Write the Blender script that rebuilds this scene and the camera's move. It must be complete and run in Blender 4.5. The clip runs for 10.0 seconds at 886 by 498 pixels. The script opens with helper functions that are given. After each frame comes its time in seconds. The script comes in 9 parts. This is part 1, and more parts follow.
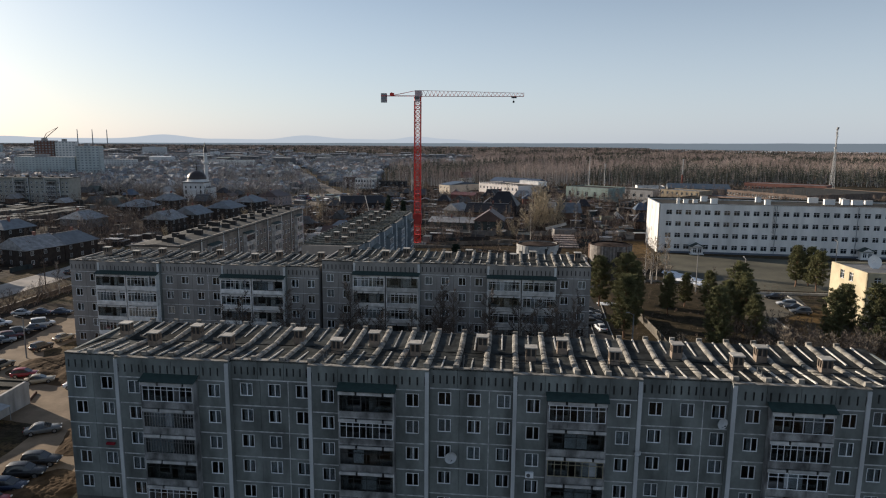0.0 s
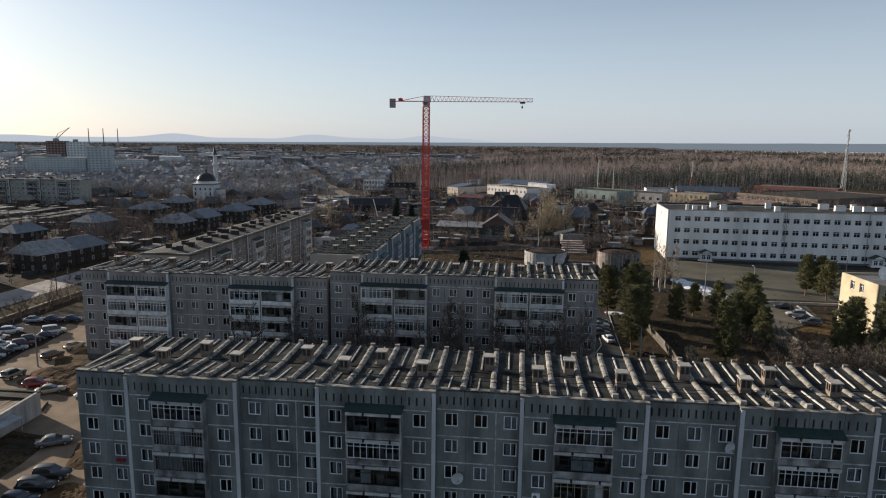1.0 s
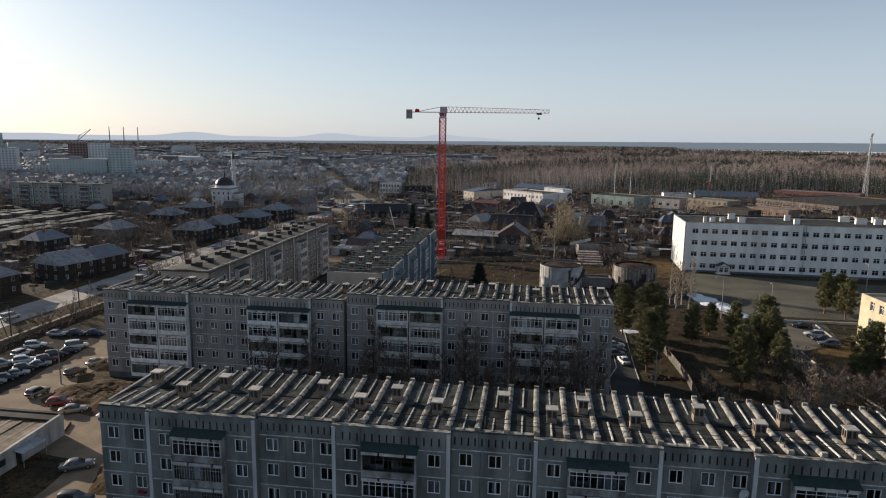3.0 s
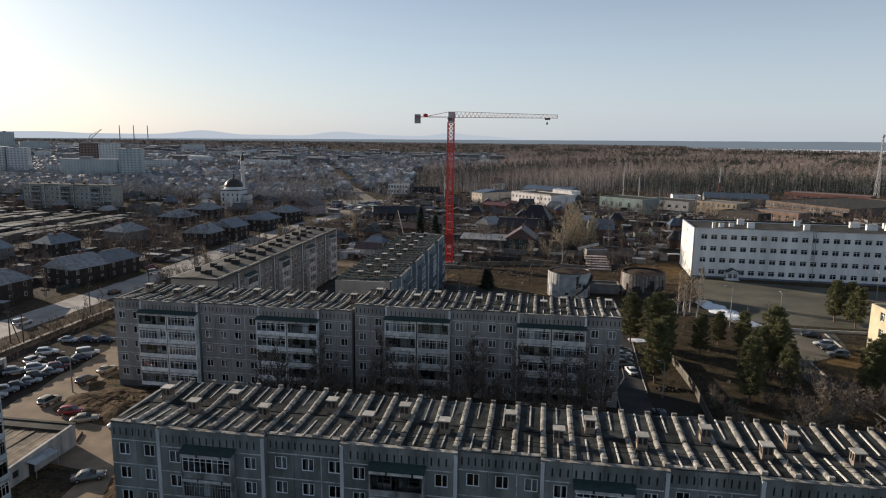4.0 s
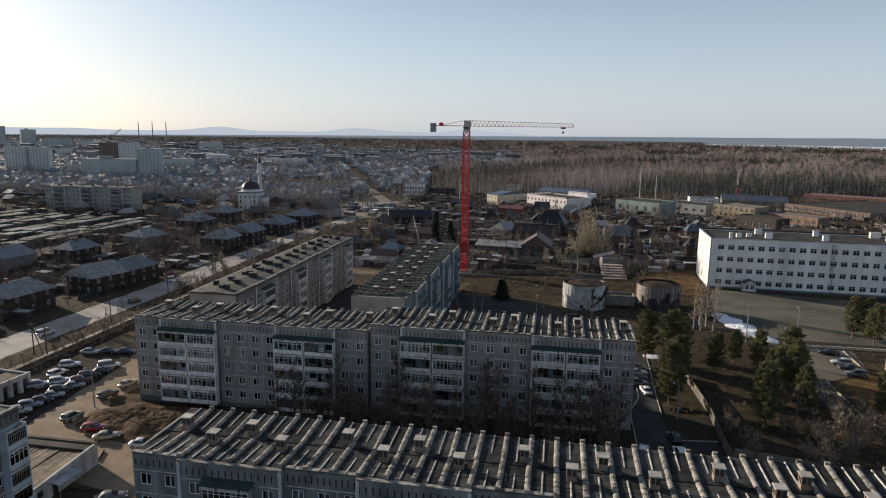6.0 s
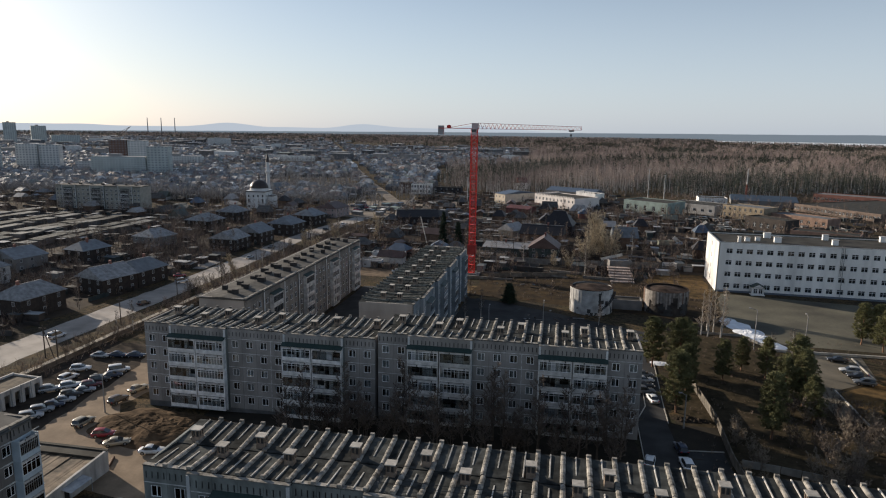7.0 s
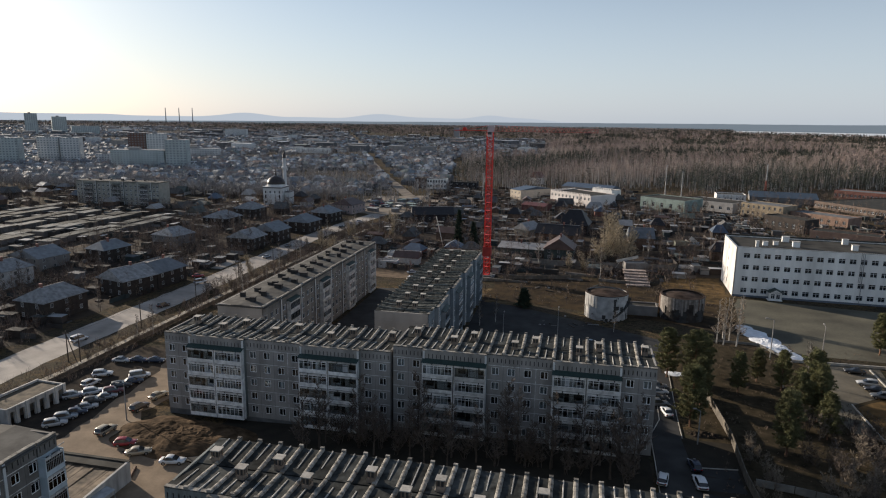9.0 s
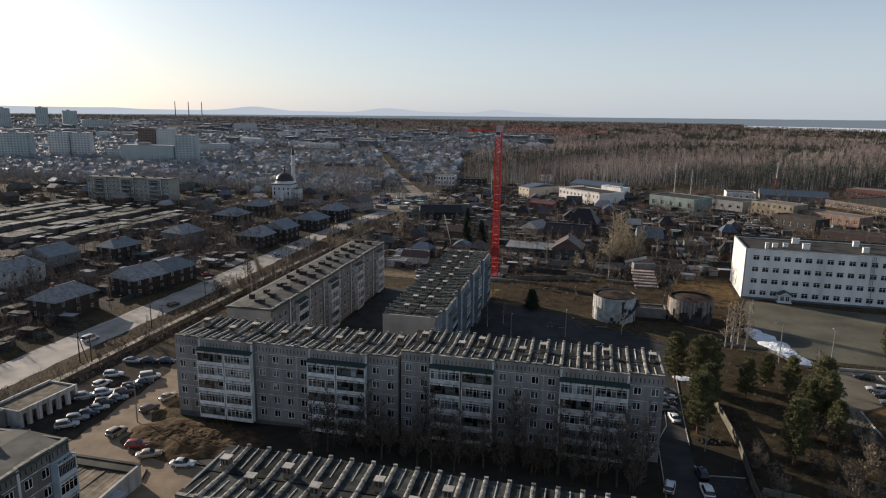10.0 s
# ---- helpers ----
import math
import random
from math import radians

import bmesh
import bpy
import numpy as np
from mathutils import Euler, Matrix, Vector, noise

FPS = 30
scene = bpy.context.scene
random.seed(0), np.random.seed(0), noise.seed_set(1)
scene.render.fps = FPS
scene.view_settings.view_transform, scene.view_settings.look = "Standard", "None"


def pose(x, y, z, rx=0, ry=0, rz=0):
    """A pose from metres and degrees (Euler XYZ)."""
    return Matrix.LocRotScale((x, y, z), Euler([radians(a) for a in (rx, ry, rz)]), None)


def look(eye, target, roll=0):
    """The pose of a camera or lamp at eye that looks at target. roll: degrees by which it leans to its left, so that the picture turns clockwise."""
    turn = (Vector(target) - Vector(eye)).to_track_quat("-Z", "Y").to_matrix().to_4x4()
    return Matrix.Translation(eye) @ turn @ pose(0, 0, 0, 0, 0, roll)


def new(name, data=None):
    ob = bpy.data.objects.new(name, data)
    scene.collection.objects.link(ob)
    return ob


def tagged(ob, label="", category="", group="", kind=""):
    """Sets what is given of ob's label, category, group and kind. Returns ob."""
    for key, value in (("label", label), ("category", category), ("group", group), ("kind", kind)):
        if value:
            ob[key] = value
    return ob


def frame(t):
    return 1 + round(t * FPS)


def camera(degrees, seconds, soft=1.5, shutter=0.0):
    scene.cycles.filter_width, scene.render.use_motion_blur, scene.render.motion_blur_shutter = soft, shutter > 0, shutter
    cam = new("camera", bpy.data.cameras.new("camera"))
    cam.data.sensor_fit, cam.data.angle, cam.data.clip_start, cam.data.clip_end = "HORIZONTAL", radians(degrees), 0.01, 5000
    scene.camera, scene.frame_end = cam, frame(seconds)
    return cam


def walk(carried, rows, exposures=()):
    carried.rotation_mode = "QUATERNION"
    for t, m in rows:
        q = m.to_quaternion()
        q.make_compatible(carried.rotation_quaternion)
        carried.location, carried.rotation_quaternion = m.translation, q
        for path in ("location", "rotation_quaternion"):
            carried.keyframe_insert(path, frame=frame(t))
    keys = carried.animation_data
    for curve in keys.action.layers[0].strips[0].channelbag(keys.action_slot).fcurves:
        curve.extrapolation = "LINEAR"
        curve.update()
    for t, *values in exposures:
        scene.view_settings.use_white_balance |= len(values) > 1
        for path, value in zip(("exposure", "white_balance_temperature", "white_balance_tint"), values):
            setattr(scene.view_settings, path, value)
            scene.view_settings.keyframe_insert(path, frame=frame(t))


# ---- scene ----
cam = camera(68.8, 10.0, soft=1.12)
PATH = [
    (0, (0.279, 0.924, 38.918), (0.082, 2.888, 38.594), 0.5),
    (0.5, (0.288, 1.003, 40.025), (0.078, 2.965, 39.7), 0.6),
    (1, (0.307, 1.103, 41.133), (0.085, 3.064, 40.806), 0.6),
    (1.5, (0.359, 1.126, 42.263), (0.125, 3.085, 41.934), 0.6),
    (2, (0.329, 1.142, 43.406), (0.083, 3.099, 43.076), 0.6),
    (2.5, (0.317, 1.128, 44.489), (0.059, 3.083, 44.159), 0.6),
    (3, (0.273, 1.146, 45.617), (0.003, 3.099, 45.284), 0.7),
    (4.5, (0.265, 1.197, 49.119), (-0.041, 3.144, 48.777), 0.7),
    (5, (0.264, 1.217, 50.276), (-0.053, 3.161, 49.93), 0.7),
    (5.5, (0.253, 1.215, 51.402), (-0.076, 3.157, 51.054), 0.7),
    (7, (0.161, 1.268, 54.871), (-0.201, 3.201, 54.507), 0.8),
    (7.5, (0.181, 1.34, 55.98), (-0.193, 3.27, 55.61), 0.8),
    (8, (0.153, 1.373, 57.162), (-0.232, 3.299, 56.785), 0.8),
    (8.5, (0.172, 1.354, 58.348), (-0.225, 3.276, 57.962), 0.8),
    (9, (0.106, 1.401, 59.451), (-0.301, 3.319, 59.055), 0.8),
    (9.5, (0.147, 1.415, 60.605), (-0.273, 3.328, 60.2), 0.9),
    (10, (0.007, 1.542, 61.591), (-0.423, 3.451, 61.177), 0.9),
]
walk(cam, [(t, look(eye, target, roll)) for t, eye, target, roll in PATH], exposures=[(0.0, 0.6, 6000, 10), (10.0, 0.6, 6000, 10)])

# ---------- daylight: low spring sun from the left and ahead ----------
SUN_EL, SUN_AZ = 15.0, -63.0          # degrees above the horizon; degrees from +y, minus towards -x
world = bpy.data.worlds.new("world")
world.use_nodes = True
scene.world = world
wn = world.node_tree.nodes
sky = wn.new("ShaderNodeTexSky")
sky.sky_type, sky.sun_disc = "NISHITA", False
sky.sun_elevation, sky.sun_rotation = radians(SUN_EL), radians(SUN_AZ)
sky.air_density, sky.dust_density, sky.ozone_density = 1.0, 1.1, 2.0
wn["Background"].inputs["Strength"].default_value = 0.0605
pale = wn.new("ShaderNodeHueSaturation")          # thin haze pales the whole sky
pale.inputs["Saturation"].default_value = 0.95
world.node_tree.links.new(sky.outputs["Color"], pale.inputs["Color"])
veil = wn.new("ShaderNodeMix")
veil.data_type = "RGBA"
veil.inputs["B"].default_value = (9.2, 9.7, 10.3, 1)
way, split, low = wn.new("ShaderNodeTexCoord"), wn.new("ShaderNodeSeparateXYZ"), wn.new("ShaderNodeMapRange")
low.inputs["From Min"].default_value, low.inputs["From Max"].default_value = 0.0, 0.34      # the haze lies low and thins out upwards
low.inputs["To Min"].default_value, low.inputs["To Max"].default_value = 0.54, 0.12
low.interpolation_type = "SMOOTHSTEP"
world.node_tree.links.new(way.outputs["Generated"], split.inputs["Vector"])
world.node_tree.links.new(split.outputs["Z"], low.inputs["Value"])
world.node_tree.links.new(low.outputs["Result"], veil.inputs["Factor"])
world.node_tree.links.new(pale.outputs["Color"], veil.inputs["A"])
world.node_tree.links.new(veil.outputs["Result"], wn["Background"].inputs["Color"])
sun_data = bpy.data.lights.new("sun", "SUN")
sun_data.energy, sun_data.angle, sun_data.color = 5.0, radians(0.55), (1.0, 0.83, 0.63)
sun = new("sun", sun_data)
_d = Vector((math.sin(radians(SUN_AZ)) * math.cos(radians(SUN_EL)), math.cos(radians(SUN_AZ)) * math.cos(radians(SUN_EL)), math.sin(radians(SUN_EL))))
sun.matrix_world = look(_d * 300, (0, 0, 0))

# ---------- materials ----------
MATS = {}


def mat(name, col, rough=0.85, metal=0.0, var=0.25, scale=0.5, fine=9.0, bump=0.2, rnd=0.0, col2=None, spec=0.3, streak=0.0):
    """A surface with broad stains, fine grain, relief and, with rnd, a tint of its own for each object."""
    if name in MATS:
        return MATS[name]
    m = bpy.data.materials.new(name)
    m.use_nodes = True
    nt = m.node_tree
    n, ln = nt.nodes, nt.links
    bsdf = n["Principled BSDF"]
    bsdf.inputs["Metallic"].default_value = metal
    bsdf.inputs["Specular IOR Level"].default_value = spec
    geo = n.new("ShaderNodeNewGeometry")
    big, small = n.new("ShaderNodeTexNoise"), n.new("ShaderNodeTexNoise")
    for t, s, d in ((big, scale, 5.0), (small, fine, 3.0)):
        t.inputs["Scale"].default_value, t.inputs["Detail"].default_value = s, d
    if streak:
        mp = n.new("ShaderNodeMapping")
        mp.inputs["Scale"].default_value = (1, 1, streak)
        ln.new(geo.outputs["Position"], mp.inputs["Vector"])
        ln.new(mp.outputs["Vector"], big.inputs["Vector"])
    else:
        ln.new(geo.outputs["Position"], big.inputs["Vector"])
    ln.new(geo.outputs["Position"], small.inputs["Vector"])
    ramp = n.new("ShaderNodeMapRange")
    ramp.inputs["From Min"].default_value, ramp.inputs["From Max"].default_value = 0.3, 0.7
    ln.new(big.outputs["Fac"], ramp.inputs["Value"])
    mix = n.new("ShaderNodeMix")
    mix.data_type = "RGBA"
    c2 = col2 or tuple(c * (1 - var) for c in col)
    c1 = col if col2 else tuple(min(1, c * (1 + var * 0.5)) for c in col)
    mix.inputs["A"].default_value, mix.inputs["B"].default_value = (*c1, 1), (*c2, 1)
    ln.new(ramp.outputs["Result"], mix.inputs["Factor"])
    grain = n.new("ShaderNodeHueSaturation")
    val = n.new("ShaderNodeMath")
    val.operation = "MULTIPLY_ADD"
    val.inputs[1].default_value, val.inputs[2].default_value = 0.5 * var + 0.1, 1.0 - 0.25 * var - 0.05
    ln.new(small.outputs["Fac"], val.inputs[0])
    last = val
    if rnd:
        info = n.new("ShaderNodeObjectInfo")
        tint = n.new("ShaderNodeMath")
        tint.operation = "MULTIPLY_ADD"
        tint.inputs[1].default_value, tint.inputs[2].default_value = rnd, 1 - rnd / 2
        ln.new(info.outputs["Random"], tint.inputs[0])
        both = n.new("ShaderNodeMath")
        both.operation = "MULTIPLY"
        ln.new(val.outputs[0], both.inputs[0])
        ln.new(tint.outputs[0], both.inputs[1])
        last = both
    ln.new(last.outputs[0], grain.inputs["Value"])
    ln.new(mix.outputs["Result"], grain.inputs["Color"])
    ln.new(grain.outputs["Color"], bsdf.inputs["Base Color"])
    rr = n.new("ShaderNodeMapRange")
    rr.inputs["To Min"].default_value, rr.inputs["To Max"].default_value = max(0.05, rough - 0.1), min(1, rough + 0.1)
    ln.new(small.outputs["Fac"], rr.inputs["Value"])
    ln.new(rr.outputs["Result"], bsdf.inputs["Roughness"])
    if bump:
        bm = n.new("ShaderNodeBump")
        bm.inputs["Strength"].default_value, bm.inputs["Distance"].default_value = bump, 0.03
        ln.new(small.outputs["Fac"], bm.inputs["Height"])
        ln.new(bm.outputs["Normal"], bsdf.inputs["Normal"])
    MATS[name] = m
    return m


def island_mat(name, cols, rough=0.9, spec=0.2):
    """For joined stuff: each loose piece takes one of a few colours by its own chance."""
    if name in MATS:
        return MATS[name]
    m = bpy.data.materials.new(name)
    m.use_nodes = True
    n, ln = m.node_tree.nodes, m.node_tree.links
    geo, ramp, noise_t, hsv = n.new("ShaderNodeNewGeometry"), n.new("ShaderNodeValToRGB"), n.new("ShaderNodeTexNoise"), n.new("ShaderNodeHueSaturation")
    ramp.color_ramp.interpolation = "CONSTANT"
    els = ramp.color_ramp.elements
    while len(els) < len(cols):
        els.new(0.5)
    for i, c in enumerate(cols):
        els[i].position, els[i].color = i / len(cols), (*c, 1)
    ln.new(geo.outputs["Random Per Island"], ramp.inputs["Fac"])
    noise_t.inputs["Scale"].default_value = 0.4
    ln.new(geo.outputs["Position"], noise_t.inputs["Vector"])
    mr = n.new("ShaderNodeMapRange")
    mr.inputs["To Min"].default_value, mr.inputs["To Max"].default_value = 0.6, 1.4
    ln.new(noise_t.outputs["Fac"], mr.inputs["Value"])
    ln.new(mr.outputs["Result"], hsv.inputs["Value"])
    ln.new(ramp.outputs["Color"], hsv.inputs["Color"])
    ln.new(hsv.outputs["Color"], n["Principled BSDF"].inputs["Base Color"])
    n["Principled BSDF"].inputs["Roughness"].default_value = rough
    n["Principled BSDF"].inputs["Specular IOR Level"].default_value = spec
    MATS[name] = m
    return m


def glass_mat(name, tint):
    if name in MATS:
        return MATS[name]
    m = bpy.data.materials.new(name)
    m.use_nodes = True
    n, ln = m.node_tree.nodes, m.node_tree.links
    tr, gl, mx, fr = n.new("ShaderNodeBsdfTransparent"), n.new("ShaderNodeBsdfGlossy"), n.new("ShaderNodeMixShader"), n.new("ShaderNodeFresnel")
    tr.inputs["Color"].default_value = (*tint, 1)
    gl.inputs["Roughness"].default_value = 0.03
    fr.inputs["IOR"].default_value = 1.45
    ln.new(fr.outputs["Fac"], mx.inputs["Fac"])
    ln.new(tr.outputs["BSDF"], mx.inputs[1])
    ln.new(gl.outputs["BSDF"], mx.inputs[2])
    ln.new(mx.outputs["Shader"], n["Material Output"].inputs["Surface"])
    MATS[name] = m
    return m


M_PANEL = mat("facade_panel_grey", (0.203, 0.217, 0.203), var=0.5, scale=0.5, fine=2.6, rnd=0.2, streak=0.35)
M_PANEL2 = mat("facade_panel_warm_grey", (0.27, 0.256, 0.242), var=0.3, scale=0.4, fine=3.0, rnd=0.14, streak=0.35)
M_PANEL3 = mat("facade_panel_beige", (0.34, 0.31, 0.275), var=0.22, scale=0.3, fine=10, rnd=0.12, streak=0.3)
M_BLUEP = mat("facade_panel_blue", (0.21, 0.24, 0.26), var=0.25, scale=0.4, fine=10, rnd=0.15)
M_JOINT = mat("joint_sealant", (0.54, 0.54, 0.525), var=0.5, scale=1.6)
M_PILASTER = mat("pale_concrete", (0.56, 0.565, 0.56), var=0.25, scale=0.6, streak=0.3)
M_PLINTH = mat("dark_plinth_concrete", (0.13, 0.13, 0.13), var=0.35, scale=0.6)
M_PARAPET = mat("weathered_concrete", (0.27, 0.265, 0.255), var=0.75, scale=0.9, fine=6, rnd=0.4, streak=0.5)
M_SLAB = mat("whitewashed_slab", (0.55, 0.535, 0.51), var=0.4, scale=1.0, rnd=0.3)
M_SHEET = mat("dark_green_sheet", (0.028, 0.05, 0.045), rough=0.5, var=0.3, scale=2)
M_ROOF = mat("roofing_felt_grey", (0.053, 0.055, 0.052), spec=0.04, var=0.7, scale=0.8, fine=3.5, rnd=0.75)
M_CAP = mat("roof_cap_concrete", (0.285, 0.266, 0.234), spec=0.1, var=0.75, scale=1.5, fine=7, rnd=0.3)
# near-black: stands for shade in slits, vents and tank holes; also the stair
M_NEARBLACK = mat("hollow_shade_and_dark_iron", (0.05, 0.05, 0.05), rough=0.6, var=0.4)
M_VENT = mat("vent_plaster", (0.25, 0.195, 0.15), var=0.35, scale=1.5, rnd=0.25)
M_VCOVER = mat("vent_cover_concrete", (0.40, 0.372, 0.33), var=0.35, scale=1.5, rnd=0.3)
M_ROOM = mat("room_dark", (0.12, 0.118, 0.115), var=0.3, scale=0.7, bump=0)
M_FRAME = mat("white_window_frame", (0.78, 0.79, 0.80), rough=0.5, var=0.12, rnd=0.25)
M_GREYF = mat("weathered_grey_frame", (0.27, 0.27, 0.265), rough=0.7, var=0.35, rnd=0.4)
M_BROWNF = mat("dark_glazing_frame", (0.055, 0.056, 0.052), rough=0.6, var=0.3, rnd=0.4)
M_CREAMF = mat("cream_glazing_frame", (0.42, 0.37, 0.25), rough=0.6, var=0.25, rnd=0.3)
M_CURTAIN = mat("pale_curtain", (0.42, 0.44, 0.46), var=0.2, scale=2, rnd=0.5)
M_GLASS = glass_mat("window_glass", (0.78, 0.81, 0.82))

# ---------- geometry helpers ----------


class MB:
    """Collects corners and faces for one mesh."""

    def __init__(self):
        self.v, self.f, self.mi = [], [], []

    def add(self, vs, fs, mi=0):
        b = len(self.v)
        self.v.extend(vs)
        self.f.extend([tuple(i + b for i in f) for f in fs])
        self.mi.extend([mi] * len(fs))
        return self

    def box(self, x0, x1, y0, y1, z0, z1, mi=0):
        vs = [(x, y, z) for z in (z0, z1) for y in (y0, y1) for x in (x0, x1)]
        return self.add(vs, [(0, 2, 3, 1), (4, 5, 7, 6), (0, 1, 5, 4), (2, 6, 7, 3), (0, 4, 6, 2), (1, 3, 7, 5)], mi)

    def quad(self, a, b, c, d, mi=0):
        return self.add([a, b, c, d], [(0, 1, 2, 3)], mi)

    def ngon(self, pts, mi=0):
        return self.add(list(pts), [tuple(range(len(pts)))], mi)

    def prism(self, pts, z0, z1, mi=0):
        k = len(pts)
        vs = [(x, y, z0) for x, y in pts] + [(x, y, z1) for x, y in pts]
        fs = [tuple(range(k - 1, -1, -1)), tuple(range(k, 2 * k))] + [(i, (i + 1) % k, (i + 1) % k + k, i + k) for i in range(k)]
        return self.add(vs, fs, mi)

    def cyl(self, cx, cy, z0, z1, r0, r1=None, k=12, mi=0, caps=True):
        r1 = r0 if r1 is None else r1
        a = [2 * math.pi * i / k for i in range(k)]
        vs = [(cx + r0 * math.cos(t), cy + r0 * math.sin(t), z0) for t in a] + [(cx + r1 * math.cos(t), cy + r1 * math.sin(t), z1) for t in a]
        fs = [(i, (i + 1) % k, (i + 1) % k + k, i + k) for i in range(k)]
        if caps:
            fs += [tuple(range(k - 1, -1, -1)), tuple(range(k, 2 * k))]
        return self.add(vs, fs, mi)

    def rod(self, p, q, r0, r1=None, k=4, mi=0):
        r1 = r0 if r1 is None else r1
        p, q = Vector(p), Vector(q)
        d = (q - p).normalized()
        u = d.cross(Vector((0, 0, 1)) if abs(d.z) < 0.9 else Vector((1, 0, 0))).normalized()
        w = d.cross(u)
        vs = []
        for c, r in ((p, r0), (q, r1)):
            for i in range(k):
                a = 2 * math.pi * (i + 0.5) / k
                vs.append(tuple(c + u * (r * math.cos(a)) + w * (r * math.sin(a))))
        fs = [(i, (i + 1) % k, (i + 1) % k + k, i + k) for i in range(k)] + [tuple(range(k - 1, -1, -1)), tuple(range(k, 2 * k))]
        return self.add(vs, fs, mi)

    def holed(self, x0, x1, z0, z1, y0, y1, holes, mi=0):
        """An upright slab with its face at y0 (towards -y), thick to y1, with openings (hx0, hx1, hz0, hz1) through it."""
        xs = sorted({x0, x1, *[h[0] for h in holes], *[h[1] for h in holes]})
        zs = sorted({z0, z1, *[h[2] for h in holes], *[h[3] for h in holes]})
        for i in range(len(xs) - 1):
            for j in range(len(zs) - 1):
                cx, cz = (xs[i] + xs[i + 1]) / 2, (zs[j] + zs[j + 1]) / 2
                if any(h[0] < cx < h[1] and h[2] < cz < h[3] for h in holes):
                    continue
                self.quad((xs[i], y0, zs[j]), (xs[i + 1], y0, zs[j]), (xs[i + 1], y0, zs[j + 1]), (xs[i], y0, zs[j + 1]), mi)
        for a, b, c, d in holes:
            self.quad((a, y0, c), (a, y0, d), (a, y1, d), (a, y1, c), mi)
            self.quad((b, y0, d), (b, y0, c), (b, y1, c), (b, y1, d), mi)
            self.quad((a, y0, d), (b, y0, d), (b, y1, d), (a, y1, d), mi)
            self.quad((b, y0, c), (a, y0, c), (a, y1, c), (b, y1, c), mi)
        self.quad((x0, y0, z0), (x0, y0, z1), (x0, y1, z1), (x0, y1, z0), mi)
        self.quad((x1, y0, z1), (x1, y0, z0), (x1, y1, z0), (x1, y1, z1), mi)
        self.quad((x0, y0, z1), (x1, y0, z1), (x1, y1, z1), (x0, y1, z1), mi)
        self.quad((x1, y0, z0), (x0, y0, z0), (x0, y1, z0), (x1, y1, z0), mi)
        return self

    def mesh(self, name, *mats, smooth=False, weld=False):
        me = bpy.data.meshes.new(name)
        me.from_pydata(self.v, [], self.f)
        if weld:
            bm = bmesh.new()
            bm.from_mesh(me)
            bmesh.ops.remove_doubles(bm, verts=bm.verts, dist=0.0005)
            bm.to_mesh(me)
            bm.free()
        for m in mats:
            me.materials.append(m)
        if len(mats) > 1:
            me.polygons.foreach_set("material_index", self.mi)
        if smooth:
            me.polygons.foreach_set("use_smooth", [True] * len(self.f))
        me.update()
        return me


def part(name, me, parent, m=None, label=""):
    """One mesh object under a thing or under one of its parts."""
    ob = new(name, me)
    ob.parent = parent
    if m is not None:
        ob.matrix_basis = m
    if label:
        ob["label"] = label
    return ob


def thing(name, m, label, category, group="", kind="", me=None):
    ob = new(name, me)
    if me is None:
        ob.empty_display_size = 0.5
    ob.matrix_basis = m
    return tagged(ob, label, category, group, kind)


CACHE = {}


def shared(key, build):
    if key not in CACHE:
        CACHE[key] = build()
    return CACHE[key]


def T(x, y, z, rz=0.0):
    return pose(x, y, z, 0, 0, rz)


def big_mesh(name, verts, faces, material, smooth=False):
    """A large joined mesh from arrays: verts (n, 3), faces (k, 3) or (k, 4)."""
    verts, faces = np.asarray(verts, dtype=np.float32), np.asarray(faces, dtype=np.int32)
    me = bpy.data.meshes.new(name)
    me.vertices.add(len(verts))
    me.vertices.foreach_set("co", verts.ravel())
    k = faces.shape[1]
    me.loops.add(faces.size)
    me.loops.foreach_set("vertex_index", faces.ravel())
    me.polygons.add(len(faces))
    me.polygons.foreach_set("loop_start", np.arange(0, faces.size, k, dtype=np.int32))
    me.materials.append(material)
    me.update(calc_edges=True)
    me.validate()
    if not smooth:
        me.shade_flat()
    return me


def ease(u):
    u = min(1.0, max(0.0, u))
    return u * u * (3 - 2 * u)


def ground_z(x, y):
    """The ground: a gentle rise to the right beyond the first block."""
    return 2.3 * ease((x + 75) / 70) * ease((y - 70) / 35)


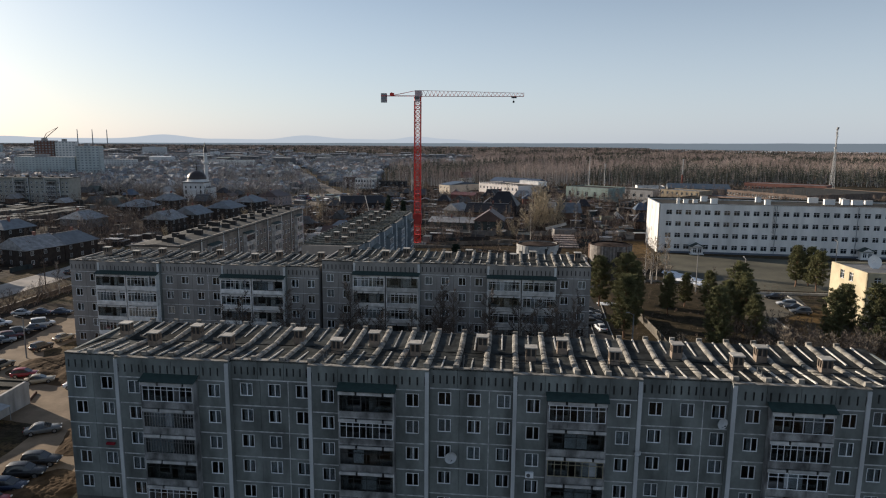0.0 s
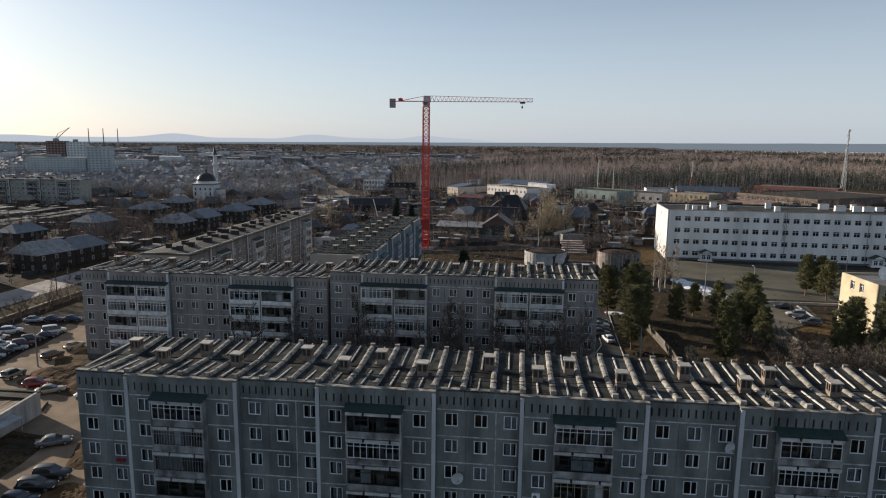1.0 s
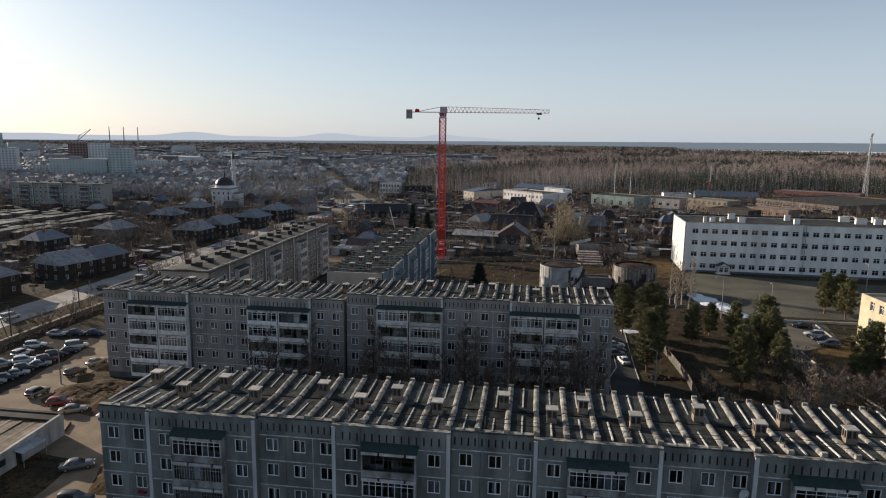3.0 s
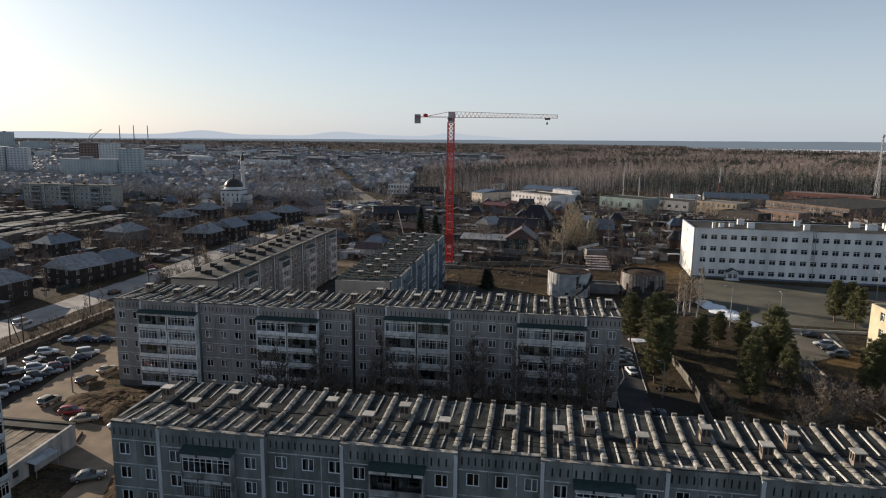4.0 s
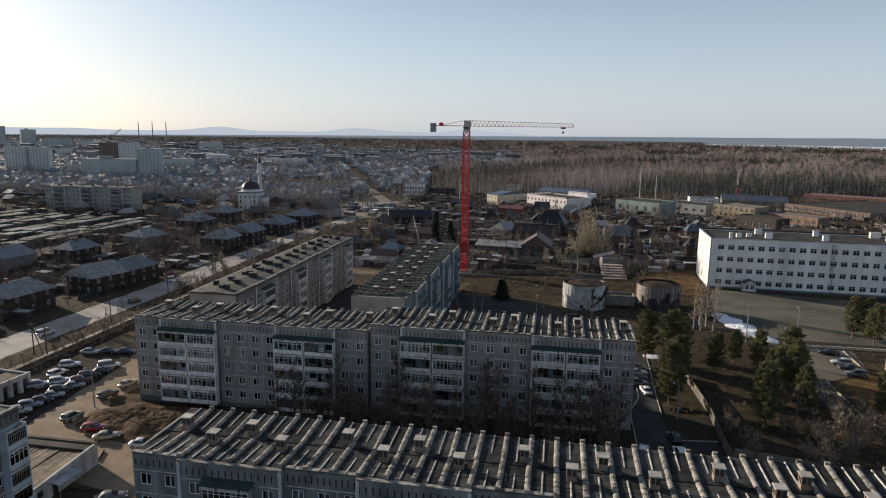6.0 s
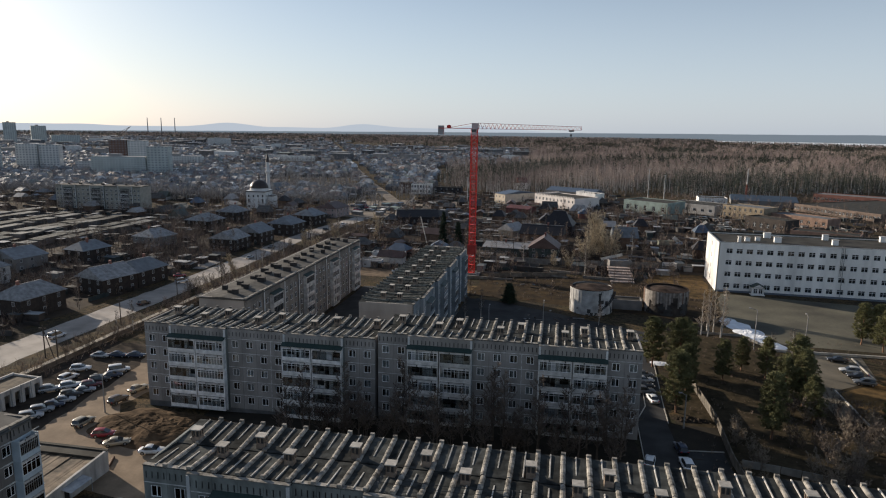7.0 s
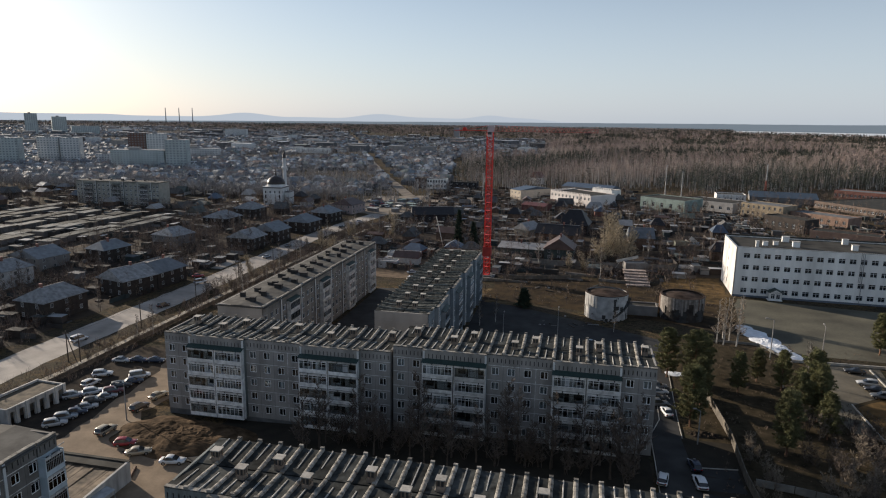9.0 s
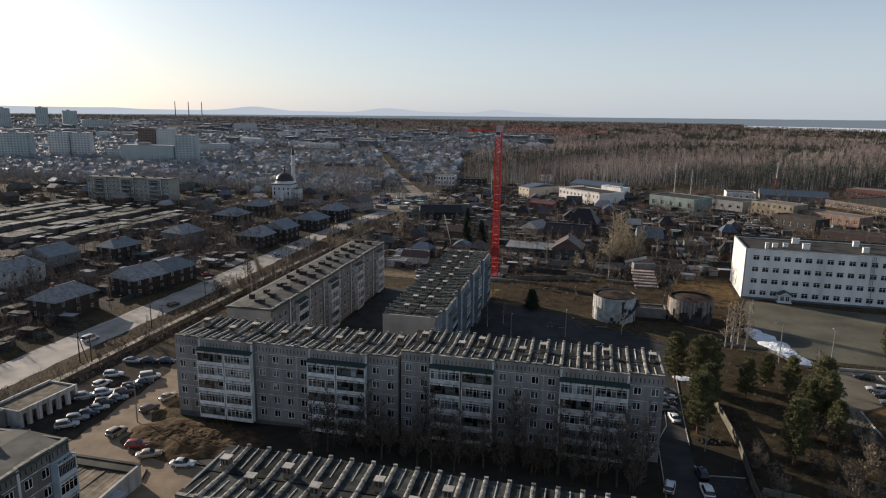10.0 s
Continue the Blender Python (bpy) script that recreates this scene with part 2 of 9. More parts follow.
# ---------- ground ----------
def ground_material():
    m = bpy.data.materials.new("dry_grass_and_earth")
    m.use_nodes = True
    n, ln = m.node_tree.nodes, m.node_tree.links
    geo = n.new("ShaderNodeNewGeometry")
    def tex(s, d=6.0):
        t = n.new("ShaderNodeTexNoise")
        t.inputs["Scale"].default_value, t.inputs["Detail"].default_value = s, d
        ln.new(geo.outputs["Position"], t.inputs["Vector"])
        return t
    def mixc(a, b, t, lo, hi):
        r, k = n.new("ShaderNodeMapRange"), n.new("ShaderNodeMix")
        r.inputs["From Min"].default_value, r.inputs["From Max"].default_value = lo, hi
        k.data_type = "RGBA"
        ln.new(t.outputs["Fac"], r.inputs["Value"])
        ln.new(r.outputs["Result"], k.inputs["Factor"])
        for sock, c in (("A", a), ("B", b)):
            if isinstance(c, tuple):
                k.inputs[sock].default_value = (*c, 1)
            else:
                ln.new(c.outputs["Result"], k.inputs[sock])
        return k
    far = mixc((0.085, 0.064, 0.04), (0.045, 0.039, 0.033), tex(0.012), 0.4, 0.6)
    mid = mixc(far, (0.13, 0.088, 0.043), tex(0.09), 0.46, 0.66)
    near = mixc(mid, (0.05, 0.046, 0.026), tex(0.3), 0.48, 0.68)
    patch = mixc(near, (0.034, 0.03, 0.021), tex(0.9, 8.0), 0.5, 0.62)
    fine = tex(3.0)
    last = mixc(patch, (0.022, 0.019, 0.015), fine, 0.48, 0.7)
    b = n["Principled BSDF"]
    ln.new(last.outputs["Result"], b.inputs["Base Color"])
    b.inputs["Roughness"].default_value = 0.95
    b.inputs["Specular IOR Level"].default_value = 0.04
    bp = n.new("ShaderNodeBump")
    bp.inputs["Strength"].default_value, bp.inputs["Distance"].default_value = 0.5, 0.15
    ln.new(fine.outputs["Fac"], bp.inputs["Height"])
    ln.new(bp.outputs["Normal"], b.inputs["Normal"])
    return m


def lines(lo, hi, near_lo, near_hi, step):
    a = [near_lo + i * step for i in range(int((near_hi - near_lo) / step) + 1)]
    k = step
    while a[-1] < hi:
        k *= 1.5
        a.append(min(hi, a[-1] + k))
    k = step
    while a[0] > lo:
        k *= 1.5
        a.insert(0, max(lo, a[0] - k))
    return a


def build_ground():
    xs, ys = lines(-4000, 3400, -160, 160, 5), lines(-1500, 4780, -20, 330, 5)
    g = np.array([(x, y, ground_z(x, y)) for y in ys for x in xs])
    nx = len(xs)
    f = [(j * nx + i, j * nx + i + 1, (j + 1) * nx + i + 1, (j + 1) * nx + i) for j in range(len(ys) - 1) for i in range(nx - 1)]
    ob = new("ground", big_mesh("ground", g, f, ground_material(), True))
    tagged(ob, "dry brown grass and bare earth in early spring", "ground", kind="structure")


build_ground()


def sheet(name, pts, material, label, lift=0.03, step=4.0, edge=0.0, category="road"):
    """A flat stretch of paving over the ground, as strips between two sides given as pairs of points along its way."""
    v, f = [], []
    rows = []
    for (l0, r0), (l1, r1) in zip(pts, pts[1:]):
        k = max(1, int((Vector(l1) - Vector(l0)).length / step))
        for i in range(k):
            t = i / k
            rows.append((Vector(l0).lerp(Vector(l1), t), Vector(r0).lerp(Vector(r1), t)))
    rows.append((Vector(pts[-1][0]), Vector(pts[-1][1])))
    across = max(2, int((rows[0][1] - rows[0][0]).length / step))
    for l, r in rows:
        for j in range(across + 1):
            p = l.lerp(r, j / across)
            if edge and j in (0, across):
                p = p + Vector((noise.noise((p.x * 0.2, p.y * 0.2, 3.0)) * edge, noise.noise((p.x * 0.2, p.y * 0.2, 8.0)) * edge))
            v.append((p.x, p.y, ground_z(p.x, p.y) + lift))
    w = across + 1
    for i in range(len(rows) - 1):
        for j in range(across):
            f.append((i * w + j, i * w + j + 1, (i + 1) * w + j + 1, (i + 1) * w + j))
    me = big_mesh(name, v, f, material, True)
    ob = new(name, me)
    return tagged(ob, label, category, kind="structure")


M_ROAD = mat("worn_asphalt", (0.33, 0.295, 0.26), var=0.35, scale=0.15, fine=3, bump=0.1)
M_DIRT = mat("dry_packed_dirt", (0.27, 0.208, 0.147), spec=0.06, col2=(0.17, 0.13, 0.092), var=0.45, scale=0.28, fine=2.5, bump=0.3)
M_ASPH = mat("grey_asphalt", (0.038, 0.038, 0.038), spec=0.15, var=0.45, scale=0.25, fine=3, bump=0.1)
M_PLAZA = mat("old_plaza_asphalt", (0.15, 0.14, 0.106), spec=0.06, col2=(0.08, 0.076, 0.062), var=0.9, scale=0.1, fine=1.6, bump=0.15)
# ---------- panel apartment blocks ----------
M_WINGLASS = mat("dark_window_glass", (0.03, 0.035, 0.04), rough=0.15, var=0.3, scale=1.5, bump=0, spec=0.6, rnd=0.5)
STOREY, PLINTH, BAND, LOGGIA = 2.8, 0.9, 2.1, 5.6
WIN = (-0.67, 0.67, 1.02, 2.45)          # a window's opening in its panel


def window_mesh(w, h, glass, frame_m):
    """White frame with a broad mullion; the glass as a second material where the window is far off."""
    b = MB()
    t, d, c = 0.095, 0.07, w * 0.06
    b.holed(-w / 2, w / 2, -0.12, h, 0, d, [(-w / 2 + t, c - 0.045, t, h - t), (c + 0.045, w / 2 - t, t, h - t)])
    if glass:
        b.quad((-w / 2 + t, 0.03, t), (w / 2 - t, 0.03, t), (w / 2 - t, 0.03, h - t), (-w / 2 + t, 0.03, h - t), 1)
        return b.mesh("window", frame_m, M_WINGLASS)
    return b.mesh("window", frame_m, weld=True)


def add_window(parent, x, y, z, w, h, rng, fine=True):
    me = shared(("win", round(w, 2), round(h, 2), fine), lambda: window_mesh(w, h, not fine, M_FRAME))
    wob = part("window", me, parent, T(x, y + 0.07, z))
    if not fine:
        return wob
    pn = shared(("winpane", round(w, 2), round(h, 2)), lambda: MB().box(-w / 2 + 0.1, w * 0.06 - 0.06, 0.03, 0.04, 0.1, h - 0.1).box(w * 0.06 + 0.06, w / 2 - 0.1, 0.03, 0.04, 0.1, h - 0.1).mesh("pane", M_GLASS))
    part("pane", pn, wob).visible_shadow = False
    if rng.random() < 0.72:
        cu = shared(("wincurt", round(w, 2), round(h, 2)), lambda: MB().box(-w / 2 + 0.08, w / 2 - 0.1, 0.25, 0.27, 0.06, h - 0.06).mesh("curtain", M_CURTAIN))
        part("curtain", cu, wob, Matrix.Diagonal((rng.choice((0.45, 0.7, 1.0)), 1, 1, 1)))
    return wob


def wall_panel(kind, w, m):
    """Panel meshes: w wide, a storey high, with one window opening, or none; or the band under the roof with its slits."""
    g = 0.015
    def build():
        b = MB()
        if kind == "band":
            n = max(1, int(round(w / 0.76)))
            holes = [((i + 0.5) * w / n - 0.085, (i + 0.5) * w / n + 0.085, 0.5, 1.36) for i in range(n)]
            b.holed(g, w - g, g, BAND - 0.02, 0, 0.12, holes)
            # dark sheet close behind the slits stands for the shade inside
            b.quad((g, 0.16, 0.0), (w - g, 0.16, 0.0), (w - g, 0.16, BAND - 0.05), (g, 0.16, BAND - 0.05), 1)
            return b.mesh("wall_panel", m, M_NEARBLACK)
        else:
            c, off = kind
            holes = [(off + WIN[0], off + WIN[1], WIN[2], WIN[3])] if c == "window" else []
            b.holed(g, w - g, g, STOREY - g, 0, 0.28, holes)
        return b.mesh("wall_panel", m)
    return shared(("panel", kind, round(w, 2), m.name), build)


def loggia_meshes(w, d, m_par):
    def body():
        b = MB()
        b.box(0, w, -d, -0.005, 0.0, 0.16)
        b.box(0, 0.14, -d, -0.005, 0.16, STOREY).box(w - 0.14, w, -d, -0.005, 0.16, STOREY)
        return b.mesh("loggia", m_par)
    def parapet():
        b = MB()
        n = 3
        for i in range(n):
            b.box(0.14 + i * (w - 0.28) / n + 0.01, 0.14 + (i + 1) * (w - 0.28) / n - 0.01, -d, -d + 0.09, 0.16, 0.64)
        b.box(0.0, w, -d - 0.03, -d + 0.12, 0.64, 0.71)
        return b.mesh("parapet", m_par)
    def beam():
        b = MB()
        b.box(0.02, w * 0.30, -d - 0.02, -d + 0.14, STOREY - 0.42, STOREY - 0.12)
        b.box(w * 0.34, w * 0.78, -d - 0.02, -d + 0.14, STOREY - 0.42, STOREY - 0.12)
        b.box(w * 0.82, w - 0.02, -d - 0.02, -d + 0.14, STOREY - 0.42, STOREY - 0.12)
        return b.mesh("lintel", M_SLAB)
    k = (round(w, 2), round(d, 2), m_par.name)
    return shared(("lb", k), body), shared(("lp", k), parapet), shared(("lt", k), beam)


def glazing_mesh(w, n, fm, h=1.64):
    def build():
        b = MB()
        t = 0.06
        b.box(0, w, 0, t, 0, t).box(0, w, 0, t, h - t, h)
        k = n if fm is not M_GREYF else 2 * n
        for i in range(k + 1):
            x = i * (w - t) / k
            s = 0.0 if k == n or i % 2 == 0 else 0.012
            b.box(x + s, x + t - s, -0.005, t, t, h - t)
        b.box(t, w - t, 0.004, t - 0.004, h * 0.74, h * 0.74 + 0.05)
        return b.mesh("glazing_frame", fm)
    return shared(("glz", round(w, 2), n, fm.name), build), shared(("gpane", round(w, 2), n), lambda: MB().box(0.02, (w - 0.06) / n - 0.02, 0.02, 0.03, 0.06, h - 0.06).mesh("pane", M_GLASS))


def add_loggia(parent, x, y, z, w, d, rng, m_par, style, fine=True):
    body, par_, beam = loggia_meshes(w, d, m_par)
    lg = part("loggia", body, parent, T(x, y, z))
    part("parapet", par_, lg)
    part("lintel", beam, lg)
    if style == "open":
        for px in (w * 0.33, w * 0.66):
            part("post", shared("post", lambda: MB().box(-0.04, 0.04, -0.04, 0.04, 0, 1.7).mesh("post", M_PARAPET)), lg, T(px, -d + 0.08, 0.69))
        return lg
    fm = {"white": M_FRAME, "dark": M_BROWNF, "grey": M_GREYF, "cream": M_CREAMF}.get(style) or (M_BROWNF if (x * 3 + z * 2) % 5 < 1.4 else M_GREYF)
    n = max(4, int(round((w - 0.3) / (1.35 if style == "dark" else 0.66 if style == "cream" else rng.choice((0.6, 0.7, 0.85))))))
    fr, pn = glazing_mesh(w - 0.28, n, fm)
    if not fine:
        key = ("glzg", round(w, 2), n, fm.name)
        def joined():
            q = MB()
            hh, t, ww = 1.64, 0.06, w - 0.28
            q.box(0, ww, 0, t, 0, t).box(0, ww, 0, t, hh - t, hh)
            for i in range(n + 1):
                q.box(i * (ww - t) / n, i * (ww - t) / n + t, -0.005, t, t, hh - t)
            q.quad((0.02, 0.03, 0.06), (ww - 0.02, 0.03, 0.06), (ww - 0.02, 0.03, hh - 0.06), (0.02, 0.03, hh - 0.06), 1)
            return q.mesh("glazing", fm, M_WINGLASS)
        part("glazing", shared(key, joined), lg, T(0.14, -d + 0.02, 0.71))
        return lg
    gz = part("glazing", fr, lg, T(0.14, -d + 0.02, 0.71))
    step = (w - 0.28 - 0.06) / n
    for i in range(n):
        if rng.random() < 0.9:
            part("pane", pn, gz, T(i * step + 0.03, 0, 0)).visible_shadow = False
    if rng.random() < 0.5:
        cw = rng.uniform(1.0, w * 0.5)
        part("curtain", shared("lcurt", lambda: MB().box(0, 1, 0, 0.02, 0, 1.55).mesh("curtain", M_CURTAIN)), lg,
             T(rng.uniform(0.3, w - cw - 0.3), -d + 0.3, 0.74) @ Matrix.Diagonal((cw, 1, 1, 1)))
    return lg


def capped_roof(parent, length, depth, top, bay=2.93, vents=(), mossy=False):
    """Ribbed concrete roof slabs that fall from both long edges to a gutter in the middle, with caps over the joints."""
    base = MB()
    base.box(0.31, length - 0.31, 0.25, depth - 0.25, top - 1.5, top - 0.95)
    roof = part("roof", base.mesh("roof", M_ROOF), parent)
    dz = 0.32
    n = int(round(length / bay))
    bay = length / n
    half = depth * 0.488
    def slab():
        b = MB()
        w = bay - 0.03
        for (ya, za), (yb, zb) in (((0, 0), (half, -dz)),):
            b.add([(0, ya, za), (w, ya, za), (w, yb, zb), (0, yb, zb), (0, ya, za - 0.2), (w, ya, za - 0.2), (w, yb, zb - 0.2), (0, yb, zb - 0.2)],
                  [(0, 1, 2, 3), (4, 7, 6, 5), (0, 4, 5, 1), (2, 6, 7, 3), (0, 3, 7, 4), (1, 5, 6, 2)])
        return b.mesh("roof_slab", M_ROOF)
    def cap():
        b = MB()
        prof = [(-0.31, 0.0), (-0.30, 0.14), (-0.19, 0.25), (0.0, 0.29), (0.19, 0.25), (0.30, 0.14), (0.31, 0.0)]
        L = half + 0.12
        rings = ((0.0, 0.95), (0.3, 1.03), (0.325, 0.84), (0.355, 0.85), (0.37, 1.0), (0.66, 1.05), (0.68, 0.84), (0.715, 0.85), (0.73, 1.0), (1.0, 0.95))
        vs = [(x * s, -0.12 + (L - 0.0) * u, z * s - dz * u) for u, s in rings for x, z in prof]
        k, m = len(prof), len(rings)
        fs = [(j * k + i, j * k + i + 1, (j + 1) * k + i + 1, (j + 1) * k + i) for j in range(m - 1) for i in range(k - 1)]
        fs += [tuple(range(k)), tuple(range(m * k - 1, (m - 1) * k - 1, -1))]
        b.add(vs, fs)
        b.box(-0.27, 0.27, -0.22, 0.14, 0.1, 0.46)
        return b.mesh("roof_cap", mat("mossy_cap_concrete", (0.17, 0.165, 0.14), spec=0.05, var=0.7, scale=1.5, fine=7, rnd=0.5) if mossy else M_CAP)
    def rib():
        b = MB()
        b.add([(-0.09, 0.05, 0), (0.09, 0.05, 0), (0.09, half - 0.5, -dz * 0.9), (-0.09, half - 0.5, -dz * 0.9), (-0.06, 0.05, 0.13), (0.06, 0.05, 0.13), (0.06, half - 0.5, -dz * 0.9 + 0.11), (-0.06, half - 0.5, -dz * 0.9 + 0.11)],
              [(4, 5, 6, 7), (0, 1, 5, 4), (2, 3, 7, 6), (1, 2, 6, 5), (3, 0, 4, 7)])
        return b.mesh("roof_rib", MATS["mossy_cap_concrete"] if mossy else mat("pale_mortar_rib", (0.46, 0.44, 0.40), var=0.45, scale=1.5, rnd=0.45))
    k = (round(length, 1), round(depth, 1), mossy)
    ms, mc, mr = shared(("slab", k), slab), shared(("cap", k), cap), shared(("rib", k), rib)
    flip = Matrix.Rotation(math.pi, 4, "Z")
    rng = random.Random(int(length * 10))
    for i in range(n + 1):
        x = i * bay
        for side in (0, 1):
            m0 = T(x, 0, top) if side == 0 else T(x, depth, top) @ flip
            if i < n:
                ms_m = T(x + 0.015, 0, top) if side == 0 else T(x + bay - 0.015, depth, top) @ flip
                part("roof_slab", ms, roof, ms_m)
                mx = T(x + bay / 2, 0, top) if side == 0 else T(x + bay / 2, depth, top) @ flip
                part("roof_rib", mr, roof, mx @ Matrix.Diagonal((1, rng.uniform(0.7, 1.0), 1, 1)))
            if i in (0, n):
                continue
            xx = x
            m0 = T(xx, 0, top) if side == 0 else T(xx, depth, top) @ flip
            part("roof_cap", mc, roof, m0 @ pose(0, 0, 0, 0, 0, rng.uniform(-0.6, 0.6)))
    for vx, vy in vents:
        add_vent(parent, vx, vy, top - dz - 0.1)
    return roof


def add_vent(parent, x, y, z, s=1.0):
    def body():
        b = MB()
        b.box(-0.52, 0.52, -0.5, 0.5, 0, 0.8)
        for xx in (-0.52, -0.06, 0.40):
            for yy in (-0.5, 0.38):
                b.box(xx, xx + 0.12, yy, yy + 0.12, 0.8, 1.65)
        for yy in (-0.5, -0.06, 0.38):
            for xx in (-0.52, 0.40):
                b.box(xx + 0.001, xx + 0.119, yy, yy + 0.12, 0.8, 1.649)
        # dark core stands for the shade within the shaft's openings
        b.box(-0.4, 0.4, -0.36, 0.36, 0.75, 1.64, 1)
        return b.mesh("vent_shaft", M_VENT, M_NEARBLACK)
    v = part("vent_shaft", shared("vent_body", body), parent, T(x, y, z) @ Matrix.Diagonal((s, s, s, 1)))
    part("vent_cover", shared("vent_cover", lambda: MB().box(-0.63, 0.63, -0.62, 0.62, 1.65, 1.77).mesh("vent_cover", M_VCOVER)), v)
    return v


def panel_block(name, label, origin, rz, layout, depth=12.0, seed=1, m_wall=None, m_par=None, roof="caps", vents=(), double=False, step=0.75, forward=1.0, open_share=0.35, gable_m=None, fine=True, white_share=0.34, glazed=()):
    """A five-storey panel block. layout: (kind, width) along the front; P plain bays, L bays with loggias set a little forward."""
    rng = random.Random(seed)
    m_wall, m_par = m_wall or M_PANEL, m_par or M_PARAPET
    house = thing(name, T(*origin, rz), label, "apartment building", group="panel apartment blocks")
    length = sum(w for _, w in layout)
    top = PLINTH + 5 * STOREY + BAND
    # shell: rear and end walls, dark rooms behind the front
    b = MB()
    b.box(0.0, 0.3, 0.3, depth, PLINTH, top - 0.08).box(length - 0.3, length, 0.3, depth, PLINTH, top - 0.08).box(0.3, length - 0.3, depth - 0.3, depth, PLINTH, top - 0.3)
    part("shell_wall", b.mesh("shell_wall", gable_m or m_wall), house)
    b = MB()
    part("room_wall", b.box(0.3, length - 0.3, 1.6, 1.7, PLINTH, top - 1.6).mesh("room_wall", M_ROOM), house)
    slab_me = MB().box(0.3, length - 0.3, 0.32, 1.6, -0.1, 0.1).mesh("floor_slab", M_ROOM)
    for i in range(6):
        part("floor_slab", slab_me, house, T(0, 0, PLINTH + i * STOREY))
    part("plinth", MB().box(0, length, 0.1, depth - 0.05, -1.2, PLINTH).mesh("plinth", M_PLINTH), house)
    # end wall pieces
    for i in range(5 if gable_m else 0):
        for j in range(4):
            w = depth / 4
            key = ("gable", round(w, 2), (gable_m or m_wall).name)
            me = shared(key, lambda: MB().box(-0.06, 0.0, 0.015, w - 0.015, 0.015, STOREY - 0.015).mesh("wall_panel", gable_m or m_wall))
            part("wall_panel", me, house, T(0, j * w, PLINTH + i * STOREY))
    x = 0.0
    loggias = 0
    for kind, w in layout:
        y = 0.0 if kind == "P" else -step
        loggias += kind == "L"
        n = int(round(w / 2.93))
        if kind == "P":
            edges = [min(i * 2.95, w) for i in range(n)] + [w] if double is False and fine else [i * w / n for i in range(n + 1)]
            cells = [(a, b - a, True) for a, b in zip(edges, edges[1:])]
        elif kind == "B":
            cells = [(0, w, False)]
        elif double:
            cells = [(0, w / 2, False), (w / 2, w / 2, False)]
        else:
            a = (w - LOGGIA) / 2
            cells = [(0, a, True), (a, LOGGIA, False), (a + LOGGIA, a, True)]
        for fl in range(5):
            z = PLINTH + fl * STOREY
            for cx, cw, has in cells:
                off = min(cw / 2, 1.47) if kind == "P" and cw > 2.5 else cw * 0.62 if kind == "P" else (cw * 0.6 if cx == 0 else cw * 0.5)
                if has:
                    part("wall_panel", wall_panel(("window", round(off, 2)), cw, m_wall), house, T(x + cx, y, z))
                    add_window(house, x + cx + round(off, 2), y, z + WIN[2], WIN[1] - WIN[0], WIN[3] - WIN[2], rng, fine)
                else:
                    def back():
                        q = MB()
                        q.holed(0.015, cw - 0.015, 0, STOREY, 0, 0.28, [(cw * 0.12, cw * 0.36, 0.9, 2.3), (cw * 0.38, cw * 0.52, 0.15, 2.3), (cw * 0.66, cw * 0.9, 0.9, 2.3)])
                        return q.mesh("wall_panel", m_par)
                    part("wall_panel", shared(("lback", round(cw, 2), m_par.name), back), house, T(x + cx, y, z))
                    u = rng.random()
                    style = "open" if u < open_share else ("white" if u < open_share + white_share else "brown")
                    if glazed and kind == "L":
                        halves = glazed[loggias - 1][4 - fl].split("/")
                        style = halves[-1 if cx > 0 else 0]
                    lw = cw - (0.2 if double else 0.0)
                    add_loggia(house, x + cx + (0.1 if double else 0), y, z, lw, forward, rng, m_par, style, fine)
        # the band under the roof
        for i in range(n):
            part("wall_panel", wall_panel("band", w / n, m_wall), house, T(x + i * w / n, y, PLINTH + 5 * STOREY))
        part("parapet_coping", shared(("cope", round(w, 2)), lambda: MB().box(0.0, w, -0.09, 0.5, -0.0, 0.07).mesh("coping", M_CAP)), house, T(x, y, top - 0.02))
        if kind == "L":
            # side returns and the deck behind the band
            part("side_return", shared(("ret", step), lambda: MB().box(0.0, 0.25, 0.02, step + 0.3, 0.0, top - PLINTH - 0.03).mesh("side_return", m_wall)), house, T(x + 0.01, y, PLINTH))
            part("side_return", CACHE[("ret", step)], house, T(x + w - 0.26, y, PLINTH))
            part("roof_edge", shared(("redge", round(w, 2)), lambda: MB().box(0.0, w, 0.3, step + 0.6, -0.22, -0.03).mesh("roof_edge", M_ROOF)), house, T(x, y, top))
            for px in (0.0, w):
                part("pilaster", shared(("pil",), lambda: MB().box(-0.19, 0.19, -0.12, 0.0, 0.0, top - PLINTH - 0.1).mesh("pilaster", M_PILASTER)), house, T(x + px + (0.2 if px == 0 else -0.2), y, PLINTH - 0.1))
            lx0, lx1 = (0.1, w - 0.1) if double else ((w - LOGGIA) / 2, (w + LOGGIA) / 2)
            aw = lx1 - lx0 + 0.3
            part("awning", shared(("awn", round(aw, 2)), lambda: MB().add([(0, 0, 0.55), (aw, 0, 0.55), (aw, -forward - 0.2, 0.1), (0, -forward - 0.2, 0.1), (0, 0, 0.6), (aw, 0, 0.6), (aw, -forward - 0.2, 0.15), (0, -forward - 0.2, 0.15)],
                 [(3, 2, 1, 0), (4, 7, 6, 5), (0, 4, 5, 1), (2, 6, 7, 3), (0, 3, 7, 4), (1, 5, 6, 2)]).mesh("awning", M_SHEET)), house, T(x + lx0 - 0.15, y - 0.005, PLINTH + 5 * STOREY - 0.1), "dark sheet-metal awning over the top loggias")
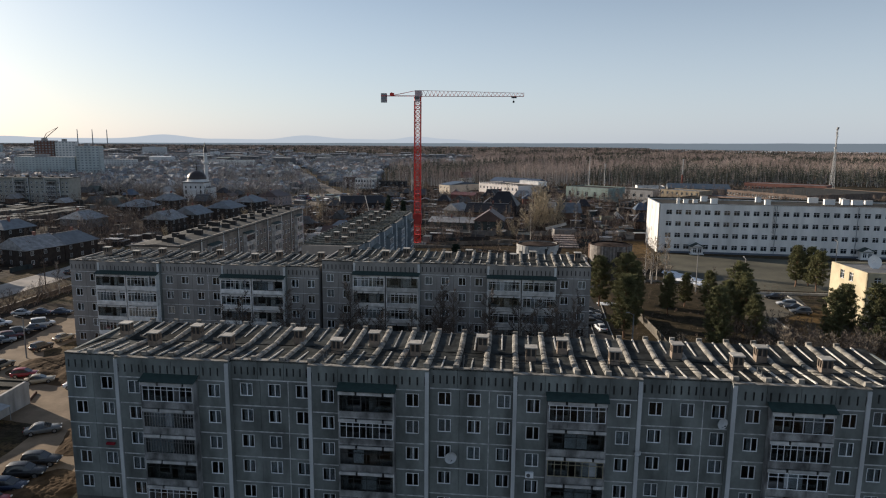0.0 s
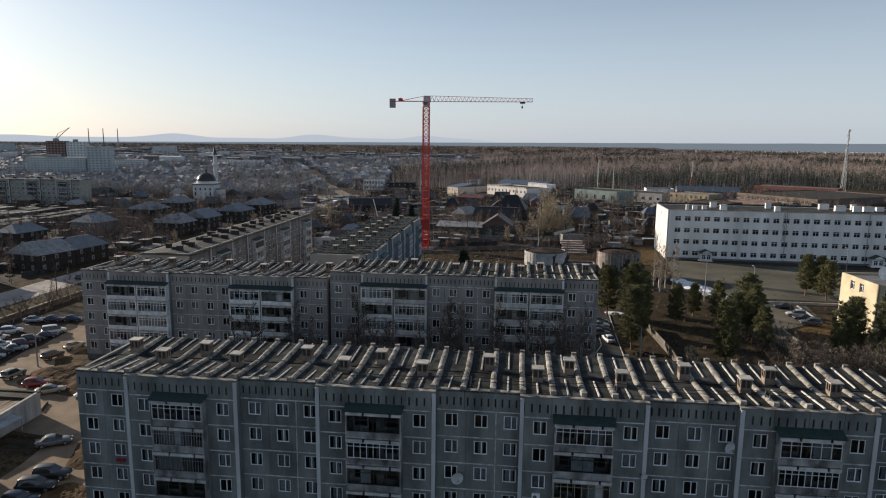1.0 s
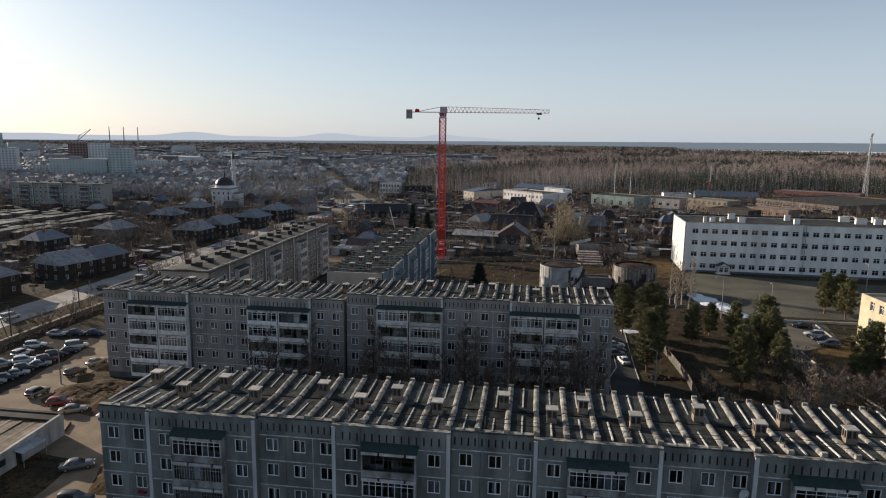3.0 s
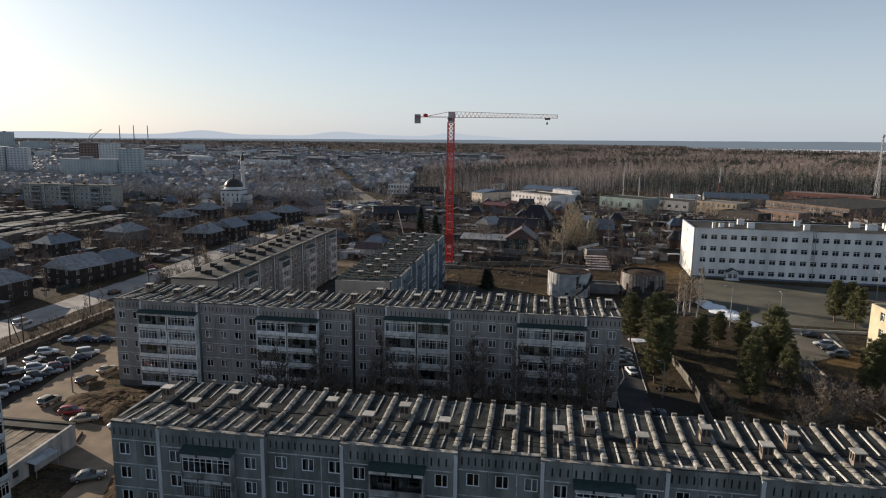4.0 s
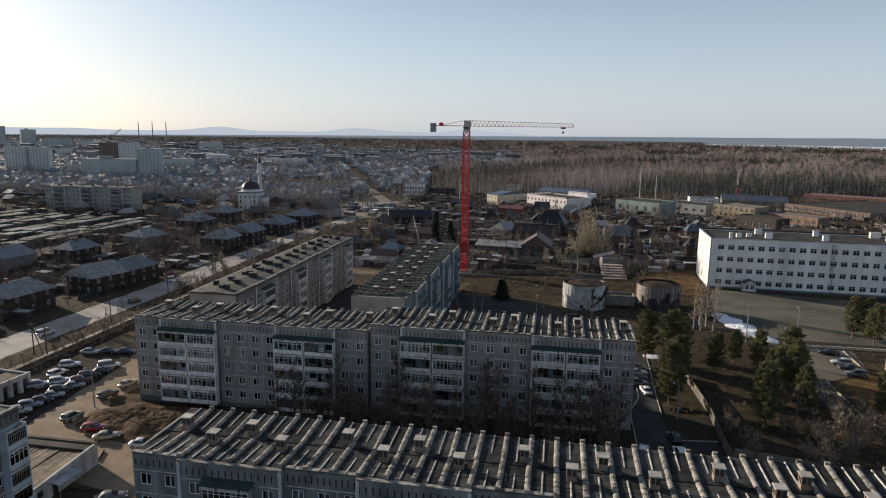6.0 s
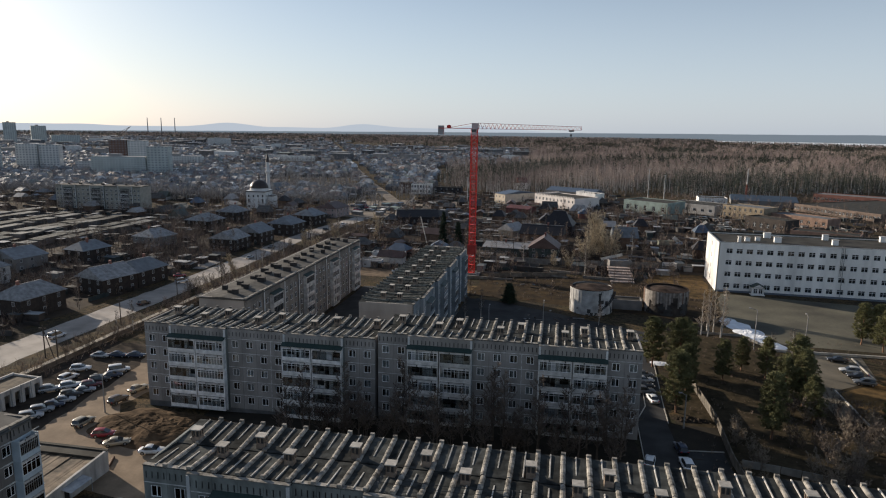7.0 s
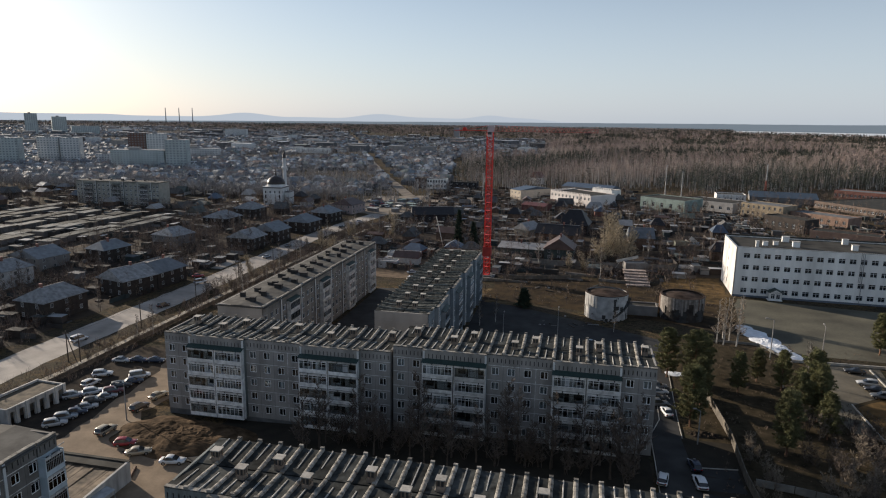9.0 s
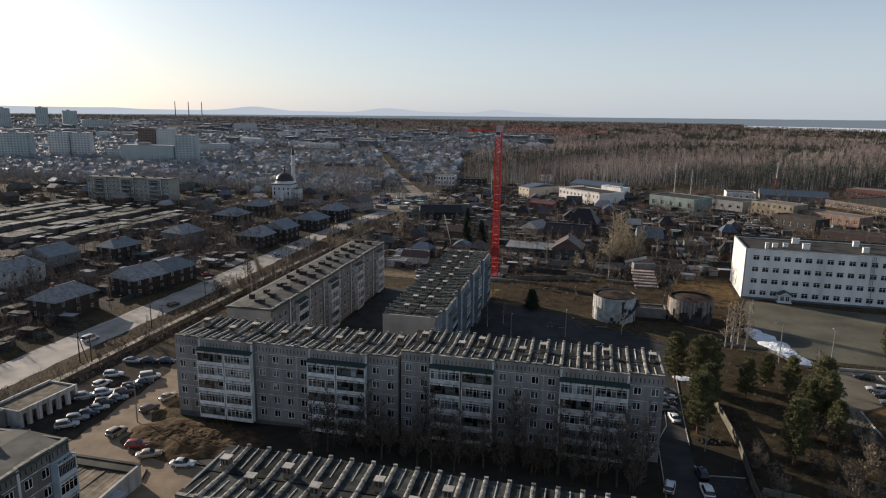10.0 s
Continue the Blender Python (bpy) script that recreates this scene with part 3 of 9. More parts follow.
        for fl in range(1, 6 if fine else 1):
            spans = [(0, w)] if kind == "P" else ([] if double else [(0.45, (w - LOGGIA) / 2 - 0.02), ((w + LOGGIA) / 2 + 0.02, w - 0.45)])
            for s0, s1 in spans:
                part("joint", shared(("joint", round(s1 - s0, 2)), lambda: MB().box(0, s1 - s0, -0.006, 0.05, -0.06, 0.06).mesh("joint", M_JOINT)), house, T(x + s0, y, PLINTH + fl * STOREY))
        if kind == "P" and n >= 3:
            part("joint", shared(("vjoint",), lambda: MB().box(-0.045, 0.045, -0.007, 0.05, 0, 5 * STOREY + 0.05).mesh("joint", M_JOINT)), house, T(x + cells[-1][0], y, PLINTH))
        x += w
    if roof == "caps":
        capped_roof(house, length, depth, top, vents=vents, mossy=m_wall == M_BLUEP)
    else:
        flat_roof(house, length, depth, top, vents)
    return house


def flat_roof(house, length, depth, top, vents):
    b = MB()
    b.add([(-0.3, -0.5, top - 0.5), (length + 0.3, -0.5, top - 0.5), (length + 0.3, depth + 0.5, top - 0.5), (-0.3, depth + 0.5, top - 0.5),
           (-0.3, -0.5, top - 0.35), (length + 0.3, -0.5, top - 0.35), (length + 0.3, depth + 0.5, top - 0.35), (-0.3, depth + 0.5, top - 0.35), (-0.3, depth / 2, top + 0.1), (length + 0.3, depth / 2, top + 0.1)],
          [(3, 2, 1, 0), (0, 1, 5, 4), (2, 3, 7, 6), (4, 5, 9, 8), (6, 7, 8, 9), (0, 4, 8, 7, 3), (1, 2, 6, 9, 5)])
    part("roof", b.mesh("roof", mat("pale_roofing_felt", (0.125, 0.118, 0.106), spec=0.1, col2=(0.055, 0.052, 0.048), var=0.6, scale=0.45, fine=4)), house)
    rng = random.Random(int(length * 7 + depth))
    for vx, vy in vents:
        vx, vy = vx + rng.uniform(-1.1, 1.1), vy + rng.uniform(-0.8, 0.8)
        part("chimney", shared("chimney", lambda: MB().box(-0.5, 0.5, -0.9, 0.9, -0.3, 1.25).box(-0.6, 0.6, -1.0, 1.0, 1.25, 1.4).mesh("chimney", mat("sooty_chimney", (0.05, 0.045, 0.042), var=0.4))), house, T(vx, vy, top - 0.4) @ Matrix.Diagonal((rng.uniform(0.6, 1.15), rng.uniform(0.5, 1.2), rng.uniform(0.75, 1.1), 1)))


# the nearest block, its front towards the camera
NEAR = [("P", 5.9), ("L", 12.2), ("P", 8.2), ("L", 12.2), ("P", 8.2), ("L", 12.2), ("P", 8.2), ("L", 12.2), ("P", 5.8)]
near_vents = []
for k in range(-1, 5):
    for dx, dy in ((5.2, 7.1), (17.1, 7.1), (1.8, 4.0), (10.2, 4.0)):
        vx = 5.9 + 20.4 * k + dx
        if 1 < vx < 84:
            near_vents.append((vx, dy))
panel_block("apartment_building", "long grey-blue five-storey panel apartment block with ribbed roof", (-45.5, 61.6, 0.0), 0, NEAR, seed=11, vents=near_vents, glazed=(("white", "grey", "grey", "dark", "white"), ("dark", "white", "dark", "dark", "grey"), ("white", "dark", "cream", "dark", "white"), ("white", "white", "white", "dark", "white")))
# the second block behind it, in two halves at different heights
FAR = [("P", 5.8), ("L", 11.7), ("P", 11.6), ("L", 11.7), ("P", 5.8)]
far_vents = [(2.9, 7.1), (14, 7.1), (25.5, 7.1), (37, 7.1), (45, 7.1), (10.7, 4.0), (22, 4.0), (33.5, 4.0)]
panel_block("apartment_building", "grey five-storey panel apartment block with glazed loggias behind bare trees", (-79.1, 109.6, 0.3), 0, FAR, seed=23, m_wall=M_PANEL2, m_par=mat("white_loggia_sheet", (0.72, 0.71, 0.69), var=0.3, scale=1.0, rnd=0.25), double=True, vents=far_vents, glazed=(("dark/white", "white/white", "dark/white", "white/white", "grey/white"), ("white/dark", "white/dark", "dark/dark", "white/dark", "dark/white")))
panel_block("apartment_building", "grey five-storey panel apartment block with glazed loggias behind bare trees", (-32.1, 110.2, 1.4), 0, FAR, seed=31, m_wall=M_PANEL2, m_par=M_SLAB, double=True, vents=far_vents, glazed=(("white/dark", "dark/white", "white/white", "grey/dark", "dark/grey"), ("white/white", "dark/white", "white/white", "grey/white", "dark/dark")))
# two blocks end-on behind, and one at the side
panel_block("apartment_building", "pale five-storey block with balconies and low felt roof", (-69.5, 132.0, -0.3), 90, [("P", 8.6), ("L", 12.0), ("P", 8.6), ("L", 12.0), ("P", 8.6), ("L", 12.0), ("P", 8.6), ("L", 12.0)], depth=11.5, seed=41, m_wall=mat("facade_panel_dull_beige", (0.215, 0.20, 0.18), var=0.3, scale=0.3, rnd=0.25, streak=0.3), m_par=M_SLAB, roof="flat", step=0.2,
            vents=[(3 + i * 6.6 + dx, yy) for i in range(12) for dx, yy in ((0, 3.6), (1.6, 6.3), (3.3, 8.2))], open_share=0.55, gable_m=M_PANEL3, fine=False)
panel_block("apartment_building", "five-storey panel block with blue front and ribbed roof, end-on", (-31.2, 135.0, 0.0), 90, [("P", 5.8), ("L", 11.7), ("P", 5.8), ("L", 11.7), ("P", 5.8), ("L", 11.7), ("P", 5.8), ("L", 11.7), ("P", 3.0)], depth=12.6, seed=51, m_wall=M_BLUEP, m_par=M_BLUEP, step=0.9,
            vents=[(4 + i * 7.6, 4.2 if j else 8.0) for i in range(9) for j in (0, 1)], gable_m=M_PANEL3, fine=False)
panel_block("apartment_building", "grey five-storey block with white-blue corner balconies and felt roof", (-68.6, 21.0, -0.4), 90, [("P", 8.6), ("L", 12.0), ("P", 8.6), ("L", 12.0), ("P", 5.0), ("B", 3.2)], depth=13.0, seed=61, m_wall=mat("facade_panel_brown_grey", (0.15, 0.14, 0.13), var=0.25, rnd=0.15), m_par=mat("pale_blue_balcony_sheet", (0.42, 0.48, 0.52), var=0.25, rnd=0.3), roof="flat", step=0.2, open_share=0.1, vents=[(10, 4), (24, 8), (38, 4), (46, 8)])
# ---------- roads, yards and water ----------
sheet("road", [((-138.5, 60), (-123.5, 60)), ((-136.5, 130), (-124.5, 130)), ((-135, 200), (-123.5, 205)), ((-136, 300), (-126, 300)), ((-134, 340), (-122, 345)), ((-126, 400), (-115, 402)), ((-130, 470), (-117, 470))], M_ROAD, "sunlit worn asphalt road past the wooden houses", edge=0.8)
M_DUST = mat("dusty_market_ground", (0.30, 0.255, 0.205), var=0.5, scale=0.12, fine=1.5, spec=0.06, col2=(0.15, 0.128, 0.105))
sheet("road", [((-129, 469.6), (-119, 469.6)), ((-159, 540), (-150, 543)), ((-215, 670), (-207, 673)), ((-330, 960), (-321, 963)), ((-558, 1560), (-549, 1563))], M_DUST, "long straight road running on through the town", edge=0.8, lift=0.3, step=6.0)
sheet("road", [((-175, 424), (-150, 388)), ((-158, 446), (-118, 384)), ((-146, 478), (-104, 396)), ((-112, 494), (-96, 440)), ((-60, 492), (-60, 472))], M_DUST, "dusty market place at the crossroads", edge=3.0, lift=0.05)
sheet("road", [((-260, 398), (-260, 406)), ((-140, 395), (-140, 405))], M_ROAD, "worn asphalt side street", lift=0.035, edge=0.8)
sheet("road", [((-175, 228), (-175, 240)), ((-137, 226), (-137, 242))], M_ROAD, "worn asphalt side street", lift=0.035, edge=0.8)
sheet("yard", [((-96, 84), (-57, 78)), ((-92, 96), (-60, 92)), ((-93, 104), (-76, 96)), ((-94, 116), (-85, 108)), ((-95, 128), (-83, 118)), ((-97, 136), (-84, 132))], M_DIRT, "dry packed earth car park", edge=1.5, category="car park")
# dark soil, its colour lowered further for shadows of cars and fence
sheet("yard", [((-117, 86), (-92, 86)), ((-116, 100), (-91, 98)), ((-115, 120), (-92, 120)), ((-113, 142), (-90, 142))], mat("shade_deepened_yard_soil", (0.03, 0.026, 0.023), spec=0.03, rough=1.0, var=0.6, scale=0.5, fine=2.5, col2=(0.065, 0.052, 0.04)), "dark trodden soil, deepened for shade, under the parked cars", edge=1.5, lift=0.022, category="car park")
sheet("yard", [((-60, 30), (-48, 30)), ((-62, 84), (-50, 84)), ((-60, 93), (-50, 92))], M_DIRT, "dry packed earth lane beside the block", edge=1.0, lift=0.036, category="lane")
sheet("pavement", [((-117.5, 100), (-115.5, 100)), ((-117.5, 225), (-115.5, 225)), ((-113, 330), (-111, 330))], mat("pale_path_concrete", (0.33, 0.29, 0.23), var=0.3), "narrow pale footpath along the road", edge=0.3, category="path")
# leaf litter, with the shade of pines and scrub put into its dark colour
sheet("verge", [((23.5, 94), (80, 94)), ((23.5, 125), (80, 132)), ((25, 150), (58, 150)), ((27, 176), (52, 170))], mat("leaf_litter", (0.064, 0.05, 0.032), rough=1.0, spec=0.03, var=0.9, scale=0.6, fine=2.2, bump=0.8, col2=(0.026, 0.022, 0.014)), "leaf litter and dry grass under the pines, darkened for shade", edge=2.0, lift=0.02, category="verge")
sheet("driveway", [((14.8, 84), (22.0, 84)), ((15.4, 118), (20.6, 118)), ((16.2, 124), (20.9, 124)), ((17.2, 150), (22, 150))], mat("pale_drive_asphalt", (0.054, 0.053, 0.052), spec=0.1, var=0.35, scale=0.25, fine=3, bump=0.1), "grey asphalt driveway past the end of the block", lift=0.04, category="driveway")
sheet("car_park", [((22.2, 97), (28.5, 97)), ((22.0, 107.5), (28.2, 108.4))], M_ASPH, "small grey asphalt car park behind a low kerb", lift=0.045, category="car park")
sheet("plaza", [((47, 172), (110, 168)), ((46.5, 188), (112, 186)), ((50, 216), (118, 205)), ((53, 224), (120, 214))], M_PLAZA, "broad worn asphalt school yard", lift=0.04, edge=0.8, category="yard")
sheet("car_park", [((52.5, 128), (57, 126)), ((52.8, 141), (57.3, 141.4)), ((55, 150), (69, 150)), ((58.6, 165), (72, 166))], mat("pale_lot_asphalt", (0.155, 0.138, 0.108), spec=0.08, var=0.4, scale=0.2, fine=2, col2=(0.10, 0.09, 0.072)), "pale asphalt car park by the yellow building", lift=0.045, category="car park")
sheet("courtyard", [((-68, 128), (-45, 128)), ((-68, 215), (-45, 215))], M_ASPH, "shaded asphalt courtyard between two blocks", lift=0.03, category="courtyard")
# dark asphalt drawn on to the shadow's edge to deepen the end-on block's shadow
sheet("courtyard", [((-29, 126), (20, 126)), ((-29, 168), (21, 164)), ((-29.5, 203), (27, 172))], M_ASPH, "asphalt yard behind the block, darkened out to the shadow edge", lift=0.03, category="courtyard")
sheet("yard", [((-29, 204), (46, 186)), ((-29, 222), (48, 208)), ((-29, 240), (50, 236))], mat("trodden_yard_soil", (0.024, 0.02, 0.017), spec=0.03, rough=1.0, var=0.6, scale=0.3, fine=2, col2=(0.07, 0.05, 0.028)), "dark trodden soil with dry grass round the tanks", edge=2.5, lift=0.045, step=6.0, category="yard")
# near-black strips: the block's and trees' shade is put into the soil colour
sheet("verge", [((-66, 99), (14, 99)), ((-66, 110), (14, 110))], mat("shade_dark_soil", (0.03, 0.027, 0.023), rough=1.0, spec=0.03, col2=(0.045, 0.039, 0.03), var=0.5, scale=0.4, fine=3), "soil painted dark for shade under the bare trees before the block", edge=0.6, lift=0.026, category="verge")
sheet("verge", [((15.6, 84), (29, 84)), ((20.9, 118), (30, 118))], MATS["shade_dark_soil"], "grass beside the driveway, painted dark for shadow", edge=0.3, lift=0.028, category="verge")
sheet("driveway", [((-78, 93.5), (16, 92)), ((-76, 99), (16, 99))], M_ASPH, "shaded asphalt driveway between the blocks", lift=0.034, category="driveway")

sheet("garden", [((-106, 238), (88, 244)), ((-106, 330), (88, 330)), ((-106, 440), (90, 440)), ((-100, 540), (95, 540))], mat("garden_soil", (0.036, 0.031, 0.028), var=0.6, scale=0.15, fine=1.5, spec=0.04, col2=(0.08, 0.06, 0.042)), "dark bare soil of the gardens", edge=3.0, lift=0.012, step=12.0, category="garden")
sheet("garden", [((-350, 225), (-214, 228)), ((-350, 300), (-212, 300)), ((-350, 350), (-205, 374))], MATS["garden_soil"], "dark trodden soil between the garage rows", edge=3.0, lift=0.01, step=12.0, category="garden")
sheet("garden", [((-250, 120), (-142, 128)), ((-250, 240), (-142, 240)), ((-330, 380), (-140, 380))], MATS["garden_soil"], "dark bare soil round the wooden houses", edge=3.0, lift=0.012, step=12.0, category="garden")


M_ICE = mat("lake_ice", (0.72, 0.75, 0.77), rough=0.6, var=0.06, scale=0.01, fine=0.05, bump=0, spec=0.3)


def shore(a):
    """How far off the near shore of the lake lies, by bearing in degrees."""
    return 3930 - 38 * min(a - 11.7, 12.0) + 40 * math.sin(a * 2.3)


def lake():
    near = [(a, shore(a) + 20) for a in (11.7, 12.6, 14, 16, 18, 21, 25, 30, 36)]
    pts = [(d * math.sin(radians(a)), d * math.cos(radians(a))) for a, d in near + [(36, 4870), (30, 4870), (22, 4870), (16, 4870), (11.7, 4870)]]
    b = MB()
    b.ngon([(x, y, 0.2 + 2.3) for x, y in pts])
    tagged(new("water", b.mesh("water", M_ICE)), "pale ice-covered lake beyond the forest", "lake", kind="structure")


lake()


def hills():
    """A low ring of hills and wooded ridges round the horizon, far beyond the town."""
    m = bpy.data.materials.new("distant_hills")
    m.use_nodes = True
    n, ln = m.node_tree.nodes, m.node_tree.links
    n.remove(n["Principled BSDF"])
    # emission gives hills and ridge a flat hazy daylight colour; neither is lit
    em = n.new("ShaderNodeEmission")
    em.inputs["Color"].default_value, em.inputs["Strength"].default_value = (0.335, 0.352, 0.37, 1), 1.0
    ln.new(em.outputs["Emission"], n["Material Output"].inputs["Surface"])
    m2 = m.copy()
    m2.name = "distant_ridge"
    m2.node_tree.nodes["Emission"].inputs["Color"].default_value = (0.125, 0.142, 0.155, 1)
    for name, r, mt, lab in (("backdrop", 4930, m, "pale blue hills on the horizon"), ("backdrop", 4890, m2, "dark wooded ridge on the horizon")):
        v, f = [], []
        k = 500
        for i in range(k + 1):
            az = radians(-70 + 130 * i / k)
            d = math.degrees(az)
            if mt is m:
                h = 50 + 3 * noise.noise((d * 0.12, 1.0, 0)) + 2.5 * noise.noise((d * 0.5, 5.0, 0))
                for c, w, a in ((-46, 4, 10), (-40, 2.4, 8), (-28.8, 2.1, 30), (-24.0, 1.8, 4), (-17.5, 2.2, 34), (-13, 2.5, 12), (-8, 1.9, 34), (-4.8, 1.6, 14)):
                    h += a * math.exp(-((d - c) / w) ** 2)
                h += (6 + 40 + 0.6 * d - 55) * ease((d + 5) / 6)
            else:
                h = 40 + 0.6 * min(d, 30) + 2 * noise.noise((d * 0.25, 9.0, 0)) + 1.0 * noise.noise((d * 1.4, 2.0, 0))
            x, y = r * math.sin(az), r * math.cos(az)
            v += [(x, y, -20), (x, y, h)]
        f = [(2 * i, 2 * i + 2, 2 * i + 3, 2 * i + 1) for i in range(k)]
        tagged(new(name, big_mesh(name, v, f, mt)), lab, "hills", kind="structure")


hills()
# ---------- other buildings ----------
M_WHITE = mat("white_painted_brick", (0.80, 0.775, 0.735), var=0.24, scale=0.3, fine=4, streak=0.12)
M_PALECAP = mat("pale_cap_concrete", (0.5, 0.49, 0.47), var=0.3, scale=1.0)
M_DARKROOF = mat("bitumen_roof", (0.06, 0.057, 0.05), spec=0.08, var=0.5, scale=0.3, fine=3)


def simple_windows(house, spots, w, h, m_frame=None, mesh_key="sw"):
    """Windows set in the wall: a frame with cross bars and one dark pane each. spots: (x, y, z, turn)."""
    fm = m_frame or M_FRAME
    def fr():
        b = MB()
        t, m = 0.08, h * 0.66
        b.holed(-w / 2, w / 2, 0, h, -0.02, 0.1, [(-w / 2 + t, -0.04, t, m), (0.04, w / 2 - t, t, m), (-w / 2 + t, -0.04, m + 0.07, h - t), (0.04, w / 2 - t, m + 0.07, h - t)])
        b.quad((-w / 2 + t, 0.04, t), (w / 2 - t, 0.04, t), (w / 2 - t, 0.04, h - t), (-w / 2 + t, 0.04, h - t), 1)
        return b.mesh("window", fm, M_WINGLASS, weld=True)
    k = (mesh_key, round(w, 2), round(h, 2), fm.name)
    me = shared(("swf", k), fr)
    for x, y, z, a in spots:
        part("window", me, house, T(x, y, z, a))


def school():
    pitch, n = 3.13, 29
    L, D, H = 5.2 + pitch * n, 24.0, 16.9
    s = thing("school_building", T(51.6, 227.4, 2.2, -2.5), "long white four-storey school with rows of dark windows", "school")
    holes, spots = [], []
    for fl in range(4):
        for i in range(n):
            x, z = 3.4 + i * pitch, 1.5 + fl * 3.93
            if fl == 0 and i in (3, 20):
                continue
            holes.append((x - 0.98, x + 0.98, z, z + 1.65))
            spots.append((x, 0.25, z, 0))
    part("wall", MB().holed(0, L, 0, H, 0, 0.4, holes).mesh("wall", M_WHITE), s)
    gh = [(D - 13.0, D - 12.2, 2.0 + k * 3.93, 3.6 + k * 3.93) for k in range(4)]
    # end wall colour set below the front's white to hold back direct sun
    part("end_wall", MB().holed(0, D, 0, H, 0, 0.4, gh).mesh("end_wall", mat("stained_sun_dulled_whitewash", (0.66, 0.635, 0.6), var=0.35, scale=0.35, fine=4, streak=0.3)), s, T(0, D, 0, -90), "stained whitewashed end wall, dulled to offset the sun")
    part("end_wall", MB().box(L - 0.4, L, 0.41, D, 0, H).box(0.4, L - 0.4, D - 0.4, D, 0, H).mesh("end_wall", M_WHITE), s)
    part("room_wall", MB().box(0.4, L - 0.4, 1.6, 1.7, 0, H - 0.6).mesh("room_wall", M_ROOM), s)
    part("roof", MB().box(0.4, L - 0.4, 0.4, D - 0.4, H - 0.6, H - 0.35).mesh("roof", mat("patched_school_roof", (0.085, 0.082, 0.074), spec=0.04, rough=1.0, var=0.6, scale=0.25, fine=2, col2=(0.042, 0.04, 0.036))), s)
    part("coping", MB().box(-0.1, L + 0.1, -0.1, 0.45, H, H + 0.12).box(-0.1, 0.45, 0.45, D, H, H + 0.12).mesh("coping", mat("tin_coping", (0.4, 0.41, 0.42), rough=0.4, metal=0.6)), s)
    part("coping", MB().box(0.45, L + 0.1, D - 0.5, D + 0.1, H + 0.02, H + 0.5).mesh("coping", M_DARKROOF), s)
    part("plinth", MB().box(-0.05, L, -0.06, -0.001, -0.6, 0.75).mesh("plinth", mat("blue_grey_plinth", (0.13, 0.15, 0.18), var=0.25)), s)
    simple_windows(s, spots, 1.96, 1.65, mesh_key="school")
    simple_windows(s, [(0.25, 12.6, 2.0 + k * 3.93, -90) for k in range(4)], 0.8, 1.6, mesh_key="schoolside")
    for x, y, w, d, h in ((7.0, 4.4, 0.9, 0.9, 1.9), (10.2, 7.8, 1.6, 0.9, 1.3), (13.8, 9.6, 1.5, 0.9, 1.2), (18.6, 17.5, 2.2, 1.1, 1.8), (19.6, 7.6, 2.2, 1.1, 1.8), (37.5, 18.5, 1.8, 1.1, 1.8), (37.2, 7.8, 1.8, 1.1, 1.7), (56.5, 20.0, 3.2, 1.3, 1.8), (59.5, 14.0, 3.4, 1.3, 1.8), (66.4, 20.3, 1.6, 1.1, 1.8), (64.8, 14.0, 2.2, 1.1, 1.8), (69.0, 15.0, 3.4, 1.3, 1.6), (73.5, 17.0, 2.4, 1.1, 1.4)):
        v = part("chimney", MB().box(-w / 2, w / 2, -d / 2, d / 2, 0, h).mesh("chimney", M_WHITE), s, T(x, y, H - 0.36))
        part("chimney_cap", MB().box(-w / 2 - 0.12, w / 2 + 0.12, -d / 2 - 0.12, d / 2 + 0.12, h, h + 0.14).mesh("chimney_cap", M_PALECAP), v)
    for i in (3, 20):
        x = 3.4 + i * pitch
        p = part("porch", MB().box(-1.9, -1.6, -2.4, -2.1, 0, 2.8).box(1.6, 1.9, -2.4, -2.1, 0, 2.8).box(-1.6, 1.6, -2.3, -0.05, 0.25, 2.6).box(-2.2, 2.2, -2.8, -0.02, -0.4, 0.25).mesh("porch", M_WHITE), s, T(x, 0, 0))
        part("porch_roof", MB().add([(-2.4, -2.9, 2.8), (2.4, -2.9, 2.8), (2.4, -0.02, 2.8), (-2.4, -0.02, 2.8), (0, -2.9, 4.0), (0, -0.02, 4.0)], [(0, 1, 4), (3, 5, 2), (0, 4, 5, 3), (1, 2, 5, 4), (3, 2, 1, 0)]).mesh("porch_roof", M_SHEET), p)
        part("gable_board", MB().add([(-1.7, -2.93, 2.85), (1.7, -2.93, 2.85), (0, -2.93, 3.75), (-1.7, -2.905, 2.85), (1.7, -2.905, 2.85), (0, -2.905, 3.75)], [(0, 1, 2), (5, 4, 3), (0, 3, 4, 1), (1, 4, 5, 2), (2, 5, 3, 0)]).mesh("gable_board", M_WHITE), p)
        simple_windows(p, [(-0.8, -2.35, 0.7, 0), (0.8, -2.35, 0.7, 0)], 1.2, 1.6, mesh_key="porch")
    for x in (37.8, 63.0):
        part("downpipe", MB().rod((x, -0.12, 0.5), (x, -0.12, H), 0.09).mesh("downpipe", mat("grey_pipe", (0.25, 0.26, 0.27), metal=0.5, rough=0.5)), s)
    ladder = MB()
    for dx in (-0.22, 0.22):
        ladder.rod((37.0 + dx, -0.3, 7.5), (37.0 + dx, -0.3, H + 0.8), 0.05)
    for k in range(24):
        ladder.rod((36.78, -0.3, 7.7 + k * 0.42), (37.22, -0.3, 7.7 + k * 0.42), 0.03)
    part("roof_ladder", ladder.mesh("roof_ladder", M_PLINTH), s, None, "dark iron roof ladder")


school()


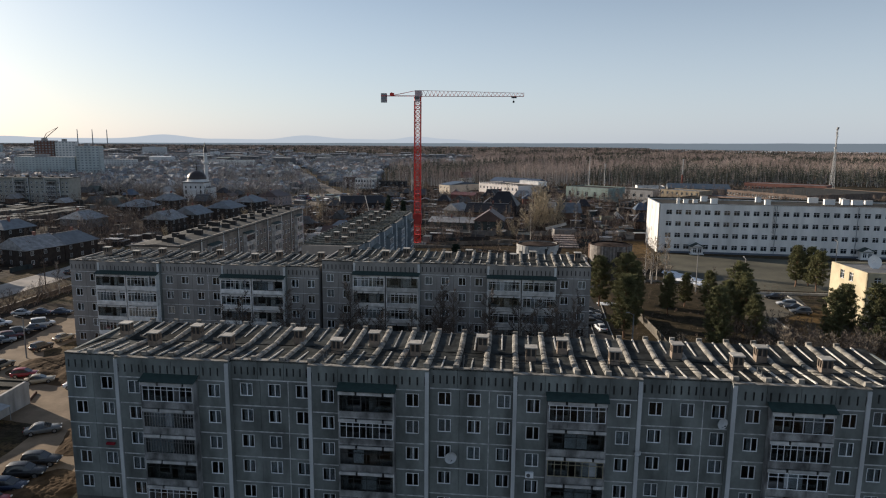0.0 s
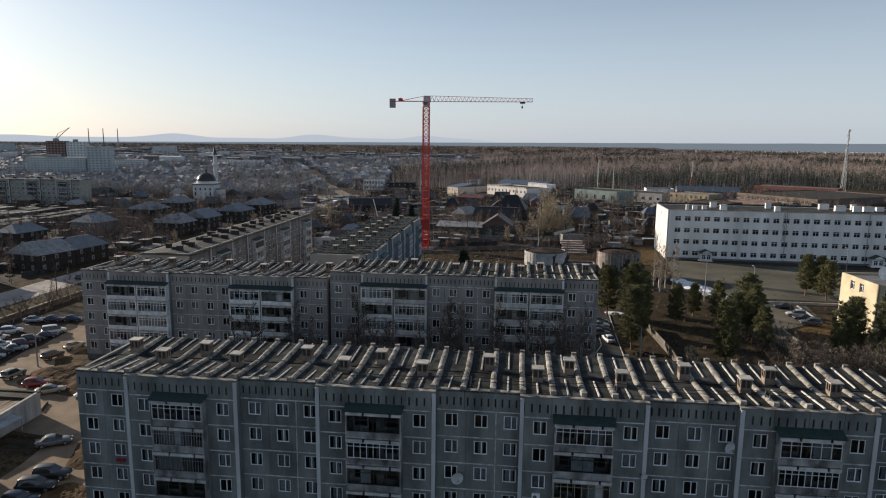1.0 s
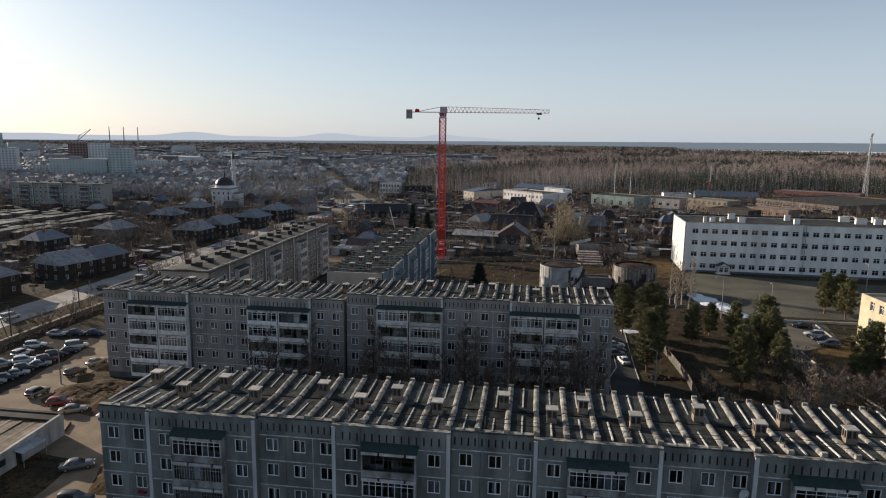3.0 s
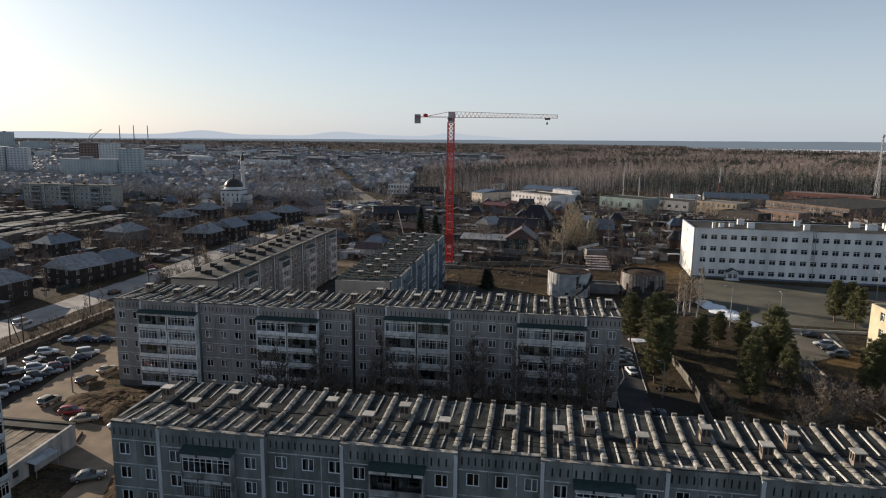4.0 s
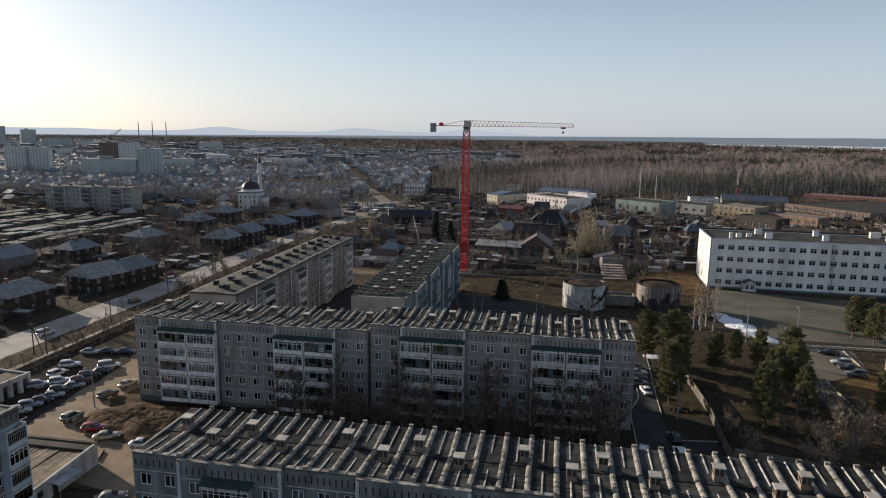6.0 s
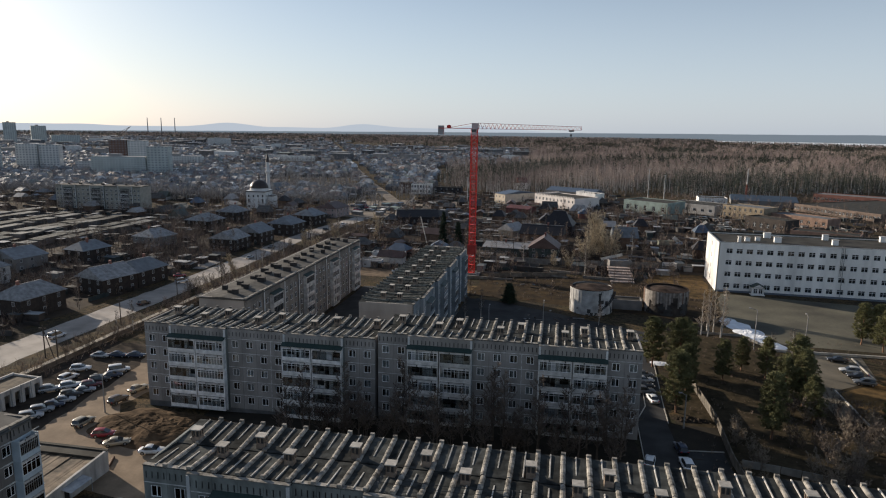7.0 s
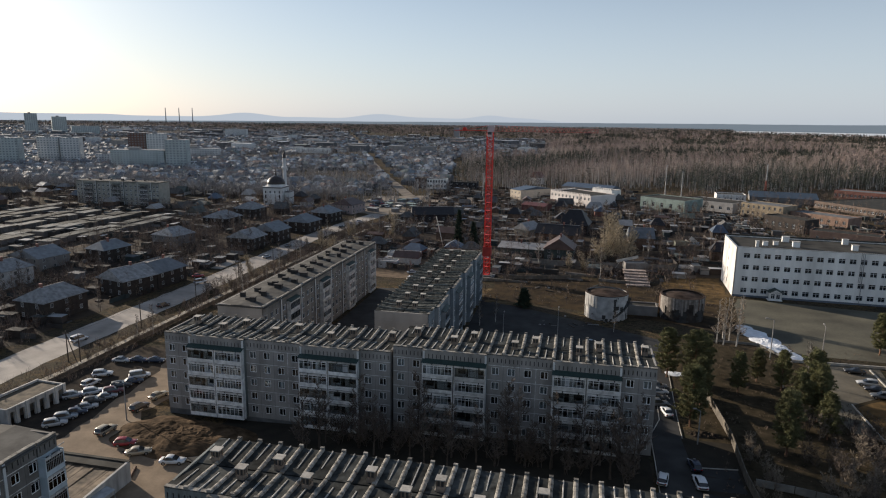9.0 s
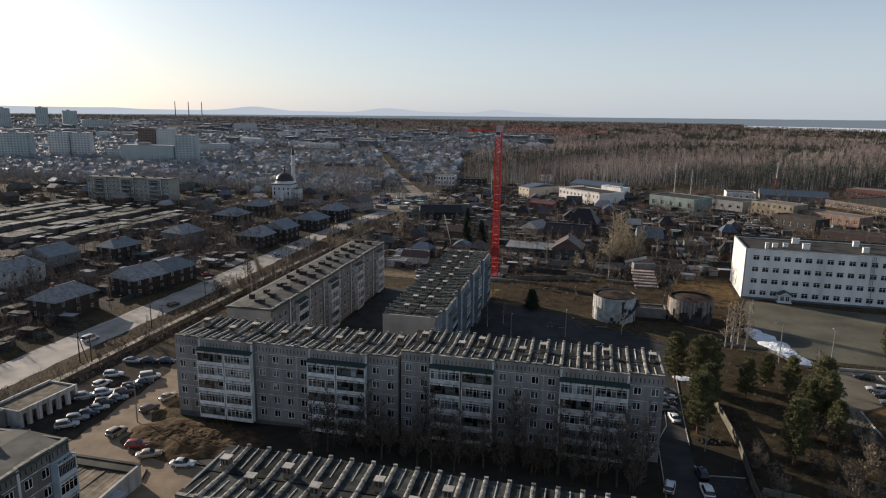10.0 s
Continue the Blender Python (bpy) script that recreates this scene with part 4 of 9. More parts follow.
def box_building(name, label, x, y, w, d, h, m_wall, m_roof, rz=0, floors=1, nwin=0, win=(1.2, 1.4), category="building", parapet=0.4, sidewin=0, teeth=False, gable=0.0):
    """A flat-roofed (or low gabled) building with inset windows on the front and one end. x, y: its front left corner."""
    z0 = ground_z(x, y)
    s = thing(name, T(x, y, z0, rz), label, category)
    fh = h / floors
    def face(L, n):
        hs, sp = [], []
        spots = n if isinstance(n, tuple) else [(i + 0.5) / n for i in range(n)]
        for f in range(floors):
            for u in spots:
                cx, cz = u * L, f * fh + fh * 0.32
                ww, hh = min(win[0], L / len(spots) * 0.7), min(win[1], fh * 0.55)
                hs.append((cx - ww / 2, cx + ww / 2, cz, cz + hh))
                sp.append((cx, cz, ww, hh))
        return hs, sp
    hs, sp = face(w, nwin)
    part("wall", MB().holed(0, w, -0.5, h + parapet, 0, 0.35, hs).mesh("wall", m_wall), s)
    for cx, cz, ww, hh in sp:
        simple_windows(s, [(cx, 0.2, cz, 0)], ww, hh, mesh_key="bw")
    hs2, sp2 = face(d, sidewin)
    part("end_wall", MB().holed(0, d, -0.5, h + parapet, 0, 0.35, hs2).mesh("end_wall", m_wall), s, T(0, d, 0, -90))
    for cx, cz, ww, hh in sp2:
        simple_windows(s, [(0.2, d - cx, cz, -90)], ww, hh, mesh_key="bw")
    part("end_wall", MB().box(w - 0.35, w, 0.36, d, -0.5, h + parapet).box(0.36, w - 0.36, d - 0.35, d, -0.5, h + parapet).mesh("end_wall", m_wall), s)
    if gable:
        g = 0.4
        part("roof", MB().add([(-g, -g, h + parapet), (w + g, -g, h + parapet), (w + g, d + g, h + parapet), (-g, d + g, h + parapet), (-g, d / 2, h + parapet + gable), (w + g, d / 2, h + parapet + gable)],
             [(0, 1, 5, 4), (2, 3, 4, 5), (0, 4, 3), (1, 2, 5), (3, 2, 1, 0)]).mesh("roof", m_roof), s)
    else:
        part("roof", MB().box(0.35, w - 0.35, 0.36, d - 0.35, h - 0.3, h).mesh("roof", m_roof), s)
    if teeth:
        k = int(w / 1.5)
        for i in range(k):
            part("merlon", shared(("tooth", m_wall.name), lambda: MB().box(0, 0.7, 0.0, 0.35, 0, 0.8).mesh("merlon", m_wall)), s, T(i * 1.5 + 0.2, 0, h + parapet))
        k = int(d / 1.5)
        for i in range(k):
            part("merlon", shared(("tooth2", m_wall.name), lambda: MB().box(0, 0.35, 0.0, 0.7, 0, 0.8).mesh("merlon", m_wall)), s, T(0, i * 1.5 + 0.4, h + parapet))
    return s


M_YELLOW = mat("ochre_plaster", (0.49, 0.42, 0.285), var=0.25, scale=0.3)
M_TEAL = mat("teal_sheet", (0.27, 0.33, 0.30), var=0.25, scale=0.3)
M_CREAM = mat("cream_plaster", (0.30, 0.265, 0.21), var=0.2, scale=0.2)
M_BRICK = mat("orange_brick", (0.25, 0.165, 0.125), var=0.3, scale=0.3, fine=12)
M_REDB = mat("red_brick", (0.21, 0.10, 0.08), var=0.3, scale=0.3, fine=12)
M_GREYW = mat("grey_render", (0.20, 0.19, 0.18), var=0.3, scale=0.3)
M_BLUEROOF = mat("blue_sheet_roof", (0.075, 0.10, 0.14), rough=0.45, var=0.25, scale=0.5)
M_REDROOF = mat("red_sheet_roof", (0.13, 0.05, 0.045), rough=0.5, var=0.25, scale=0.5)
M_GREYROOF = mat("old_slate_roof", (0.15, 0.15, 0.15), var=0.35, scale=0.8, fine=4)
M_BROWNROOF = mat("brown_sheet_roof", (0.095, 0.06, 0.05), rough=0.5, var=0.3)
M_PALEROOF = mat("pale_sheet_roof", (0.30, 0.29, 0.28), rough=0.5, var=0.25)

yb = box_building("yellow_building", "ochre-plastered three-storey building with flat roof", 73.2, 137.6, 22, 13.1, 10.9, M_YELLOW, M_GREYROOF, rz=3.9, floors=3, nwin=5, win=(1.5, 1.9), sidewin=(0.33, 0.58))
part("satellite_dish", MB().cyl(0, 0, 0, 0.25, 0.4, 1.5, 20, caps=False).cyl(0, 0, 0.0, 0.02, 0.38, 0.38, 20).rod((0, 0, 0), (0, 0.5, -1.4), 0.08).mesh("satellite_dish", M_WHITE), yb, T(6.0, 8.0, 12.1) @ pose(0, 0, 0, 70, 0, 0), "large white dish on the roof")

# industrial quarter and shops in the middle distance
box_building("market_hall", "pinkish-white hall with a battlemented parapet", -20.7, 461, 38, 24, 8.5, mat("pinkish_white_render", (0.72, 0.66, 0.62), var=0.15, scale=0.2), M_DARKROOF, rz=-44, floors=2, nwin=11, win=(1.4, 1.8), sidewin=0, teeth=True)
box_building("market_hall", "white annex with a battlemented parapet", 8, 472, 17, 10, 9.5, M_WHITE, M_DARKROOF, rz=-40, floors=2, nwin=6, teeth=True)
box_building("warehouse", "long grey warehouse with blue sheet roof", -14, 500, 40, 16, 8, M_GREYW, M_BLUEROOF, rz=-30, nwin=0, gable=2.5)
box_building("workshop", "pale teal sheet-clad workshop", 39, 447, 32, 22, 8, M_TEAL, M_DARKROOF, rz=-38, nwin=5, win=(2, 3))
box_building("workshop", "long whitewashed workshop with a dark flat roof", 69.5, 460, 32, 22, 6, mat("dull_whitewash", (0.42, 0.40, 0.38), var=0.25, scale=0.3), M_DARKROOF, rz=-36, nwin=6, win=(2, 1.8))
box_building("office", "faded ochre brick two-storey office with white-framed windows", 99.7, 439, 27, 16, 7.5, mat("faded_ochre_brick", (0.29, 0.235, 0.165), var=0.3, scale=0.3, fine=12), M_GREYROOF, rz=-44, floors=2, nwin=8, win=(1.2, 1.8), sidewin=4)
box_building("workshop", "low white workshop before the forest", 98, 508, 20, 14, 5, M_WHITE, M_DARKROOF, rz=-4, nwin=5)
box_building("warehouse", "long low warehouse with blue sheet roof", 122, 512, 44, 30, 3.6, M_GREYW, mat("dull_blue_sheet_roof", (0.045, 0.066, 0.095), rough=0.6, var=0.35, scale=0.5), rz=-10, gable=3.0, nwin=0)
box_building("workshop", "low orange brick workshop", 124, 423, 34, 14, 5.0, M_BRICK, M_GREYROOF, rz=-48, nwin=8, win=(1.6, 1.8))
box_building("factory", "wide low factory hall with a dark flat roof and pale edge", 158, 490, 62, 90, 4.6, mat("dull_brick", (0.16, 0.12, 0.098), var=0.35), M_DARKROOF, rz=-58, nwin=24, win=(2.5, 1.8))
box_building("factory", "low red brick factory with white-framed windows", 194, 560, 60, 18, 6, M_REDB, M_GREYROOF, rz=-36, floors=1, nwin=22, win=(1.8, 2))
box_building("workshop", "bare orange brick workshop", 112, 349, 30, 12, 5.0, M_BRICK, M_DARKROOF, rz=-28, nwin=4, sidewin=2)
box_building("workshop", "dark soot-stained brick shell without windows", 100, 386, 24, 12, 7, mat("sooty_brick", (0.055, 0.045, 0.04), var=0.4), M_DARKROOF, rz=-50, nwin=6, win=(1.6, 2.4))
box_building("house", "cream two-storey house with a blue sheet roof", -52, 489, 12, 31, 7, mat("pale_cream_plaster", (0.62, 0.53, 0.42), var=0.15), M_BLUEROOF, rz=-44, floors=2, nwin=3, gable=2.0)
box_building("shop", "low shop with a red sheet front", -36, 410, 16, 10, 5, M_REDROOF, M_REDROOF, rz=-25, nwin=0, gable=1.5)
box_building("mansion", "tall red-roofed mansion with white gable", -40, 600, 11, 9, 5.5, M_WHITE, M_REDROOF, rz=52, floors=2, nwin=3, gable=5)
box_building("villa", "white flat-roofed modern villa with wide windows", -130, 543, 17, 11, 8, M_WHITE, M_DARKROOF, rz=2, floors=2, nwin=7, win=(2.6, 2.2), sidewin=3)
box_building("villa", "dark brick wing of the villa with a pale corner", -140.5, 542.5, 9.8, 11, 8.6, mat("dark_brick", (0.10, 0.07, 0.06), var=0.3), M_DARKROOF, rz=2, floors=2, nwin=2, sidewin=0)
box_building("villa", "dark unfinished house beside the villa", -111, 545, 24, 12, 6, mat("charcoal_cladding", (0.035, 0.034, 0.036), var=0.3), M_DARKROOF, rz=0, floors=2, nwin=5)
box_building("kiosk", "small whitewashed kiosk by the concrete fence", 39.3, 256.6, 4.7, 3, 2.5, MATS["dull_whitewash"], M_PALEROOF, rz=12, nwin=2, win=(0.8, 1.5), category="kiosk")
box_building("shed", "grey concrete shed with stepped slabs before it", 18.4, 251.5, 8.4, 4.5, 3.6, M_GREYW, M_PALEROOF, rz=12, nwin=0)


def pier_garages():
    """A low garage row open between pale piers, with a mossy roof inside a stepped parapet."""
    g = thing("garage_building", T(-105.2, 96.6, 0, 86), "low garage row with whitewashed piers, dark openings and mossy roof", "garage")
    M_WASH = mat("dirty_whitewash", (0.50, 0.48, 0.45), var=0.45, scale=0.6, streak=0.3)
    L, D, H = 13.6, 7.2, 3.2
    n = 6
    part("wall", MB().holed(0, L, -0.3, H + 0.35, 0, 0.4, [(i * L / n + 0.55, (i + 1) * L / n - 0.55, 0.0, 2.6) for i in range(n)]).mesh("wall", M_WASH), g)
    for i in range(n + 1):
        part("pier", shared("gpier", lambda: MB().box(-0.32, 0.32, -0.25, -0.004, -0.3, H + 0.5).mesh("pier", M_WASH)), g, T(min(max(i * L / n, 0.32), L - 0.32), 0, 0))
    part("rear_wall", MB().box(0, L, D - 0.35, D, -0.3, H + 0.45).box(0, 0.35, 0.41, D - 0.36, -0.3, H + 0.35).box(L - 0.35, L, 0.41, D - 0.36, -0.3, H + 0.35).mesh("rear_wall", M_WASH), g)
    part("inner_wall", MB().box(0.36, L - 0.36, 2.0, 2.1, -0.2, H - 0.2).mesh("inner_wall", M_ROOM), g)
    part("roof", MB().box(0.35, L - 0.35, 0.41, D - 0.36, H - 0.2, H).mesh("roof", mat("mossy_felt", (0.16, 0.13, 0.095), spec=0.08, col2=(0.05, 0.045, 0.038), var=0.6, scale=0.7)), g)


pier_garages()
box_building("garage_building", "low grey garage with flat felt roof", -109.5, 84.5, 12, 9, 3.3, M_GREYW, mat("mossy_felt", (0.17, 0.15, 0.12)), rz=84, nwin=3, win=(1.4, 2.2), parapet=0.5)


def shed_near():
    """A white-walled shed whose sloping roof is covered in old boards."""
    s = thing("shed", T(-69.9, 72.5, 0.0, 0), "white rendered shed with old brown board roof and dark parapet", "shed")
    w, d, h = 13.0, 13.3, 2.8
    wash = mat("dirty_whitewash", (0.50, 0.48, 0.45), var=0.45, scale=0.6, streak=0.3)
    part("wall", MB().box(-w, 0, 0, 0.3, -0.4, h).box(-w, -w + 0.3, 0.3, d, -0.4, h).box(-w + 0.3, -0.3, d - 0.3, d, -0.4, h + 0.75).mesh("wall", wash), s)
    part("end_wall", MB().holed(0, d, -0.4, h, 0, 0.3, [(1.0, 2.1, 1.0, 2.0), (3.8, 4.9, 0.0, 2.1)]).mesh("end_wall", wash), s, T(0, 0, 0, 90))
    part("coping", MB().add([(-0.35, 0, h), (0.06, 0, h), (0.06, d, h), (-0.35, d, h), (-0.35, 0, h + 0.1), (0.06, 0, h + 0.1), (0.06, d, h + 0.85), (-0.35, d, h + 0.85)], [(4, 5, 6, 7), (0, 1, 5, 4), (1, 2, 6, 5), (2, 3, 7, 6), (3, 0, 4, 7)]).mesh("coping", wash), s)
    part("door", MB().box(-0.2, -0.12, 3.82, 4.88, 0.0, 2.08).mesh("door", mat("dark_door_paint", (0.04, 0.035, 0.035), var=0.3)), s, None, "dark plank door")
    part("window", MB().box(-0.2, -0.14, 1.0, 2.1, 1.0, 2.0).mesh("window", M_WINGLASS), s)
    part("canopy", MB().add([(0.02, 3.2, 2.45), (0.02, 7.6, 2.45), (1.7, 7.6, 2.1), (1.7, 3.2, 2.1), (0.02, 3.2, 2.5), (0.02, 7.6, 2.5), (1.7, 7.6, 2.15), (1.7, 3.2, 2.15)], [(4, 7, 6, 5), (0, 1, 2, 3), (2, 6, 7, 3), (0, 3, 7, 4), (1, 5, 6, 2)]).rod((1.6, 3.3, 2.1), (1.6, 3.3, -0.2), 0.05).rod((1.6, 7.5, 2.1), (1.6, 7.5, -0.2), 0.05).mesh("canopy", mat("pale_tin", (0.36, 0.38, 0.40), rough=0.45, var=0.35, scale=1.2)), s, None, "dented pale tin canopy")
    part("parapet", MB().box(-w - 0.15, 0.15, d - 0.45, d + 0.12, h + 0.75, h + 0.9).box(-w + 0.3, -0.3, d - 2.3, d - 0.31, h, h + 0.72).mesh("parapet", M_DARKROOF), s)
    bd = mat("old_board_brown", (0.165, 0.125, 0.085), var=0.9, scale=0.5, fine=3, rnd=0.6)
    me = shared("board", lambda: MB().box(-0.29, 0.29, 0, d - 2.35, 0, 0.05).mesh("board", bd))
    rng = random.Random(5)
    for i in range(21):
        part("board", me, s, T(-w + 0.5 + i * 0.585, 0.0, h + 0.02 + rng.uniform(0, 0.05)) @ pose(0, 0, 0, 1.5 + rng.uniform(-0.3, 0.3), 0, rng.uniform(-0.6, 0.6)))


shed_near()


def tank(x, y, r, h, label, m_wall, seed, decay=0.1):
    z = ground_z(x, y)
    t = thing("water_tank", T(x, y, z), label, "tank")
    k = 40
    part("wall", MB().cyl(0, 0, -0.5, h, r, r, k, caps=False).mesh("wall", m_wall, smooth=True), t)
    part("roof", MB().cyl(0, 0, h - 0.3, h + 0.5, r - 0.05, 0.6, k).mesh("roof", mat("rusty_tar_roof", (0.062, 0.046, 0.038), spec=0.04, rough=1.0, var=0.7, scale=0.5)), t)
    part("rim", MB().cyl(0, 0, h - 0.02, h + 0.2, r + 0.1, r + 0.1, k, caps=False).cyl(0, 0, h + 0.19, h + 0.2, r + 0.1, r - 0.5, k, caps=False).mesh("rim", MATS["rusty_tar_roof"]), t)
    rng = random.Random(seed)
    for i in range(16 if decay < 0.08 else 0):
        a = -math.pi * (0.05 + 0.9 * i / 15)
        part("rib", shared(("trib", round(h, 1), m_wall.name), lambda: MB().box(-0.12, 0.12, -0.05, 0.05, 0, h).mesh("rib", m_wall)), t, T(r * math.cos(a), r * math.sin(a), -0.3, math.degrees(a) + 90))
    # quads laid on the wall; their dark colour stands for the hollow's shade
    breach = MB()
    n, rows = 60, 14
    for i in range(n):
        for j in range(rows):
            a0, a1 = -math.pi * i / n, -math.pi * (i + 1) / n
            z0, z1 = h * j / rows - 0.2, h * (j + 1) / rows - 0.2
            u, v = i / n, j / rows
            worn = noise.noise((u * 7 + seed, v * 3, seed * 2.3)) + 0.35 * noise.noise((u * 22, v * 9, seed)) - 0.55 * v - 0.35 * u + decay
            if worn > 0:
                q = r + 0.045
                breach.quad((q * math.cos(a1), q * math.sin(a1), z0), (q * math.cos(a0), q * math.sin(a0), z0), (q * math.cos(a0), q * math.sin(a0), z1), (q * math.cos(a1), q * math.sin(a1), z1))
    tagged(part("breach", breach.mesh("breach", M_NEARBLACK), t), "dark patches for shaded holes where the lining has fallen", kind="stuff")
    # raised dark boxes, coloured as shaded openings
    for i in range(4 if decay < 0.08 else 0):
        a = -math.pi * rng.uniform(0.1, 0.8)
        part("opening", shared("topen", lambda: MB().box(-0.5, 0.5, -0.06, 0.1, 0, 1.1).mesh("opening", M_NEARBLACK)), t, T((r + 0.02) * math.cos(a), (r + 0.02) * math.sin(a), rng.uniform(0.4, h - 2.0), math.degrees(a) + 90), "dark opening")
    return t


white_tank = tank(9.3, 193.5, 6.2, 7.3, "round whitewashed water tank with dark openings", mat("patchy_whitewash", (0.50, 0.49, 0.47), var=0.45, scale=0.45), 3, 0.06)
stair = MB()
for i in range(26):
    a = radians(-8 - 2.6 * i)
    stair.rod((6.22 * math.cos(a), 6.22 * math.sin(a), 6.2 - 0.2 * i), (7.1 * math.cos(a), 7.1 * math.sin(a), 6.2 - 0.2 * i), 0.14)
    if i % 5 == 0:
        stair.rod((7.05 * math.cos(a), 7.05 * math.sin(a), 6.2 - 0.2 * i), (7.05 * math.cos(a), 7.05 * math.sin(a), 7.2 - 0.2 * i), 0.04)
part("stair", stair.mesh("stair", M_NEARBLACK), white_tank, None, "rusty dark stair curving up the wall")
# wall painted near-black for the shaded hollow behind the hanging boards
timber_tank = tank(31.2, 197.6, 6.2, 6.9, "round ruined water tank with hanging pale boards", mat("hollow_dark_tank_wall", (0.05, 0.042, 0.037), var=0.6, scale=0.5), 4, 0.1)
rng = random.Random(8)
boards = [mat("silvered_board_" + n, c, var=0.4, scale=1.2, rnd=0.3) for n, c in (("pale", (0.27, 0.245, 0.22)), ("grey", (0.17, 0.152, 0.135)), ("rusty", (0.15, 0.095, 0.07)))]
for i in range(44):
    a = -math.pi * (-0.04 + 1.08 * i / 43)
    drop = min(6.8, max(1.4, 3.5 + 1.5 * math.sin(i * 0.9) * rng.random() + (2.0 if i > 33 else 0) - (2.6 if i in (9, 10, 17, 18, 19) else 0)))
    k = 2 if i > 38 or rng.random() < 0.12 else 1 if rng.random() < 0.35 else 0
    part("board", shared(("tank_board", k), lambda: MB().box(-0.25, 0.25, -0.05, 0.05, -1.0, 0.0).mesh("board", boards[k])), timber_tank, T(6.33 * math.cos(a), 6.33 * math.sin(a), 7.0, math.degrees(a) + 90 + rng.uniform(-3, 3)) @ pose(0, 0, 0, 0, rng.uniform(-1.5, 1.5), 0) @ Matrix.Diagonal((1, 1, drop, 1)))
box_building("pump_house", "low pump house between the tanks", 15.6, 196, 8.8, 5, 2.6, M_GREYW, M_DARKROOF, nwin=0)


def crane():
    """A red tower crane: lattice mast, white slewing cab, lattice jib and counter-jib."""
    red = mat("crane_red", (0.62, 0.045, 0.03), rough=0.5, var=0.2, scale=0.6)
    pale = mat("crane_pale", (0.52, 0.41, 0.40), rough=0.5, var=0.2)
    c = thing("tower_crane", T(-32.7, 235, 1.6), "red tower crane with faded red jib standing over the houses", "crane")
    H, a = 52.0, 1.08
    part("base", MB().box(-3, 3, -3, 3, -0.5, 0.5).box(-2, 2, -2, 2, 0.5, 0.9).mesh("base", M_PARAPET), c)
    def chord():
        return MB().box(-0.11, 0.11, -0.11, 0.11, 0, 3.0).mesh("chord", red)
    def lacing():
        b = MB()
        for z in (0.05, 1.5):
            b.rod((-a, -a, z), (a, -a, z), 0.09)
            b.rod((-a, -a, z), (a, -a, z + 1.5), 0.08)
            b.rod((a, -a, z), (-a, -a, z + 1.5), 0.08)
        return b.mesh("lacing", red)
    me, mz = chord(), lacing()
    for i in range(17):
        sec = part("mast_section", MB().box(-a, a, -a, a, 0, 0.08).mesh("mast_section", red) if i == 0 else bpy.data.meshes["mast_section"], c, T(0, 0, 0.9 + i * 3.0))
        for sx in (-a, a):
            for sy in (-a, a):
                part("chord", me, sec, T(sx, sy, 0))
        for k in range(4):
            tagged(part("lacing", mz, sec, T(0, 0, 0, 90 * k)), kind="stuff")
    part("climbing_frame", MB().box(-1.5, 1.5, -1.5, -1.35, 8.0, 11.5).box(-1.5, 1.5, 1.35, 1.5, 8.0, 11.5).box(-1.5, -1.35, -1.35, 1.35, 8.0, 11.5).box(1.35, 1.5, -1.35, 1.35, 8.0, 11.5).mesh("climbing_frame", mat("crane_dark_red", (0.32, 0.035, 0.03), rough=0.6, var=0.3)), c)
    part("slewing_ring", MB().cyl(0, 0, H, H + 1.0, 1.3, 1.3, 16).box(-1.2, 1.2, -1.2, 1.2, H + 1.0, H + 1.4).mesh("slewing_ring", red), c)
    part("turret", MB().box(-0.9, 1.4, -0.9, 0.9, H + 1.4, H + 3.6).mesh("turret", pale), c)
    cab = part("cab", MB().box(-0.8, 0.9, -2.3, -0.95, H - 0.4, H + 1.6).mesh("cab", pale), c)
    part("cab_window", MB().box(-0.7, 0.8, -2.33, -2.3, H + 0.4, H + 1.4).mesh("cab_window", M_WINGLASS), cab)
    L = 37.5
    b = MB()
    for i in range(25):
        x0, x1 = 1.4 + i * (L - 1.4) / 25, 1.4 + (i + 1) * (L - 1.4) / 25
        t0, t1 = H + 3.6 - 0.9 * i / 25, H + 3.6 - 0.9 * (i + 1) / 25
        xm, tm = (x0 + x1) / 2, (t0 + t1) / 2
        for s in (-0.6, 0.6):
            b.rod((x0, s, H + 1.6), (x1, s, H + 1.6), 0.09)
            b.rod((x0, s, H + 1.6), (xm, 0, tm), 0.05)
            b.rod((xm, 0, tm), (x1, s, H + 1.6), 0.05)
        b.rod((x0, 0, t0), (x1, 0, t1), 0.09)
        b.rod((x0, -0.6, H + 1.6), (x0, 0.6, H + 1.6), 0.05)
    b.rod((L, 0, H + 1.6), (L, 0, H + 2.9), 0.09)
    part("jib", b.mesh("jib", mat("crane_faded_red", (0.46, 0.13, 0.11), rough=0.5, var=0.2)), c, None, "faded red lattice jib")
    b = MB()
    for s in (-0.7, 0.7):
        b.rod((-0.9, s, H + 1.7), (-13.0, s, H + 1.7), 0.16)
        b.rod((-0.4, s * 0.4, H + 3.6), (-9.5, s, H + 1.8), 0.07)
    for i in range(7):
        b.rod((-1.5 - i * 1.7, -0.7, H + 1.7), (-1.5 - (i + 1) * 1.6, 0.7, H + 1.7), 0.07)
    part("counter_jib", b.mesh("counter_jib", red), c)
    part("counterweight", MB().box(-13.2, -11.2, -0.65, 0.65, H - 0.6, H + 2.6).mesh("counterweight", mat("grey_counterweight", (0.34, 0.33, 0.33), var=0.2)), c)
